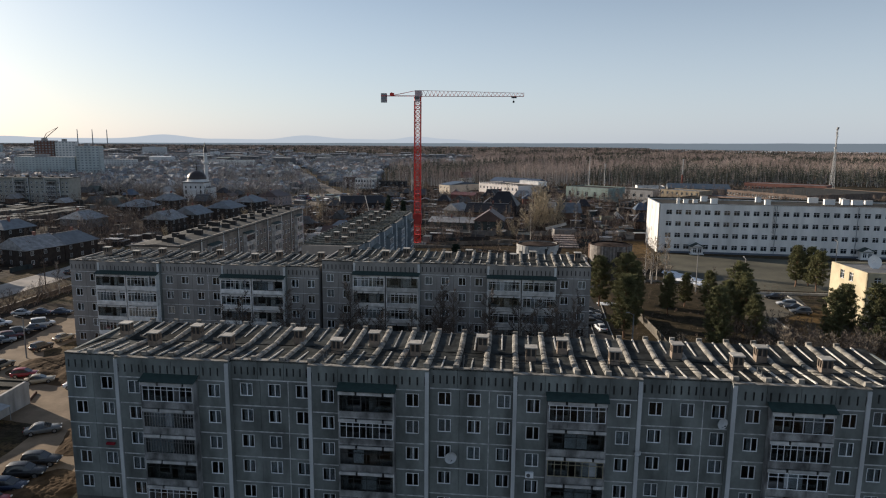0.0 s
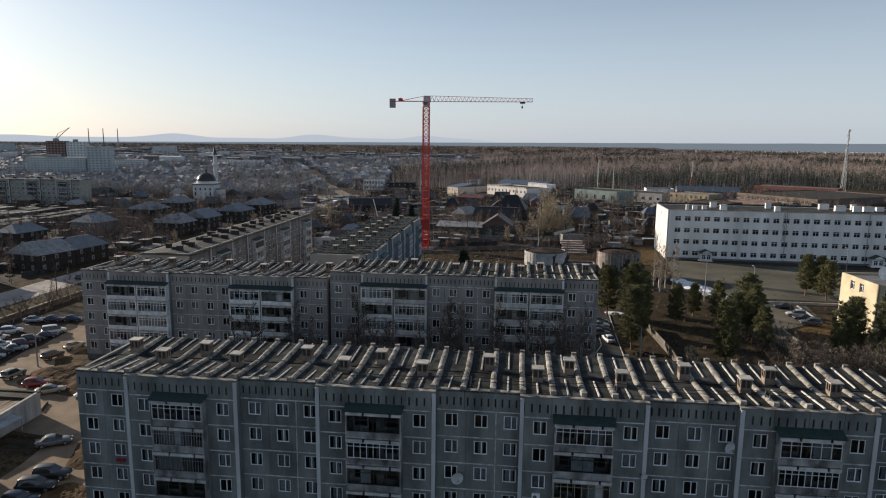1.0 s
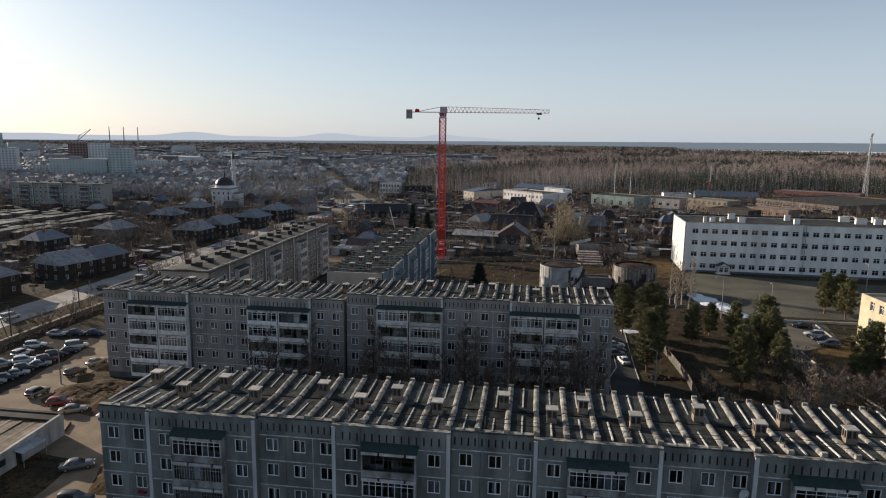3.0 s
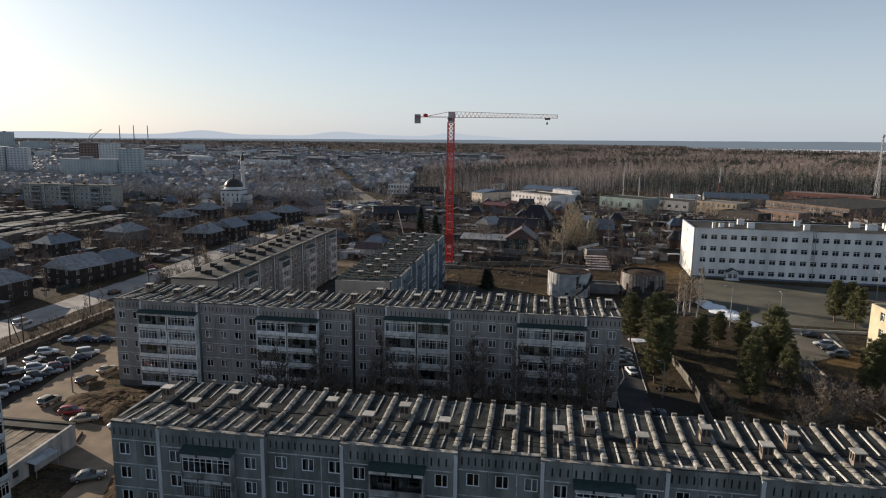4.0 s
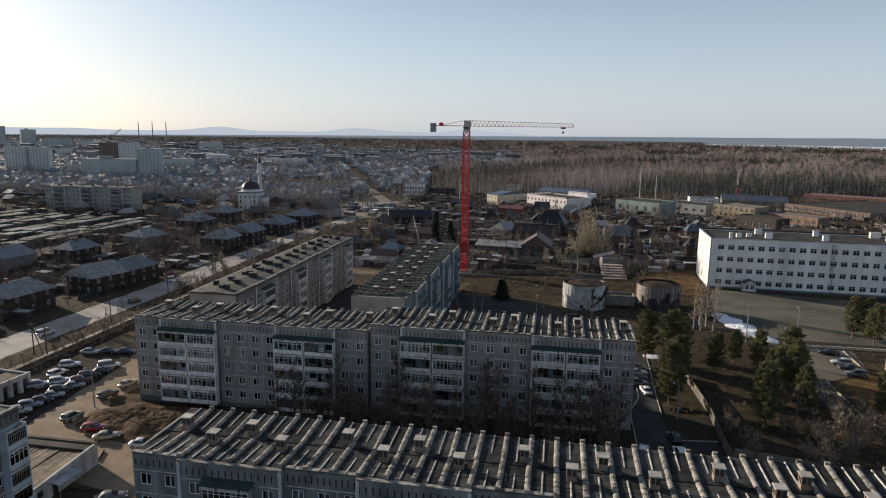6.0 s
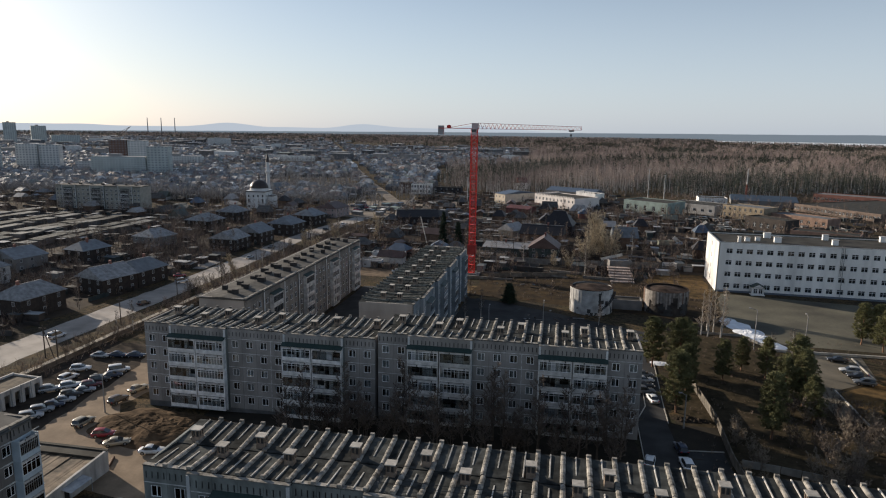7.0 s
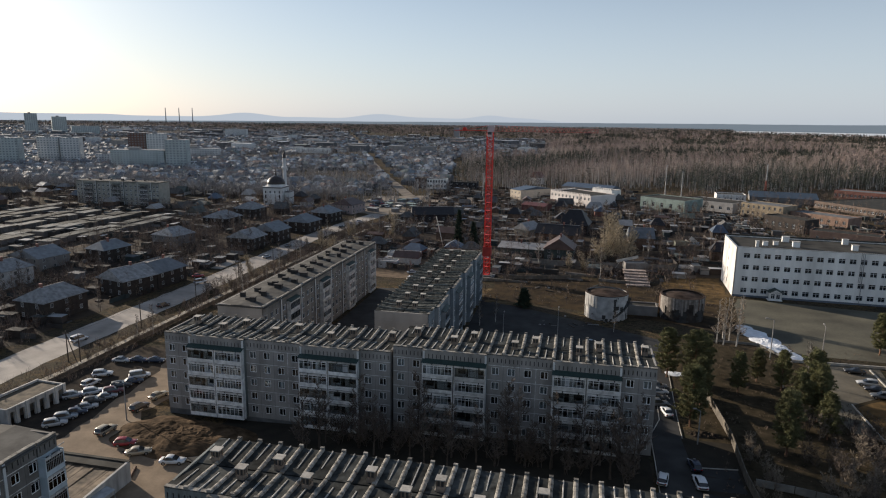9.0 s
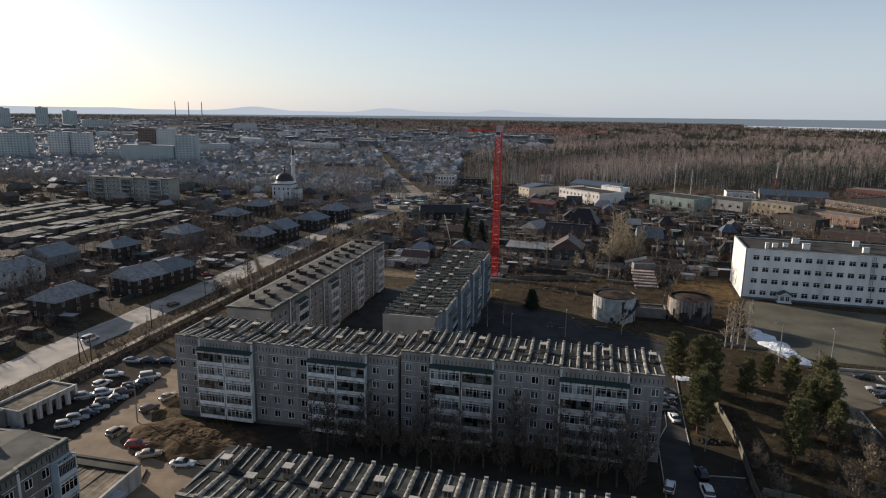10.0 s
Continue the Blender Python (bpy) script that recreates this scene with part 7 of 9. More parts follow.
def pine_meshes(key, h, seed, m_needle, kind="pine"):
    """A pine: bare trunk below, crooked limbs above that carry flat cushions of needles; or a narrow spruce."""
    def build():
        rng = random.Random(seed)
        tv, tf, cv, cf = [], [], [], []
        p, r, seg = Vector((0, 0, -0.3)), 0.02 * h, 9
        nodes = [p.copy()]
        for i in range(seg):
            bend = 0.09 if kind == "pine" else 0.03
            q = p + Vector((rng.uniform(-bend, bend), rng.uniform(-bend, bend), 1)).normalized() * h / seg
            tube(tv, tf, p, q, r, r * 0.85, 6)
            p, r = q, r * 0.85
            nodes.append(p.copy())
        n, lo = (62, 0.17) if kind == "pine" else (60, 0.08)
        lop = [rng.uniform(0.7, 1.2) for k in range(6)]
        for j in range(n):
            t = lo + (0.99 - lo) * (j + rng.random()) / n
            i = min(seg - 1, int(t * seg))
            a = nodes[i].lerp(nodes[i + 1], t * seg - i)
            az = j * 2.4 + rng.uniform(-0.5, 0.5)
            if kind != "pine":
                L = h * 0.2 * (1.05 - t) * rng.uniform(0.8, 1.1) + 0.2
                e = a + Vector((math.cos(az), math.sin(az), -0.15)).normalized() * L
                tube(tv, tf, a, e, 0.05, 0.015, 3)
                m = int(9 + L * 7)
                for k in range(m):
                    tuft(rng, cv, cf, a.lerp(e, 0.3 + 0.75 * (k + rng.random()) / m) + Vector((rng.gauss(0, 0.22), rng.gauss(0, 0.22), rng.gauss(0.08, 0.16))), 7, 0.3, 0.75, 0.085)
                continue
            u = (t - lo) / (1 - lo)
            L = h * 0.25 * (0.1 + 0.92 * math.sin(math.pi * (0.3 + 0.66 * u)) ** 0.9) * lop[int(az / 1.047) % 6] * rng.uniform(0.65, 1.15)
            d = Vector((math.cos(az), math.sin(az), rng.uniform(0.0, 0.3) + 0.45 * u)).normalized()
            m1 = a + d * L * 0.6 + Vector((0, 0, -0.08))
            e = m1 + (d + Vector((rng.uniform(-0.25, 0.25), rng.uniform(-0.25, 0.25), 0.5))).normalized() * L * 0.4
            tube(tv, tf, a, m1, 0.06, 0.04, 4)
            tube(tv, tf, m1, e, 0.04, 0.015, 3)
            pads = [(e, 0.46), (m1.lerp(e, 0.45), 0.56), (m1, 0.56)] + ([(a.lerp(m1, 0.6), 0.42)] if L > 1.4 else [])
            for c, rx in pads:
                rx *= rng.uniform(0.75, 1.25)
                for w in range(2):
                    c2 = c + Vector((rng.gauss(0, 0.28), rng.gauss(0, 0.28), rng.gauss(0.05, 0.14)))
                    for k in range(int(30 * rx)):
                        v = Vector((rng.gauss(0, 1), rng.gauss(0, 1), rng.gauss(0, 1))).normalized() * rng.random() ** 0.5
                        tuft(rng, cv, cf, c2 + Vector((v.x * rx, v.y * rx, v.z * rx * 0.55)), 5, 0.18, 0.48, 0.05, 0.9)
        return big_mesh("trunk", [tuple(c) for c in tv], tf, M_PINEBARK, True), big_mesh("crown", [tuple(c) for c in cv], cf, m_needle)
    return shared(("pine", key), build)


def plant_tree(name, label, meshes, x, y, s=1.0, a=0.0, group=""):
    t = thing(name, T(x, y, ground_z(x, y), a) @ Matrix.Diagonal((s, s, s, 1)), label, "tree", group=group)
    part("trunk", meshes[0], t)
    part("crown", meshes[1], t)
    return t


def near_trees():
    rng = random.Random(31)
    pines = [pine_meshes(i, 13.0, 100 + i, M_NEEDLE) for i in range(6)]
    spruce = [pine_meshes("s%d" % i, 9.0, 200 + i, M_DARKNEEDLE, "spruce") for i in range(2)]
    birch = [bare_tree_meshes("b%d" % i, 12.5, 0.26, 300 + i, M_BIRCH, M_TWIG, limbs=30, twigs=10, low=0.25) for i in range(3)]
    # twigs paler than on the other birches: sunlight is in their colour
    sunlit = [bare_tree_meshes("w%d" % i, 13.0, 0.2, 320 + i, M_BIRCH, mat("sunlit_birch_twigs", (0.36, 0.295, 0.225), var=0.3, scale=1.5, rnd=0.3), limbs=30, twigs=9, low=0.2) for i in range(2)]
    bush = [bare_tree_meshes("u%d" % i, 6.5, 0.34, 400 + i, M_BARK, M_TWIG, limbs=14, twigs=9, stems=4, low=0.12) for i in range(4)]
    pale = [bare_tree_meshes("p%d" % i, 6.5, 0.36, 450 + i, M_BARK, M_PALETWIG, limbs=15, twigs=10, stems=4, low=0.1) for i in range(3)]
    # golden twigs, brightened in the colour for the sun on them
    poplar = [bare_tree_meshes("o%d" % i, 12.5, 0.3, 350 + i, M_BARK, mat("sunlit_willow_twigs", (0.40, 0.34, 0.245), var=0.3, scale=1.5, rnd=0.3), limbs=32, twigs=12, stems=3, low=0.1) for i in range(2)]
    tall = [bare_tree_meshes("t%d" % i, 11.0, 0.3, 500 + i, M_BARK, M_TWIG, limbs=26, twigs=12, low=0.2) for i in range(4)]
    for i, (x, y, s) in enumerate(((21.6, 148, 0.9), (26.5, 143, 1.02), (23.0, 123.5, 0.95), (26.5, 134, 0.8), (35.5, 142.5, 0.7), (37.6, 115.5, 0.95), (45.0, 146, 0.72), (48.0, 136, 1.0), (47.8, 131.5, 0.9), (44.0, 130.5, 0.8), (41, 150, 0.6),
                                   (76, 176, 0.85), (80, 178, 0.8), (79, 171, 0.8), (76, 129, 0.62), (80, 131, 0.7), (61, 124, 0.8), (64.5, 127, 0.85), (67, 121, 0.95), (30, 152, 0.75), (47, 124, 0.7))):
        plant_tree("pine_tree", "green pine with a bare reddish trunk on dry grass", pines[(i * 5) % 6], x, y, s * 1.0, rng.uniform(0, 360), "pines beside the drive")
    for i, (x, y, s) in enumerate(((-15.5, 197, 0.72), (-56, 300, 1.3), (-48, 297, 1.3), (-64, 345, 1.2))):
        t = plant_tree("spruce_tree", "dark broad spruce in the yard" if i == 0 else "dark narrow spruce in the yard", spruce[i % 2], x, y, s, rng.uniform(0, 360), "dark spruces")
        if i == 0:
            t.matrix_basis = t.matrix_basis @ Matrix.Diagonal((1.9, 1.9, 0.95, 1))
    for i, (x, y, s) in enumerate(((46, 148, 0.8), (47.5, 141, 0.8), (52, 152, 0.8), (-26, 176, 0.6), (-22, 180, 0.65), (11, 178, 0.5))):
        plant_tree("birch_tree", "slender bare birch with pale trunk", birch[i % 3], x, y, s, rng.uniform(0, 360), "bare birches")
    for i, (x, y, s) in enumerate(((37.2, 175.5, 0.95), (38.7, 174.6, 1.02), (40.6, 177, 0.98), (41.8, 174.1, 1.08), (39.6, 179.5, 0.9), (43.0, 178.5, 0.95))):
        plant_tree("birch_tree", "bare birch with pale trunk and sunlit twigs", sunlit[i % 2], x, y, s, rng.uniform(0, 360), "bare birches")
    # bare trees and bushes in front of the second block
    for i in range(50):
        x = -46 + i * 1.2 + rng.uniform(-1.0, 1.0)
        y = rng.uniform(99, 106.5)
        big = rng.random() < 0.55
        plant_tree("bare_tree" if big else "bare_bush", "leafless grey-brown tree before the block" if big else "leafless many-stemmed bush before the block", rng.choice(tall if big else bush), x, y, rng.uniform(0.8, 1.3), rng.uniform(0, 360), "bare trees before the block")
    # scrub at the right
    for i in range(85):
        x, y = rng.uniform(36, 70), rng.uniform(88, 130)
        if x < 36 + (y - 88) * 0.1:
            continue
        plant_tree("bare_bush", "leafless pale scrub on the slope", rng.choice(pale + bush[:3]), x, y, rng.uniform(0.55, 1.0), rng.uniform(0, 360), "leafless scrub")
    for i in range(10):
        plant_tree("bare_bush", "leafless pale scrub by the fence", rng.choice(pale), rng.uniform(29.5, 33), rng.uniform(96, 118), rng.uniform(0.4, 0.7), rng.uniform(0, 360), "leafless scrub")
    # along the road and the houses
    for i in range(46):
        x, y = (-118 + rng.uniform(-2, 6), rng.uniform(95, 330)) if i % 3 else (-121 + rng.uniform(-1, 1), rng.uniform(190, 330))
        big = rng.random() < 0.4
        plant_tree("bare_tree" if big else "bare_bush", "leafless tree beside the road" if big else "leafless bush beside the road", rng.choice(birch + tall if big else bush), x, y, rng.uniform(0.45, 0.95), rng.uniform(0, 360), "roadside trees")
    for i in range(34):
        x, y = rng.uniform(-119, -90), rng.uniform(185, 345)
        plant_tree("bare_tree", "leafless sunlit tree between road and block", rng.choice(poplar + birch), x, y, rng.uniform(0.5, 0.9), rng.uniform(0, 360), "trees along the verge")
    for i in range(60):
        x, y = rng.uniform(-215, -140), rng.uniform(135, 330)
        if -160 < x < -138 and (140 < y < 222 or 268 < y < 356):
            continue
        plant_tree("bare_tree", "leafless garden tree between wooden houses", rng.choice(tall), x, y, rng.uniform(0.5, 0.95), rng.uniform(0, 360), "garden trees")
    for i in range(78):
        x, y = rng.uniform(-105, 95), rng.uniform(240, 450)
        plant_tree("bare_tree", "leafless garden tree among cottages", rng.choice(tall + birch), x, y, rng.uniform(0.5, 1.0), rng.uniform(0, 360), "garden trees")
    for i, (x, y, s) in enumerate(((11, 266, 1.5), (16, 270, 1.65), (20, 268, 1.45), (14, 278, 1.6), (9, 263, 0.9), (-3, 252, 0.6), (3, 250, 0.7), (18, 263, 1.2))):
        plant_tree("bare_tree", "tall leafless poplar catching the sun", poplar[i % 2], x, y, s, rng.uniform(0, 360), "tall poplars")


near_trees()


def forest():
    """The wood beyond the town: trunks and bare twigs, with some dark pines, joined into a few meshes."""
    rs = np.random.RandomState(12)
    def margins(x, y):
        edge = 550 + 14 * math.sin(x * 0.03) + (20 if x > 110 else 0) + (45 if x > 180 else 0) + max(0, (x - 250)) * 0.15
        return edge, -115 - 0.195 * (y - 584)
    def inside(x, y):
        edge, left = margins(x, y)
        ok = y > edge and x > left + 12 * math.sin(y * 0.023)
        if 930 + 1.2 * (x + 165) < y < 1950 and x < 6 - 0.06 * y:      # the settlement behind the wood
            ok = False
        far = y > 2000 + 400 * noise.noise((x * 0.0016, y * 0.001, 4.0)) - 0.25 * min(0, x + 400)
        return (ok or far) and -1.12 * y < x < 0.66 * y + 40
    def water(x, y):
        a = math.degrees(math.atan2(x, y))
        return 11.7 < a < 36 and math.hypot(x, y) > shore(a)
    def grow(name, y0, y1, spacing, twigs, tw, hmin, hmax, label, conifer=0.12, cap=20000, trunk=0.12, spread=0.21, rise=(0.5, 1.3), flat=False):
        tv, tf, cv, cf, woods = [], [], [], [], [([], []), ([], []), ([], [])]
        n = 0
        for yy in np.arange(y0, y1, spacing):
            for xx in np.arange(-1.12 * yy, 0.66 * yy + 40, spacing):
                x, y = xx + spacing * (rs.rand() - 0.5) * 0.95, yy + spacing * (rs.rand() - 0.5) * 0.95
                if not inside(x, y) or water(x, y) or n >= cap:
                    continue
                n += 1
                h = hmin + (hmax - hmin) * (0.65 * rs.rand() + 0.35 * (0.5 + 0.9 * noise.noise((x * 0.015, y * 0.012, 3.0))))
                if y > 1700 and water(x * (1 + 500 / y), y + 500):
                    h *= 0.85
                edge, left = margins(x, y)
                deep = min((y - edge) / 55, (x - left) / 40)
                if y < 930 and deep < 1 and noise.noise((x * 0.045, y * 0.045, 11.0)) + 0.35 * rs.rand() < 0.3 - 0.8 * deep:
                    continue
                if y < 930:
                    h *= 0.5 + 0.5 * ease(deep + 0.5 * rs.rand())
                z0 = ground_z(x, y)
                patch = noise.noise((x * 0.006, y * 0.004, 7.0))
                con = rs.rand() < (conifer + (0.6 if patch > 0.14 else 0) + 0.08 * ease((x - 60) / 120))
                r = trunk * (0.7 + 0.6 * rs.rand())
                b = len(tv)
                lx, ly = (rs.rand() - 0.5) * 0.9, (rs.rand() - 0.5) * 0.9
                tv.extend([(x - r, y, z0), (x + r, y, z0), (x, y + r, z0), (x + lx, y + ly, z0 + h * 0.86)])
                tf.extend([(b, b + 1, b + 3), (b + 1, b + 2, b + 3), (b + 2, b, b + 3)])
                tone = noise.noise((x * 0.011, y * 0.006, 21.0)) + 0.5 * noise.noise((x * 0.04, y * 0.03, 5.0)) + 0.35 * (rs.rand() - 0.5)
                V, F = (cv, cf) if con else woods[0 if tone < -0.12 else 1 if tone < 0.2 else 2]
                m = int(twigs * (1.8 if con else 1.0))
                a = rs.rand(m) * 6.283
                t = (0.25 if con else 0.36) + (0.72 if con else 0.5) * rs.rand(m)
                if con:
                    L = h * 0.2 * (1.12 - t) + 0.5
                    up = (rs.rand(m) - 0.6) * L * 0.7
                    wd = tw * 2.4
                else:
                    L = h * spread * (0.4 + np.sin((t - 0.36) / 0.56 * 3.14)) * (0.6 + 0.7 * rs.rand(m))
                    up = L * (rise[0] + (rise[1] - rise[0]) * rs.rand(m))
                    wd = tw
                s0 = rs.rand(m) * 0.5
                wr = (2 * rs.rand(m) - 1) if not flat else np.sign(rs.rand(m) - 0.5) * (0.85 + 0.15 * rs.rand(m))
                for i in range(m):
                    ca, sa = math.cos(a[i]), math.sin(a[i])
                    zt = z0 + t[i] * h
                    bx, by, bz = x + lx * t[i] + ca * L[i] * s0[i], y + ly * t[i] + sa * L[i] * s0[i], zt + up[i] * s0[i]
                    b = len(V)
                    wx, wz = wd * wr[i], wd * math.sqrt(1 - wr[i] * wr[i])
                    V.extend([(bx - sa * wx, by + ca * wx, bz - wz), (bx + sa * wx, by - ca * wx, bz + wz), (x + lx * t[i] + ca * L[i], y + ly * t[i] + sa * L[i], zt + up[i])])
                    F.append((b, b + 1, b + 2))
        if tv:
            tagged(new("tree_trunks", big_mesh("tree_trunks", tv, tf, island_mat("pale_trunks", [(0.52, 0.47, 0.41), (0.32, 0.265, 0.225), (0.64, 0.59, 0.53), (0.22, 0.18, 0.145), (0.44, 0.385, 0.33)]))), "pale trunks of the leafless wood", "forest", kind="stuff")
        # twig palettes raised somewhat to stand for haze over the wood
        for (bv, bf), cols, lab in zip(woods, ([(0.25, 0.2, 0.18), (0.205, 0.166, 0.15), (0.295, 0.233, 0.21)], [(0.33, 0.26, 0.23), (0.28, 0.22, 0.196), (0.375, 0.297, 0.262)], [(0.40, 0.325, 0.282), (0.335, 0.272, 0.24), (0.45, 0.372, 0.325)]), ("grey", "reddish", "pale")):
            if bv:
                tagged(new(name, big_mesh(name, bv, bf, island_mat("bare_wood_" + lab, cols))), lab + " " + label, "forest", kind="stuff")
        if cv:
            tagged(new("pine_wood", big_mesh("pine_wood", cv, cf, island_mat("pine_wood", [(0.052, 0.06, 0.047), (0.072, 0.075, 0.056), (0.045, 0.052, 0.044)]))), "dark pines scattered in the wood", "forest", kind="stuff")
    grow("birch_wood", 540, 700, 4.9, 34, 0.075, 9, 21, "leafless birch wood with pale trunks", cap=6500, conifer=0.07, trunk=0.27, spread=0.085, rise=(0.9, 2.6))
    grow("birch_wood", 700, 900, 6.6, 30, 0.1, 9, 21, "leafless birch wood behind its edge", cap=5500, conifer=0.1, trunk=0.3, spread=0.1, rise=(0.8, 2.2))
    grow("birch_wood", 900, 1700, 12.0, 40, 0.2, 13, 20, "leafless wood stretching into the distance", cap=9000, conifer=0.22, trunk=0.3, spread=0.2, rise=(0.3, 1.4))
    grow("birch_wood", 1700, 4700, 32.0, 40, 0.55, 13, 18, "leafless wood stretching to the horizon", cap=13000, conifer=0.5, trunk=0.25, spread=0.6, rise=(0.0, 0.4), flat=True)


forest()


def scrub():
    """Joined low growth and clutter of the gardens: leafless bushes between the cottages and along fences."""
    rs = np.random.RandomState(21)
    V, F = [], []
    def bush(x, y, h, k, wd):
        z0 = ground_z(x, y)
        for i in range(k):
            a, t = rs.rand() * 6.283, rs.rand()
            L = h * (0.25 + 0.45 * rs.rand())
            bx, by, bz = x + (rs.rand() - 0.5) * h * 0.5, y + (rs.rand() - 0.5) * h * 0.5, z0 + t * h * 0.6
            b = len(V)
            V.extend([(bx - math.sin(a) * wd, by + math.cos(a) * wd, bz), (bx + math.sin(a) * wd, by - math.cos(a) * wd, bz), (bx + math.cos(a) * L * 0.6, by + math.sin(a) * L * 0.6, bz + L)])
            F.append((b, b + 1, b + 2))
    def tree(x, y, h):
        z0 = ground_z(x, y)
        b = len(V)
        V.extend([(x - 0.13, y, z0), (x + 0.13, y, z0), (x, y, z0 + h * 0.9)])
        F.append((b, b + 1, b + 2))
        for i in range(46):
            a, t = rs.rand() * 6.283, 0.2 + 0.72 * rs.rand()
            L = h * 0.38 * (1.15 - t) * (0.4 + 0.7 * rs.rand())
            s0, up, wd = 0.6 * rs.rand(), 0.2 + 1.1 * rs.rand(), 0.04
            bx, by, bz = x + math.cos(a) * L * s0, y + math.sin(a) * L * s0, z0 + t * h + L * up * s0
            b = len(V)
            V.extend([(bx - math.sin(a) * wd, by + math.cos(a) * wd, bz - wd), (bx + math.sin(a) * wd, by - math.cos(a) * wd, bz + wd), (x + math.cos(a + 0.3) * L, y + math.sin(a + 0.3) * L, z0 + t * h + L * up)])
            F.append((b, b + 1, b + 2))
    for i in range(3400):
        x, y = -108 + 175 * rs.rand(), 238 + 330 * rs.rand()
        if noise.noise((x * 0.03, y * 0.03, 1.0)) < -0.15:
            continue
        bush(x, y, 1.5 + 5.0 * rs.rand() ** 1.6, 24, 0.05)
    for i in range(3300):
        x, y = -235 + 95 * rs.rand(), 110 + 300 * rs.rand()
        if noise.noise((x * 0.03, y * 0.03, 1.0)) < -0.05:
            continue
        bush(x, y, 1.5 + 5.0 * rs.rand() ** 1.6, 24, 0.05)
    for i in range(700):
        x, y = -119 + 32 * rs.rand(), 190 + 160 * rs.rand()
        bush(x, y, 1.0 + 4.0 * rs.rand() ** 1.5, 24, 0.04)
    for i in range(900):
        x, y = -121 + 11 * rs.rand(), 95 + 260 * rs.rand()
        bush(x, y, 0.7 + 2.6 * rs.rand() ** 1.5, 18, 0.035)
    for x0, x1, y0, y1, n in ((-235, -140, 118, 400, 520), (-340, -140, 330, 440, 420), (-106, 70, 256, 430, 800), (70, 200, 300, 540, 260)):
        for i in range(n):
            x, y = x0 + (x1 - x0) * rs.rand(), y0 + (y1 - y0) * rs.rand()
            if noise.noise((x * 0.02, y * 0.02, 6.0)) > -0.12:
                tree(x, y, 5 + 5 * rs.rand())
    for i in range(520):
        x, y = -34 + 82 * rs.rand(), 200 + 48 * rs.rand()
        if math.hypot(x - 9, y - 193) > 9 and math.hypot(x - 31, y - 198) > 10:
            bush(x, y, 0.4 + 1.5 * rs.rand() ** 2, 14, 0.03)
    for i in range(900):
        x, y = 23 + 52 * rs.rand(), 100 + 76 * rs.rand()
        if x > 24 + 0.05 * (y - 100) and not (52 < x < 73 and 138 < y < 168):
            bush(x, y, 0.25 + 0.9 * rs.rand() ** 3, 12, 0.025)
    for i in range(26):
        x, y = -30 + 74 * rs.rand(), 202 + 46 * rs.rand()
        if math.hypot(x - 9, y - 193) > 11 and math.hypot(x - 31, y - 198) > 12:
            tree(x, y, 4 + 4 * rs.rand())
    for i in range(420):
        x, y = -480 + 150 * rs.rand(), 325 + 130 * rs.rand()
        (tree if i % 2 else lambda a, b, c: bush(a, b, c * 0.5, 18, 0.07))(x, y, 5 + 5 * rs.rand())
    for i in range(170):
        x, y = -345 + 130 * rs.rand(), 228 + 112 * rs.rand()
        if i % 3 == 0:
            tree(x, y, 4 + 4 * rs.rand())
        bush(x, y, 0.8 + 2 * rs.rand(), 16, 0.05)
    for i in range(110):
        x, y = -215 + 76 * rs.rand(), 232 + 150 * rs.rand()
        if all(not (hx - 16 < x < hx + 2 and hy - 3 < y < hy + 16) for hx, hy in ((-142, 261), (-140, 281), (-136, 308), (-138, 342), (-138, 380), (-183, 309), (-187, 346), (-194, 203), (-179, 258))):
            tree(x, y, 6 + 6 * rs.rand())
            bush(x + 4 * rs.rand(), y - 3 * rs.rand(), 1 + 2.5 * rs.rand(), 18, 0.05)
    for i in range(700):
        x, y = 60 + 200 * rs.rand(), 270 + 300 * rs.rand()
        bush(x, y, 2 + 5 * rs.rand(), 22, 0.07)
    tagged(new("garden_scrub", big_mesh("garden_scrub", V, F, island_mat("scrub_twigs", [(0.17, 0.13, 0.105), (0.12, 0.09, 0.075), (0.24, 0.19, 0.145), (0.15, 0.105, 0.085)]))), "leafless scrub between the gardens", "bushes", kind="stuff")


scrub()


def town_trees():
    """Leafless garden trees of the distant town, joined."""
    rs = np.random.RandomState(8)
    V, F = [], []
    for k in range(24000):
        y = 440 + 2300 * rs.rand() ** 1.7
        left, right = -1.08 * y - 40, town_edge(y)
        x = left + (right - left) * rs.rand()
        if abs((x + 124 + 0.39 * (y - 460))) < 8 or -172 < x < -92 and 450 < y < 492:
            continue
        h, sc = 5 + 7 * rs.rand(), 1 + y / 900
        b = len(V)
        V.extend([(x - 0.12, y, 0), (x + 0.12, y, 0), (x, y, h)])
        F.append((b, b + 1, b + 2))
        for i in range(12):
            a, t = rs.rand() * 6.283, 0.25 + 0.7 * rs.rand()
            L = h * 0.42 * (1.2 - t)
            wd = 0.09 * sc
            b = len(V)
            V.extend([(x - math.sin(a) * wd, y + math.cos(a) * wd, t * h), (x + math.sin(a) * wd, y - math.cos(a) * wd, t * h), (x + math.cos(a) * L, y + math.sin(a) * L, t * h + L * (0.3 + rs.rand()))])
            F.append((b, b + 1, b + 2))
    # twig colours paled to stand for the haze over the town
    tagged(new("garden_trees", big_mesh("garden_trees", V, F, island_mat("haze_paled_twigs", [(0.27, 0.26, 0.255), (0.21, 0.202, 0.2), (0.33, 0.32, 0.315), (0.27, 0.245, 0.235)]))), "leafless garden trees of the distant town", "trees", kind="stuff")


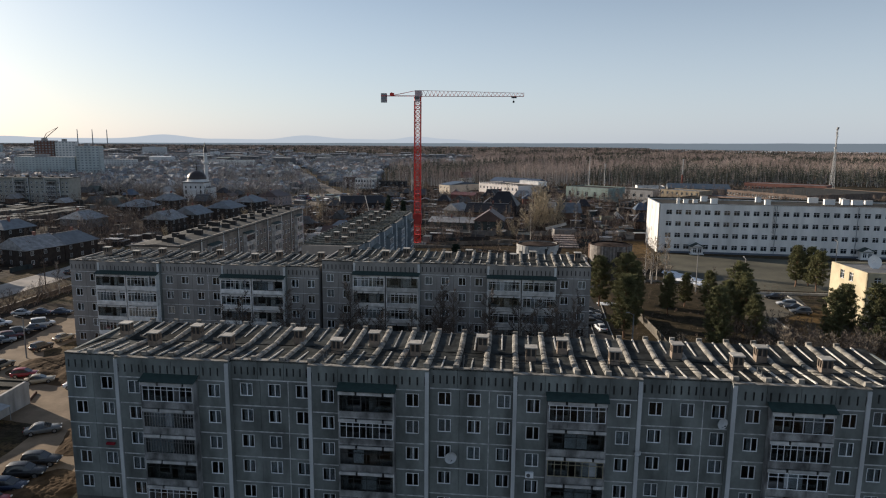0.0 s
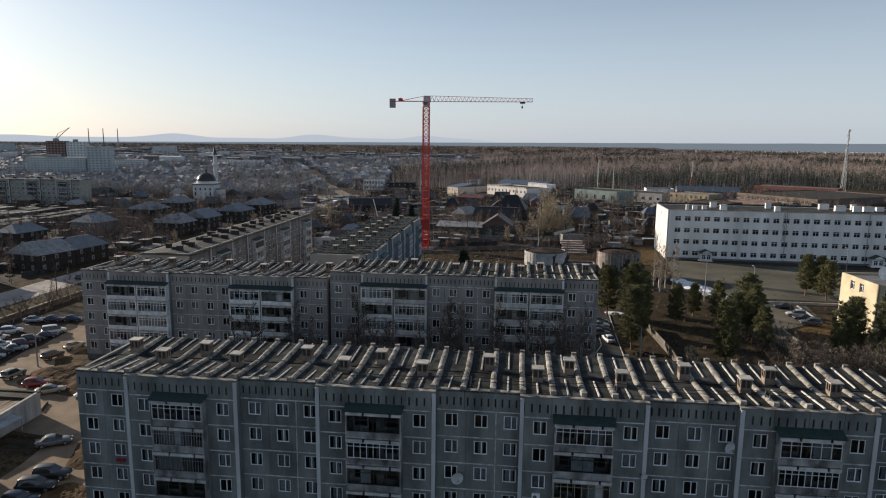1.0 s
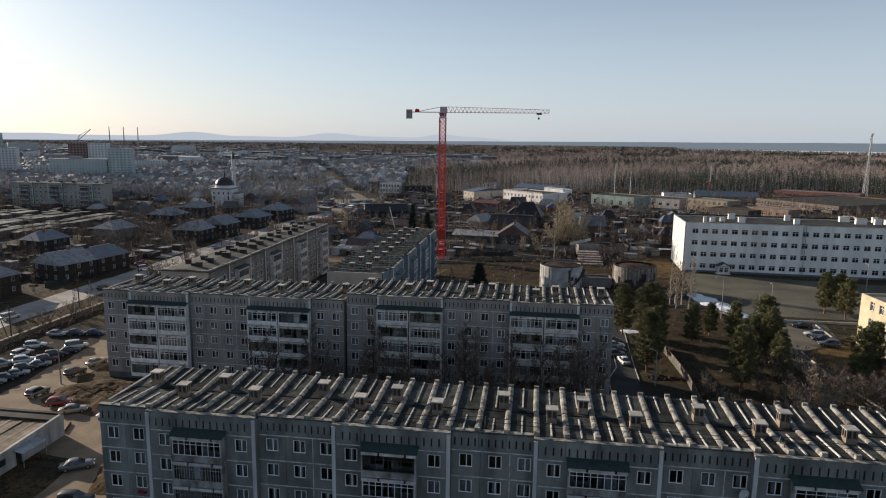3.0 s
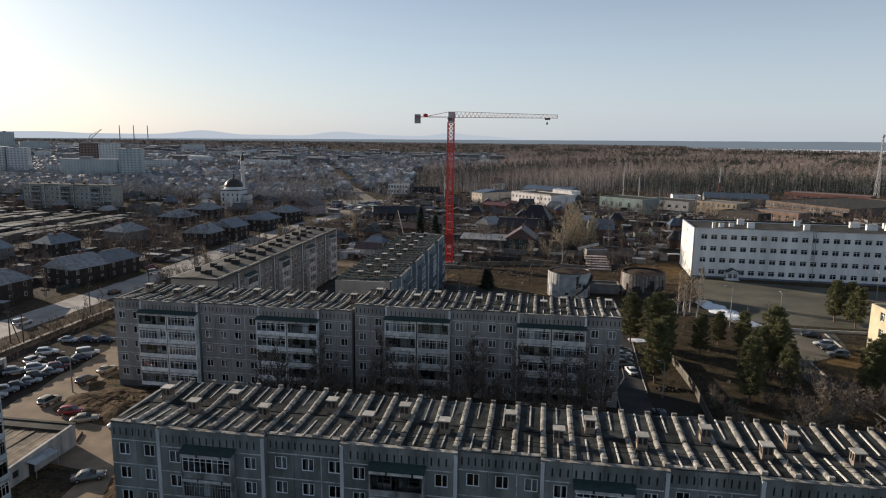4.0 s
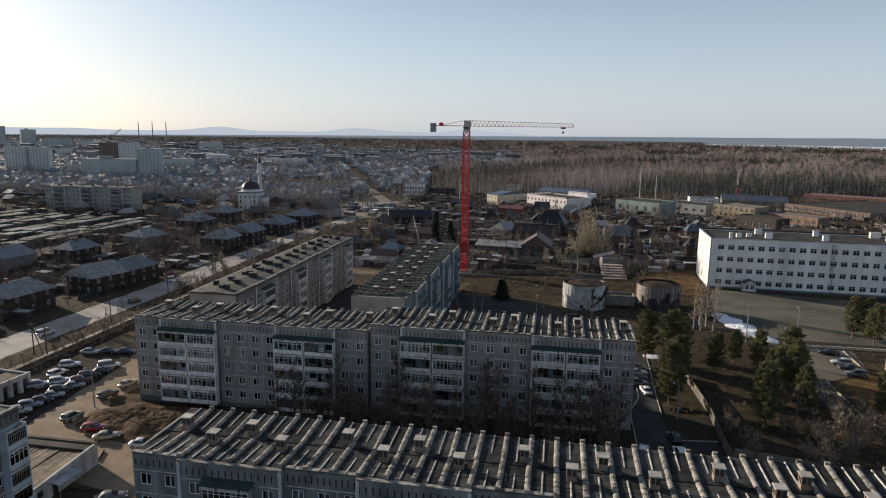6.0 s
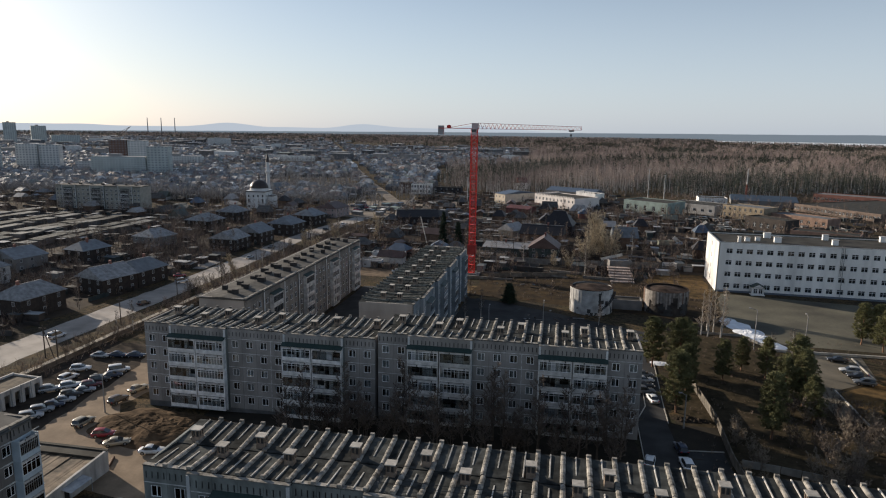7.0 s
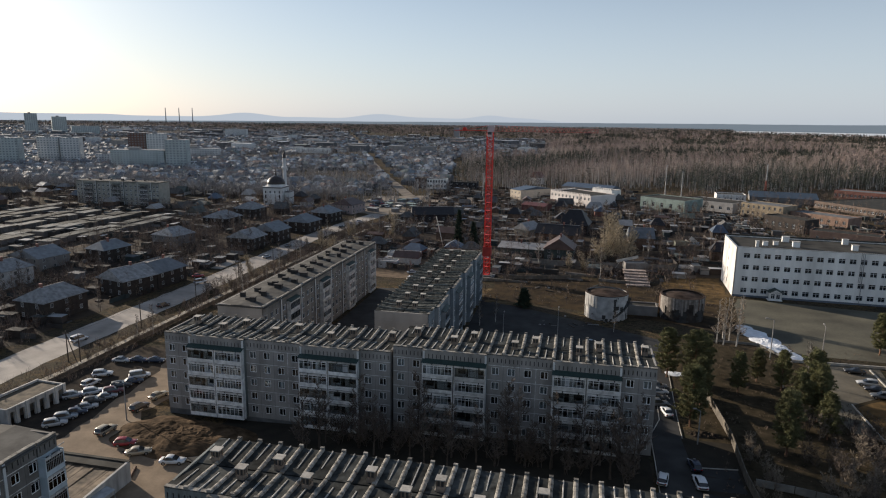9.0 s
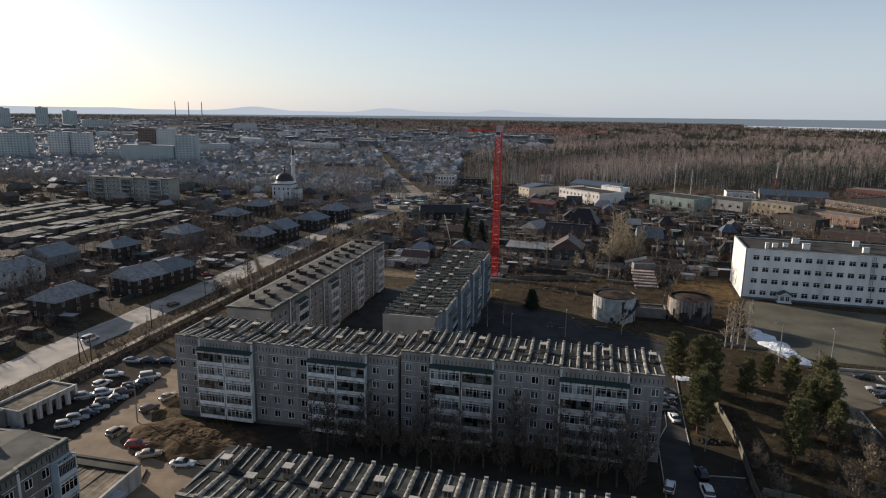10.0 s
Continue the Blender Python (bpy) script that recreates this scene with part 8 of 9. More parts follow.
town_trees()
# ---------- cars, fences, poles and small things ----------
M_TYRE = mat("tyre_rubber", (0.02, 0.02, 0.02), var=0.2)
M_RIM = mat("alloy_rim", (0.35, 0.35, 0.36), metal=0.7, rough=0.4)
M_CARGLASS = mat("car_glass", (0.02, 0.022, 0.025), rough=0.08, var=0.1, bump=0, spec=0.7)
M_LAMPR = mat("tail_lamp_red", (0.30, 0.02, 0.02), rough=0.3, var=0.1)
M_LAMPW = mat("head_lamp_clear", (0.6, 0.6, 0.6), rough=0.2, var=0.1)


def loft(b, sections, mi=0, close=True):
    """Skin through cross-sections, each a list of as many points."""
    k = len(sections[0])
    vs = [p for s in sections for p in s]
    fs = []
    for i in range(len(sections) - 1):
        for j in range(k - 1):
            fs.append((i * k + j, i * k + j + 1, (i + 1) * k + j + 1, (i + 1) * k + j))
    if close:
        fs.append(tuple(range(k)))
        fs.append(tuple(reversed(range((len(sections) - 1) * k, len(sections) * k))))
    b.add(vs, fs, mi)


def car_meshes(kind, paint):
    """Body with a rounded section and sloping bonnet, a tapering glasshouse and a crowned roof; local x forward."""
    def build():
        L, W, H = {"sedan": (4.4, 1.72, 1.44), "hatch": (3.95, 1.7, 1.5), "suv": (4.35, 1.82, 1.68), "van": (4.6, 1.85, 1.9)}[kind]
        h = L / 2
        lift, waist = (0.24, 0.92) if kind in ("sedan", "hatch") else (0.32, 1.04)
        tail = 0.97 if kind == "sedan" else 1.03
        stations = [(-1.0, 0.70, 0.52, 0.80 * tail), (-0.97, 0.88, 0.36, 0.93 * tail), (-0.88, 0.97, 0.28, 0.99 * tail), (-0.6, 1.0, 0.25, 1.0), (0.0, 1.0, 0.25, 0.99), (0.32, 1.0, 0.25, 0.98), (0.5, 0.99, 0.25, 0.94), (0.78, 0.96, 0.27, 0.86), (0.93, 0.88, 0.32, 0.76), (0.985, 0.74, 0.38, 0.66), (1.0, 0.6, 0.44, 0.58)]
        body = MB()
        secs = []
        for u, k, z0, z1 in stations:
            w, lo, hi = W / 2 * k, lift - 0.25 + z0, waist * z1
            m = (hi - lo)
            secs.append([(u * h, s * w * q, lo + m * v) for s, q, v in ((-1, 0.86, 0.0), (-1, 0.97, 0.18), (-1, 1.0, 0.5), (-1, 0.95, 0.82), (-1, 0.82, 0.98), (1, 0.82, 0.98), (1, 0.95, 0.82), (1, 1.0, 0.5), (1, 0.97, 0.18), (1, 0.86, 0.0), (-1, 0.86, 0.0))])
        loft(body, secs)
        b0, b1, f1, f0 = {"sedan": (-1.65, -0.92, 0.1, 1.0), "hatch": (-1.86, -1.4, 0.12, 1.05), "suv": (-2.06, -1.7, 0.12, 0.95), "van": (-2.2, -1.95, 0.5, 1.35)}[kind]
        base, w0, w1 = waist * 0.95, W / 2 * 0.9, W / 2 * 0.7
        g, top = MB(), MB()
        loft(g, [[(b0, -w0 * 0.8, base), (b0 + 0.03, -w0 * 0.75, base + 0.02), (b0 + 0.03, w0 * 0.75, base + 0.02), (b0, w0 * 0.8, base)],
                 [(b1, -w0, base), (b1, -w1 * 0.97, H - 0.1), (b1, w1 * 0.97, H - 0.1), (b1, w0, base)],
                 [((b1 + f1) / 2, -w0, base), ((b1 + f1) / 2, -w1, H - 0.05), ((b1 + f1) / 2, w1, H - 0.05), ((b1 + f1) / 2, w0, base)],
                 [(f1, -w0, base), (f1, -w1 * 0.97, H - 0.1), (f1, w1 * 0.97, H - 0.1), (f1, w0, base)],
                 [(f0, -w0 * 0.85, base), (f0 - 0.03, -w0 * 0.8, base + 0.02), (f0 - 0.03, w0 * 0.8, base + 0.02), (f0, w0 * 0.85, base)]], close=False)
        loft(top, [[(x, s * w1 * q, z) for s, q, z in ((-1, 1.03, z0 - 0.06), (-1, 0.98, z0), (-1, 0.6, z0 + 0.045), (1, 0.6, z0 + 0.045), (1, 0.98, z0), (1, 1.03, z0 - 0.06))] for x, z0 in ((b1 - 0.1, H - 0.15), (b1 + 0.12, H - 0.07), ((b1 + f1) / 2, H - 0.03), (f1 - 0.1, H - 0.07), (f1 + 0.12, H - 0.15))], close=False)
        return body.mesh("body", paint, smooth=True), g.mesh("glasshouse", M_CARGLASS), top.mesh("roof", paint, smooth=True), L, W
    return shared(("car", kind, paint.name), build)


def car(kind, paint, colour, x, y, a, where):
    bm, gm, rm, L, W = car_meshes(kind, paint)
    names = {"sedan": "saloon", "hatch": "hatchback", "suv": "off-road car", "van": "minivan"}
    c = thing("car", T(x, y, ground_z(x, y) + 0.06, a), "%s %s parked %s" % (colour, names[kind], where), "car", group="parked cars")
    part("body", bm, c)
    part("glasshouse", gm, c)
    part("roof", rm, c)
    r = 0.33 if kind != "suv" else 0.38
    for sx in (-L / 2 + 0.85, L / 2 - 0.85):
        for sy in (-W / 2 + 0.1, W / 2 - 0.1):
            part("wheel", shared(("tyre", r), lambda: MB().rod((0, -0.1, 0), (0, 0.1, 0), r, k=12).rod((0, -0.11, 0), (0, 0.11, 0), r * 0.6, k=10, mi=1).mesh("wheel", M_TYRE, M_RIM)), c, T(sx, sy, r))
    for s in (-1, 1) if y < 180 else ():
        part("tail_lamp", shared("tail", lambda: MB().box(-0.03, 0.03, -0.14, 0.14, 0, 0.16).mesh("tail_lamp", M_LAMPR)), c, T(-L / 2 + 0.0, s * (W / 2 - 0.28), 0.72))
        part("headlamp", shared("headl", lambda: MB().box(-0.05, 0.05, -0.18, 0.18, 0, 0.14).mesh("headlamp", M_LAMPW)), c, T(L / 2 - 0.06, s * (W / 2 - 0.32), 0.55))
    return c


def cars():
    P = {"white": (0.62, 0.63, 0.64), "silver": (0.38, 0.39, 0.40), "grey": (0.12, 0.125, 0.13), "black": (0.018, 0.018, 0.02), "red": (0.26, 0.02, 0.03), "dark red": (0.09, 0.02, 0.025), "dark blue": (0.02, 0.03, 0.06), "brown": (0.07, 0.05, 0.04), "pale blue": (0.24, 0.27, 0.30), "beige": (0.33, 0.29, 0.22)}
    pm = {k: mat("car_paint_" + k.replace(" ", "_"), c, rough=0.3, var=0.06, bump=0, spec=0.6, metal=0.0) for k, c in P.items()}
    lot = "on the earth car park"
    rows = [("suv", "silver", -96.9, 99.2, 38), ("suv", "pale blue", -97.0, 102.0, 38), ("hatch", "dark blue", -96.6, 104.5, 38), ("sedan", "silver", -96.5, 107.0, 38), ("suv", "black", -96.9, 109.6, 38),
            ("sedan", "pale blue", -96.1, 112.2, 38), ("suv", "dark red", -96.5, 114.9, 38), ("suv", "black", -96.9, 117.8, 38), ("sedan", "dark blue", -96.1, 120.6, 38), ("van", "white", -96.7, 123.8, 38),
            ("suv", "silver", -103.2, 111.0, 42), ("suv", "white", -100.4, 113.6, 42), ("suv", "white", -104.2, 117.4, 80), ("suv", "white", -105.5, 122.6, 30), ("sedan", "silver", -107.2, 131.2, 10), ("sedan", "dark blue", -103.4, 132.4, 10), ("sedan", "dark blue", -99.2, 133.2, 10), ("hatch", "grey", -92.5, 133.5, 5)]
    rows += [("sedan", "beige", -85.9, 115.4, 76), ("suv", "brown", -86.0, 109.4, 80), ("suv", "beige", -85.6, 99.2, 84), ("hatch", "red", -78.8, 95.9, 20), ("sedan", "beige", -74.4, 93.6, 30), ("sedan", "white", -66.6, 92.2, 14),
            ("sedan", "grey", -61.0, 76.8, 32), ("suv", "black", -55.2, 68.8, 14), ("suv", "black", -55.0, 66.0, 14), ("hatch", "dark blue", -54.8, 63.0, 10), ("hatch", "red", -54.4, 60.0, 10), ("sedan", "grey", -54.0, 56.0, 10), ("sedan", "dark blue", -104.0, 94.6, 14), ("sedan", "brown", -106.5, 91.5, 20)]
    for k, col, x, y, a in rows:
        car(k, pm[col], col, x, y, a, lot)
    drive = "on the asphalt drive beside the block"
    for k, col, x, y, a in (("sedan", "white", 19.2, 128.0, 100), ("suv", "grey", 18.0, 131.6, 12), ("sedan", "black", 18.2, 134.6, 12), ("sedan", "silver", 18.5, 137.8, 12), ("hatch", "grey", 18.9, 141.0, 12), ("hatch", "dark blue", 21.3, 107.6, 98), ("hatch", "white", 15.6, 102.0, 78), ("suv", "white", 21.3, 102.2, 95)):
        car(k, pm[col], col, x, y, a, drive)
    for k, col, x, y, a in (("sedan", "black", 64.9, 161.0, 174), ("suv", "silver", 64.8, 153.6, 172), ("sedan", "black", 65.2, 150.4, 172), ("suv", "grey", 65.0, 146.6, 172)):
        car(k, pm[col], col, x, y, a, "near the yellow building")
    for k, col, x, y, a in (("hatch", "pale blue", 4.7, 166.0, 70), ("sedan", "grey", -18, 158, 10), ("suv", "grey", -14, 162, 10), ("sedan", "silver", -10, 156, 10), ("sedan", "silver", -62, 238, 20), ("sedan", "grey", -55, 236, 80), ("suv", "white", -60, 228, 80), ("sedan", "dark blue", -50, 225, 85), ("sedan", "silver", -53, 215, 85)):
        car(k, pm[col], col, x, y, a, "in the shaded yard")
    for k, col, x, y, a in (("van", "white", -128.2, 141.5, 80), ("suv", "brown", -126.5, 175, 80), ("van", "white", -132, 204, 60), ("sedan", "red", -138, 212, 40), ("sedan", "silver", -129.5, 250, 84), ("sedan", "grey", -131.5, 275, 84), ("suv", "black", -126, 330, 70), ("sedan", "white", -124, 352, 70)):
        car(k, pm[col], col, x, y, a, "standing on the road")
    rng = random.Random(3)
    for i in range(34):
        u, v = rng.random(), rng.random()
        car(rng.choice(("sedan", "suv", "hatch", "van")), pm[rng.choice(("white", "silver", "grey", "dark blue", "black", "red", "white"))], "dusty small", -150 + 46 * u, 390 + 26 * u + 62 * v, rng.choice((-20, 60, 70, 160)) + rng.uniform(-8, 8), "by the market place")



cars()


def fence(name, label, pts, h, m, pitch=2.5, thick=0.12, post=True, category="fence"):
    """A fence of panels between posts along a line of points."""
    f = thing(name, T(pts[0][0], pts[0][1], ground_z(*pts[0])), label, category)
    o = Vector((pts[0][0], pts[0][1], ground_z(*pts[0])))
    pm = shared(("fpan", name, h, pitch, m.name), lambda: MB().box(0.06, pitch - 0.06, -thick / 2, thick / 2, 0.08, h).mesh("fence_panel", m))
    ps = shared(("fpost", name, h, m.name), lambda: MB().box(-0.07, 0.07, -0.09, 0.09, -0.4, h + 0.12).mesh("post", m))
    for p, q in zip(pts, pts[1:]):
        d = Vector(q) - Vector(p)
        n = max(1, int(round(d.length / pitch)))
        a = math.degrees(math.atan2(d.y, d.x))
        for i in range(n):
            s = Vector(p) + d * (i / n)
            z = ground_z(s.x, s.y)
            part("fence_panel", pm, f, T(s.x - o.x, s.y - o.y, z - o.z, a) @ Matrix.Diagonal((d.length / n / pitch, 1, 1, 1)))
            if post:
                part("post", ps, f, T(s.x - o.x, s.y - o.y, z - o.z, a))
    return f


M_FENCE = mat("concrete_fence", (0.21, 0.20, 0.18), var=0.35, scale=0.6, rnd=0.3)
fence("fence", "low pale concrete wall in the shade of the block", [(30.0, 104.2), (35.5, 103.2), (44, 101)], 1.3, M_FENCE, pitch=3.0, post=False)
M_WOODF = mat("grey_board_fence", (0.14, 0.115, 0.09), var=0.4, scale=0.8, rnd=0.5)
fence("fence", "long stained concrete panel fence between grass and lawn", [(28.3, 139), (29.4, 119), (28.8, 104.5), (29.6, 88)], 1.8, mat("stained_fence_concrete", (0.125, 0.11, 0.09), var=0.5, scale=0.7, rnd=0.4), pitch=3.0)
fence("fence", "long grey concrete fence behind the yard", [(-30, 263), (-8, 257.5), (54, 262)], 2.3, M_FENCE, pitch=4.0, post=False)
fence("fence", "dark board fence along the road", [(-113.5, 98), (-113.5, 160), (-112.5, 230), (-108, 330)], 1.2, M_WOODF, pitch=3.0, thick=0.08)
fence("fence", "concrete fence below the birches", [(34, 176.5), (47.5, 176.0), (52, 166)], 0.7, M_FENCE, pitch=3.0)
fence("fence", "board fence between gardens", [(-26, 231), (2, 237)], 1.6, M_WOODF, pitch=4.0, post=False)
fence("fence", "board fence between gardens", [(-66, 300), (-30, 303), (20, 288), (60, 300)], 1.6, M_WOODF, pitch=4.0, post=False)
fence("fence", "pale wall before the workshops", [(-60, 425), (-20, 418), (40, 415), (95, 425)], 2.0, M_FENCE, pitch=5.0, post=False)


def kerb(pts, label, w=0.16, h=0.16, m=None):
    m = m or mat("pale_kerb", (0.40, 0.38, 0.34), var=0.3, rnd=0.3)
    c = thing("kerb", T(pts[0][0], pts[0][1], ground_z(*pts[0])), label, "kerb")
    o = Vector((pts[0][0], pts[0][1], ground_z(*pts[0])))
    for p, q in zip(pts, pts[1:]):
        d = Vector(q) - Vector(p)
        n = max(1, int(d.length / 2.0))
        a = math.degrees(math.atan2(d.y, d.x))
        me = shared(("kerb", w, h, m.name), lambda: MB().box(0.01, 1.99, -w / 2, w / 2, -0.2, h).mesh("kerb_stone", m))
        for i in range(n):
            s = Vector(p) + d * (i / n)
            part("kerb_stone", me, c, T(s.x - o.x, s.y - o.y, ground_z(s.x, s.y) - o.z, a) @ Matrix.Diagonal((d.length / n / 2.0, 1, 1, 1)))


kerb([(14.6, 84), (15.2, 118), (17.5, 125), (18.6, 150)], "pale kerb along the drive")
kerb([(20.8, 118), (21.1, 128), (22.2, 150)], "pale kerb along the grass")
kerb([(22.0, 107.8), (28.4, 108.6)], "pale kerb of the small car park")
kerb([(57.4, 141.6), (57.1, 125), (59, 110)], "white kerb by the car park", w=0.3, h=0.3)
kerb([(69.2, 163.8), (68.4, 150)], "white kerb by the car park", w=0.3, h=0.3)
kerb([(52.5, 165.5), (110, 166.5)], "low wall along the school yard", w=0.4, h=0.6)


def lamp_post(x, y, h, label, arm=1.4, a=0, m=None):
    m = m or mat("pole_concrete", (0.27, 0.26, 0.25), var=0.3)
    p = thing("street_lamp", T(x, y, ground_z(x, y), a), label, "street lamp")
    part("pole", shared(("pole", h, m.name), lambda: MB().cyl(0, 0, -0.4, h, 0.14, 0.09, 10).mesh("pole", m)), p)
    part("arm", shared(("arm", h, arm, m.name), lambda: MB().rod((0, 0, h - 0.1), (arm, 0, h + 0.35), 0.05, k=6).mesh("arm", m)), p)
    part("lamp_head", shared(("lhead", arm, h), lambda: MB().box(arm - 0.1, arm + 0.55, -0.14, 0.14, h + 0.27, h + 0.42).mesh("lamp_head", M_PALEROOF)), p)


lamp_post(-85.3, 104.6, 7.6, "tall concrete lamp post on the car park", 0.9, 200)
lamp_post(47.8, 165.8, 10.2, "tall lamp post beside the school yard", 1.5, 180)
lamp_post(23.2, 116.5, 6.5, "slim lamp post by the drive", 0.8, 180)
lamp_post(61.0, 170.5, 8.0, "lamp post at the school yard", 1.2, 90)
lamp_post(100, 206, 8.0, "lamp post at the school yard", 1.2, 90)
lamp_post(-4, 172, 7.0, "lamp post in the yard", 1.2, 90)
lamp_post(-18, 165, 7.0, "lamp post in the yard", 1.2, 90)


def utility_pole(x, y, h, label, brace=False, a=0):
    wood = mat("tarred_pole_wood", (0.075, 0.06, 0.05), var=0.3)
    p = thing("utility_pole", T(x, y, ground_z(x, y), a), label, "utility pole")
    part("pole", shared(("upole", h), lambda: MB().cyl(0, 0, -0.4, h, 0.16, 0.11, 8).mesh("pole", wood)), p)
    part("crossarm", shared(("uarm", h), lambda: MB().box(-0.9, 0.9, -0.06, 0.06, h - 0.7, h - 0.55).mesh("crossarm", wood)), p)
    if brace:
        part("brace", shared(("ubrace", h), lambda: MB().rod((0, 0, h - 0.8), (2.2, 0, -0.3), 0.12, k=6).mesh("brace", wood)), p)


POLES = [(-119.5, 128 + 27 * i) for i in range(8)]
for i, (x, y) in enumerate(POLES):
    utility_pole(x, y, 8.0, "tarred wooden utility pole by the road", brace=(i % 3 == 0), a=10)
for x, y in ((-117, 129), (34, 262), (20, 262), (0, 262), (45, 280), (10, 285), (-20, 270)):
    utility_pole(x, y, 7.0, "tarred wooden utility pole", brace=x > 15)


def strand(pts, r):
    """One unbroken thin wire of square section through the given places."""
    vs, n = [], len(pts)
    for i, p in enumerate(pts):
        d = (Vector(pts[min(i + 1, n - 1)]) - Vector(pts[max(i - 1, 0)])).normalized()
        u = d.cross(Vector((0, 0, 1))).normalized() * r
        v = d.cross(u).normalized() * r
        vs += [tuple(Vector(p) + q) for q in (u, v, -u, -v)]
    fs = [(4 * i + k, 4 * i + (k + 1) % 4, 4 * i + 4 + (k + 1) % 4, 4 * i + 4 + k) for i in range(n - 1) for k in range(4)]
    return MB().add(vs, fs + [(3, 2, 1, 0), (4 * n - 4, 4 * n - 3, 4 * n - 2, 4 * n - 1)])


def wires():
    w = mat("overhead_wire", (0.03, 0.03, 0.03))
    for (x0, y0), (x1, y1) in zip(POLES, POLES[1:]):
        o = thing("cable", T(0, 0, 0), "thin overhead wire between utility poles", "cable", group="overhead wires")
        for s in (-0.8, 0.8):
            pts = [(x0 + (x1 - x0) * i / 8 + s, y0 + (y1 - y0) * i / 8, 7.5 - 2.2 * i / 8 * (1 - i / 8)) for i in range(9)]
            part("wire", strand(pts, 0.018).mesh("wire", w), o)
    # wires strung low over the first roof
    for dy, sag, r in ((1.2, 0.25, 0.03), (2.3, 0.35, 0.03)):
        o = thing("cable", T(0, 0, 0), "dark cable strung along the ribbed roof", "cable", group="roof cables")
        pts = [(-18 + 57 * i / 40, 61.2 + dy + 0.3 * i / 40, 17.75 - sag * abs(math.sin(i / 10 * math.pi))) for i in range(41)]
        part("wire", strand(pts, r).mesh("wire", w), o)
        for i in range(5):
            t = i / 4
            part("prop", shared("prop", lambda: MB().box(-0.05, 0.05, -0.05, 0.05, -1.2, 0.05).mesh("prop", M_PLINTH)), o, T(-18 + 57 * t, 61.2 + dy + 0.3 * t, 17.72))


wires()


def mounds():
    """Bare earth heap before the second block, and melting snow by the school yard."""
    def heap(name, label, cx, cy, rx, ry, h, m, seed, cat, rough=0.25):
        v, f = [], []
        n, k = 34, 72
        for i in range(n + 1):
            for j in range(k):
                a, r = 2 * math.pi * j / k, i / n
                e = 1 + 0.22 * noise.noise((math.cos(a) * 1.5 + seed, math.sin(a) * 1.5, 0))
                x, y = cx + rx * r * e * math.cos(a), cy + ry * r * e * math.sin(a)
                z = ground_z(x, y) - 0.06 + h * (1 - r * r) ** 0.8 * max(0.05, 0.75 + 0.5 * noise.noise((x * 0.25, y * 0.25, seed)) + 0.18 * noise.noise((x * 0.8, y * 0.8, seed)) + rough * noise.noise((x * 2.2, y * 2.2, seed)))
                v.append((x, y, z))
        for i in range(n):
            for j in range(k):
                f.append((i * k + j, i * k + (j + 1) % k, (i + 1) * k + (j + 1) % k, (i + 1) * k + j))
        ob = new(name, big_mesh(name, v, f, m))
        tagged(ob, label, cat)
    soil = mat("brown_clay", (0.092, 0.063, 0.039), rough=1.0, var=0.6, scale=0.6, fine=3.0, bump=1.2, spec=0.03)
    heap("earth_mound", "bare brown earth heap before the block", -71.0, 101.0, 15, 7.5, 1.7, soil, 1, "earth heap", rough=0.08)
    heap("earth_mound", "churned brown earth beside the lane", -52, 79, 6, 9, 0.9, soil, 2, "earth heap")
    heap("earth_mound", "churned brown earth beside the lane", -51, 62, 4, 7, 0.8, soil, 5, "earth heap")
    snow = mat("old_snow", (0.70, 0.72, 0.75), rough=0.7, var=0.18, scale=0.5, bump=0.5)
    for i, (x, y, rx, ry, h) in enumerate(((47.5, 191, 2.6, 4.0, 0.5), (49.0, 186, 3.6, 4.6, 0.7), (50.5, 180.5, 3.8, 4.8, 0.8), (52.0, 175, 3.5, 4.6, 0.7), (53.6, 169.8, 3.0, 3.8, 0.5))):
        heap("snow_bank", "dirty melting snow bank beside the yard", x, y, rx, ry, h, snow, 11 + i, "snow")
    heap("snow_bank", "last patch of snow under the pines", 23.6, 150.6, 2.6, 1.7, 0.3, snow, 6, "snow")
    heap("earth_mound", "low dark mound of soil and brushwood on the lawn", 25.0, 120.4, 3.4, 1.2, 0.7, mat("cut_branches", (0.045, 0.036, 0.028), rough=1.0, var=0.6, scale=1.5, fine=6, bump=1.0, spec=0.03), 9, "earth heap", rough=0.6)


mounds()


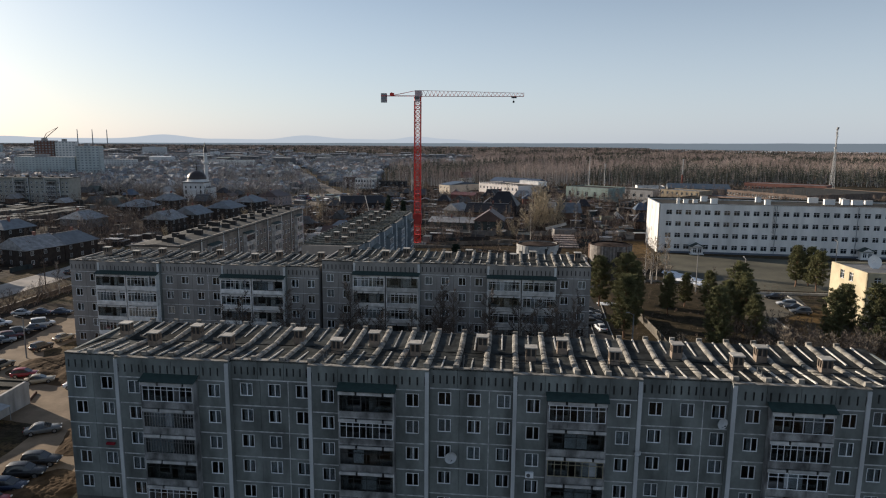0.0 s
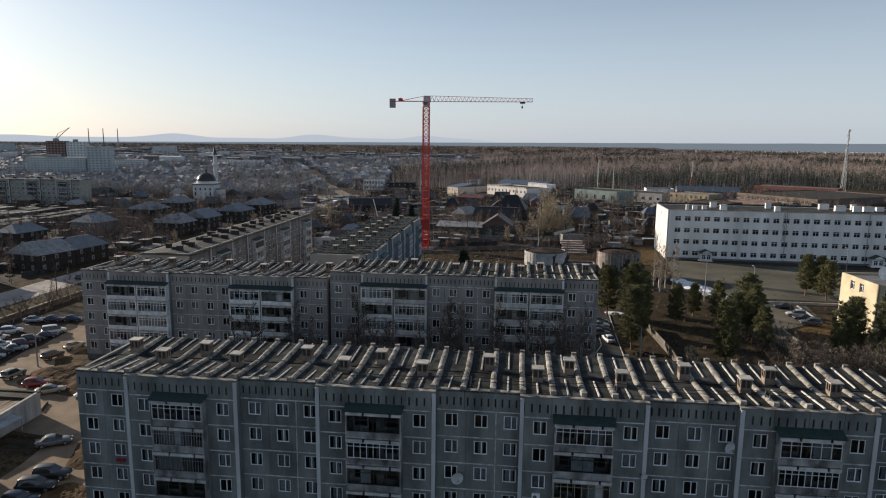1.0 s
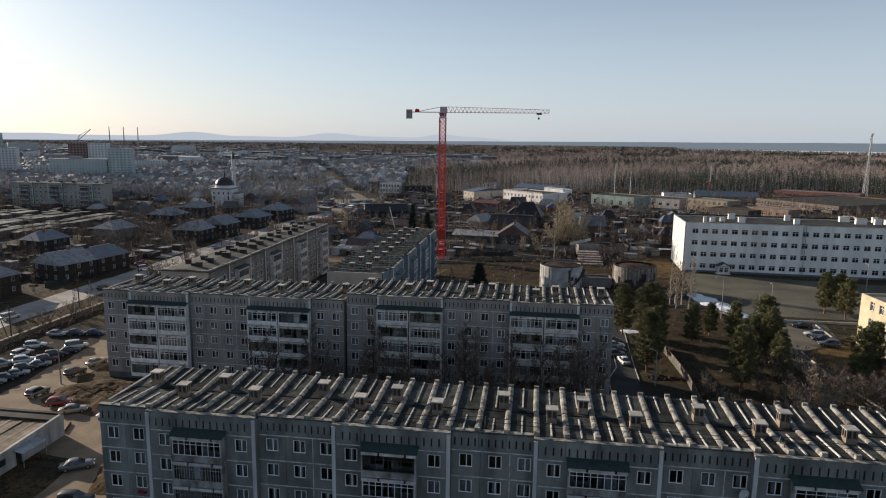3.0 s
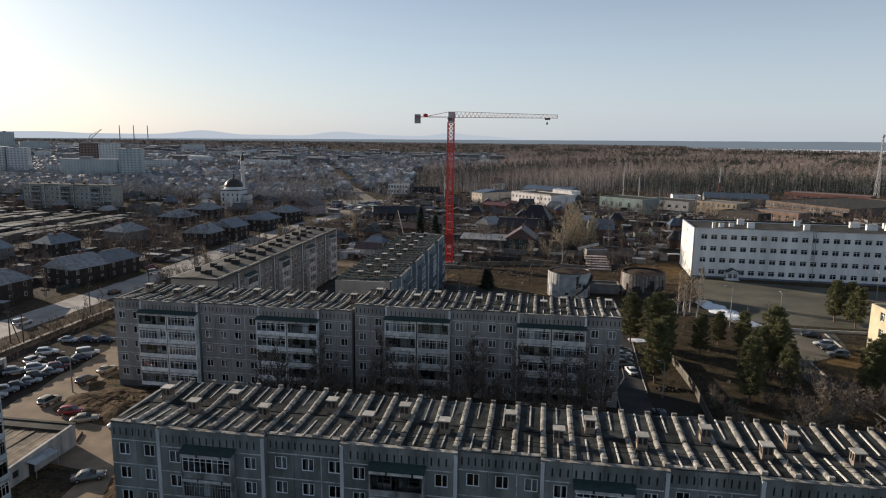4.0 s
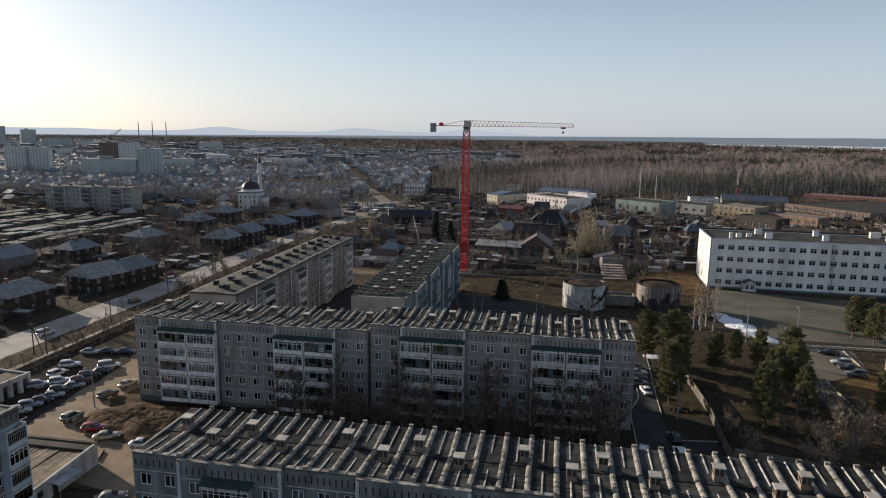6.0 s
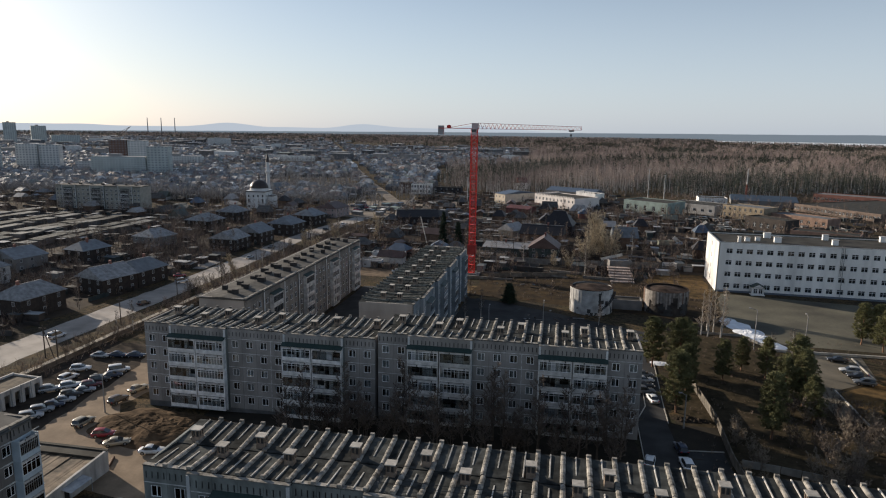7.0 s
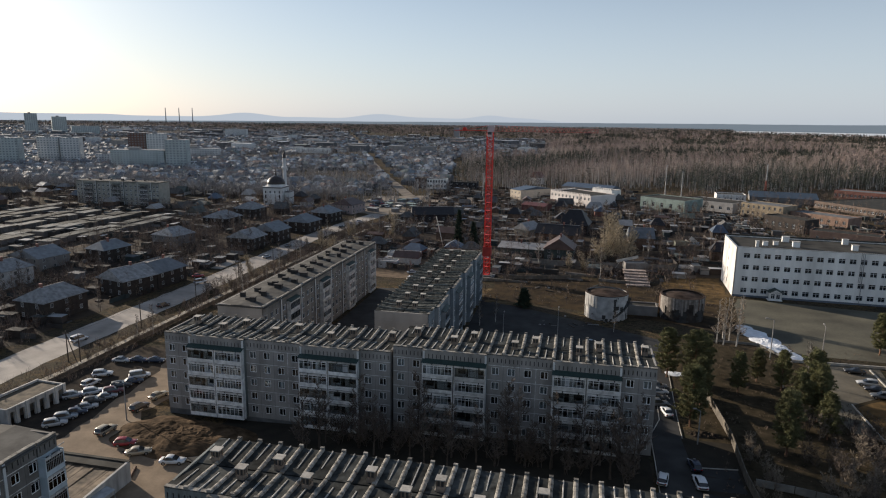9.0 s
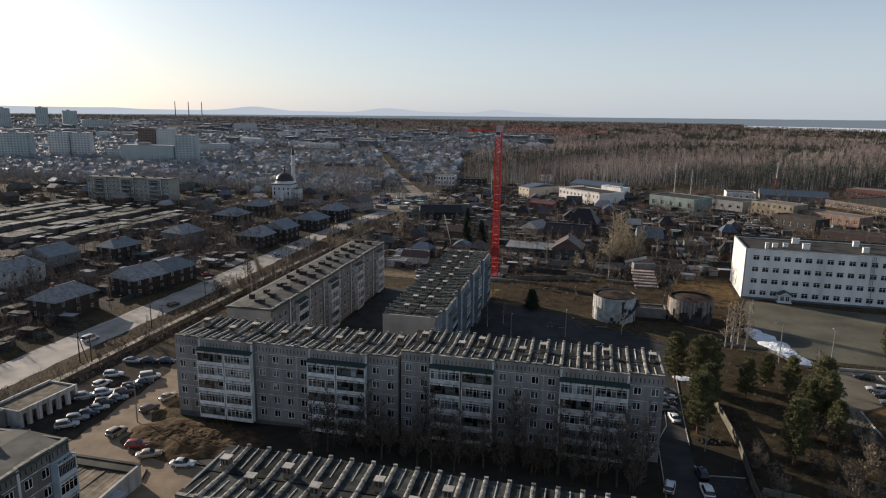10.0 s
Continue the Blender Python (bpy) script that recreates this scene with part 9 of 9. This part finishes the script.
def dish(x, y, z, r, label):
    d = thing("satellite_dish", T(x, y, z, 20), label, "satellite dish", group="wall dishes")
    b = MB()
    prof = [(0.0, 0.0), (r * 0.5, -0.06), (r * 0.85, -0.16), (r, -0.24)]
    k = 20
    vs = [(p * math.cos(2 * math.pi * i / k), q - 0.1, p * math.sin(2 * math.pi * i / k)) for p, q in prof[1:] for i in range(k)]
    fs = [(a * k + i, a * k + (i + 1) % k, (a + 1) * k + (i + 1) % k, (a + 1) * k + i) for a in range(2) for i in range(k)] + [tuple(range(k))]
    b.add(vs, fs)
    part("reflector", b.mesh("reflector", M_PILASTER), d)
    part("bracket", MB().rod((0, -0.1, 0), (0, 0.5, -0.15), 0.035).mesh("bracket", M_PLINTH), d)
    part("feed_arm", MB().rod((0, -0.1, -r), (0, -0.7, -0.1), 0.02).box(-0.05, 0.05, -0.76, -0.66, -0.13, -0.03).mesh("feed_arm", M_PLINTH), d)


dish(-4.9, 61.15, 8.0, 0.62, "round grey satellite dish on the panel wall")
dish(20.8, 61.15, 13.0, 0.55, "round grey satellite dish on the panel wall")
dish(13.0, 60.4, 9.9, 0.35, "small grey satellite dish on the panel wall")


def wall_unit(x, y, z):
    u = thing("air_conditioner", T(x, y, z), "white air conditioner box under a window", "air conditioner")
    part("case", MB().box(-0.4, 0.4, -0.3, 0, 0, 0.55).mesh("case", M_FRAME), u)
    part("fan_grille", MB().rod((-0.1, -0.31, 0.27), (-0.1, -0.3, 0.27), 0.2, k=12).mesh("fan_grille", M_PLINTH), u)


wall_unit(3.0, 60.83, 6.5)


def loose_pipe(label, pts, r, m):
    t = thing("pipe", T(pts[0][0], pts[0][1], ground_z(*pts[0][:2])), label, "pipe")
    b = MB()
    for p, q in zip(pts, pts[1:]):
        o = Vector((pts[0][0], pts[0][1], 0))
        b.rod(Vector(p) - o, Vector(q) - o, r, k=8)
    part("tube", b.mesh("tube", m), t)


loose_pipe("dark insulated pipe lying along the earth heap", [(-76.5, 96.7, 0.25), (-73.3, 96.6, 0.25), (-69.3, 96.2, 0.22), (-61, 96.0, 0.2)], 0.16, mat("tarred_pipe", (0.025, 0.022, 0.02), spec=0.03, rough=0.95, var=0.4))
loose_pipe("short rusty beam lying on the lane", [(-70.6, 86.5, 0.22), (-71.8, 89.4, 0.22)], 0.22, mat("rusty_beam", (0.12, 0.065, 0.04), rough=0.8, var=0.4))
fb = thing("flower_box", T(-41.0, 61.55, 7.05), "red flower box under a window", "flower box")
part("trough", MB().box(-0.45, 0.45, -0.28, 0.0, 0, 0.22).mesh("trough", mat("red_box_paint", (0.28, 0.02, 0.03), var=0.2)), fb)
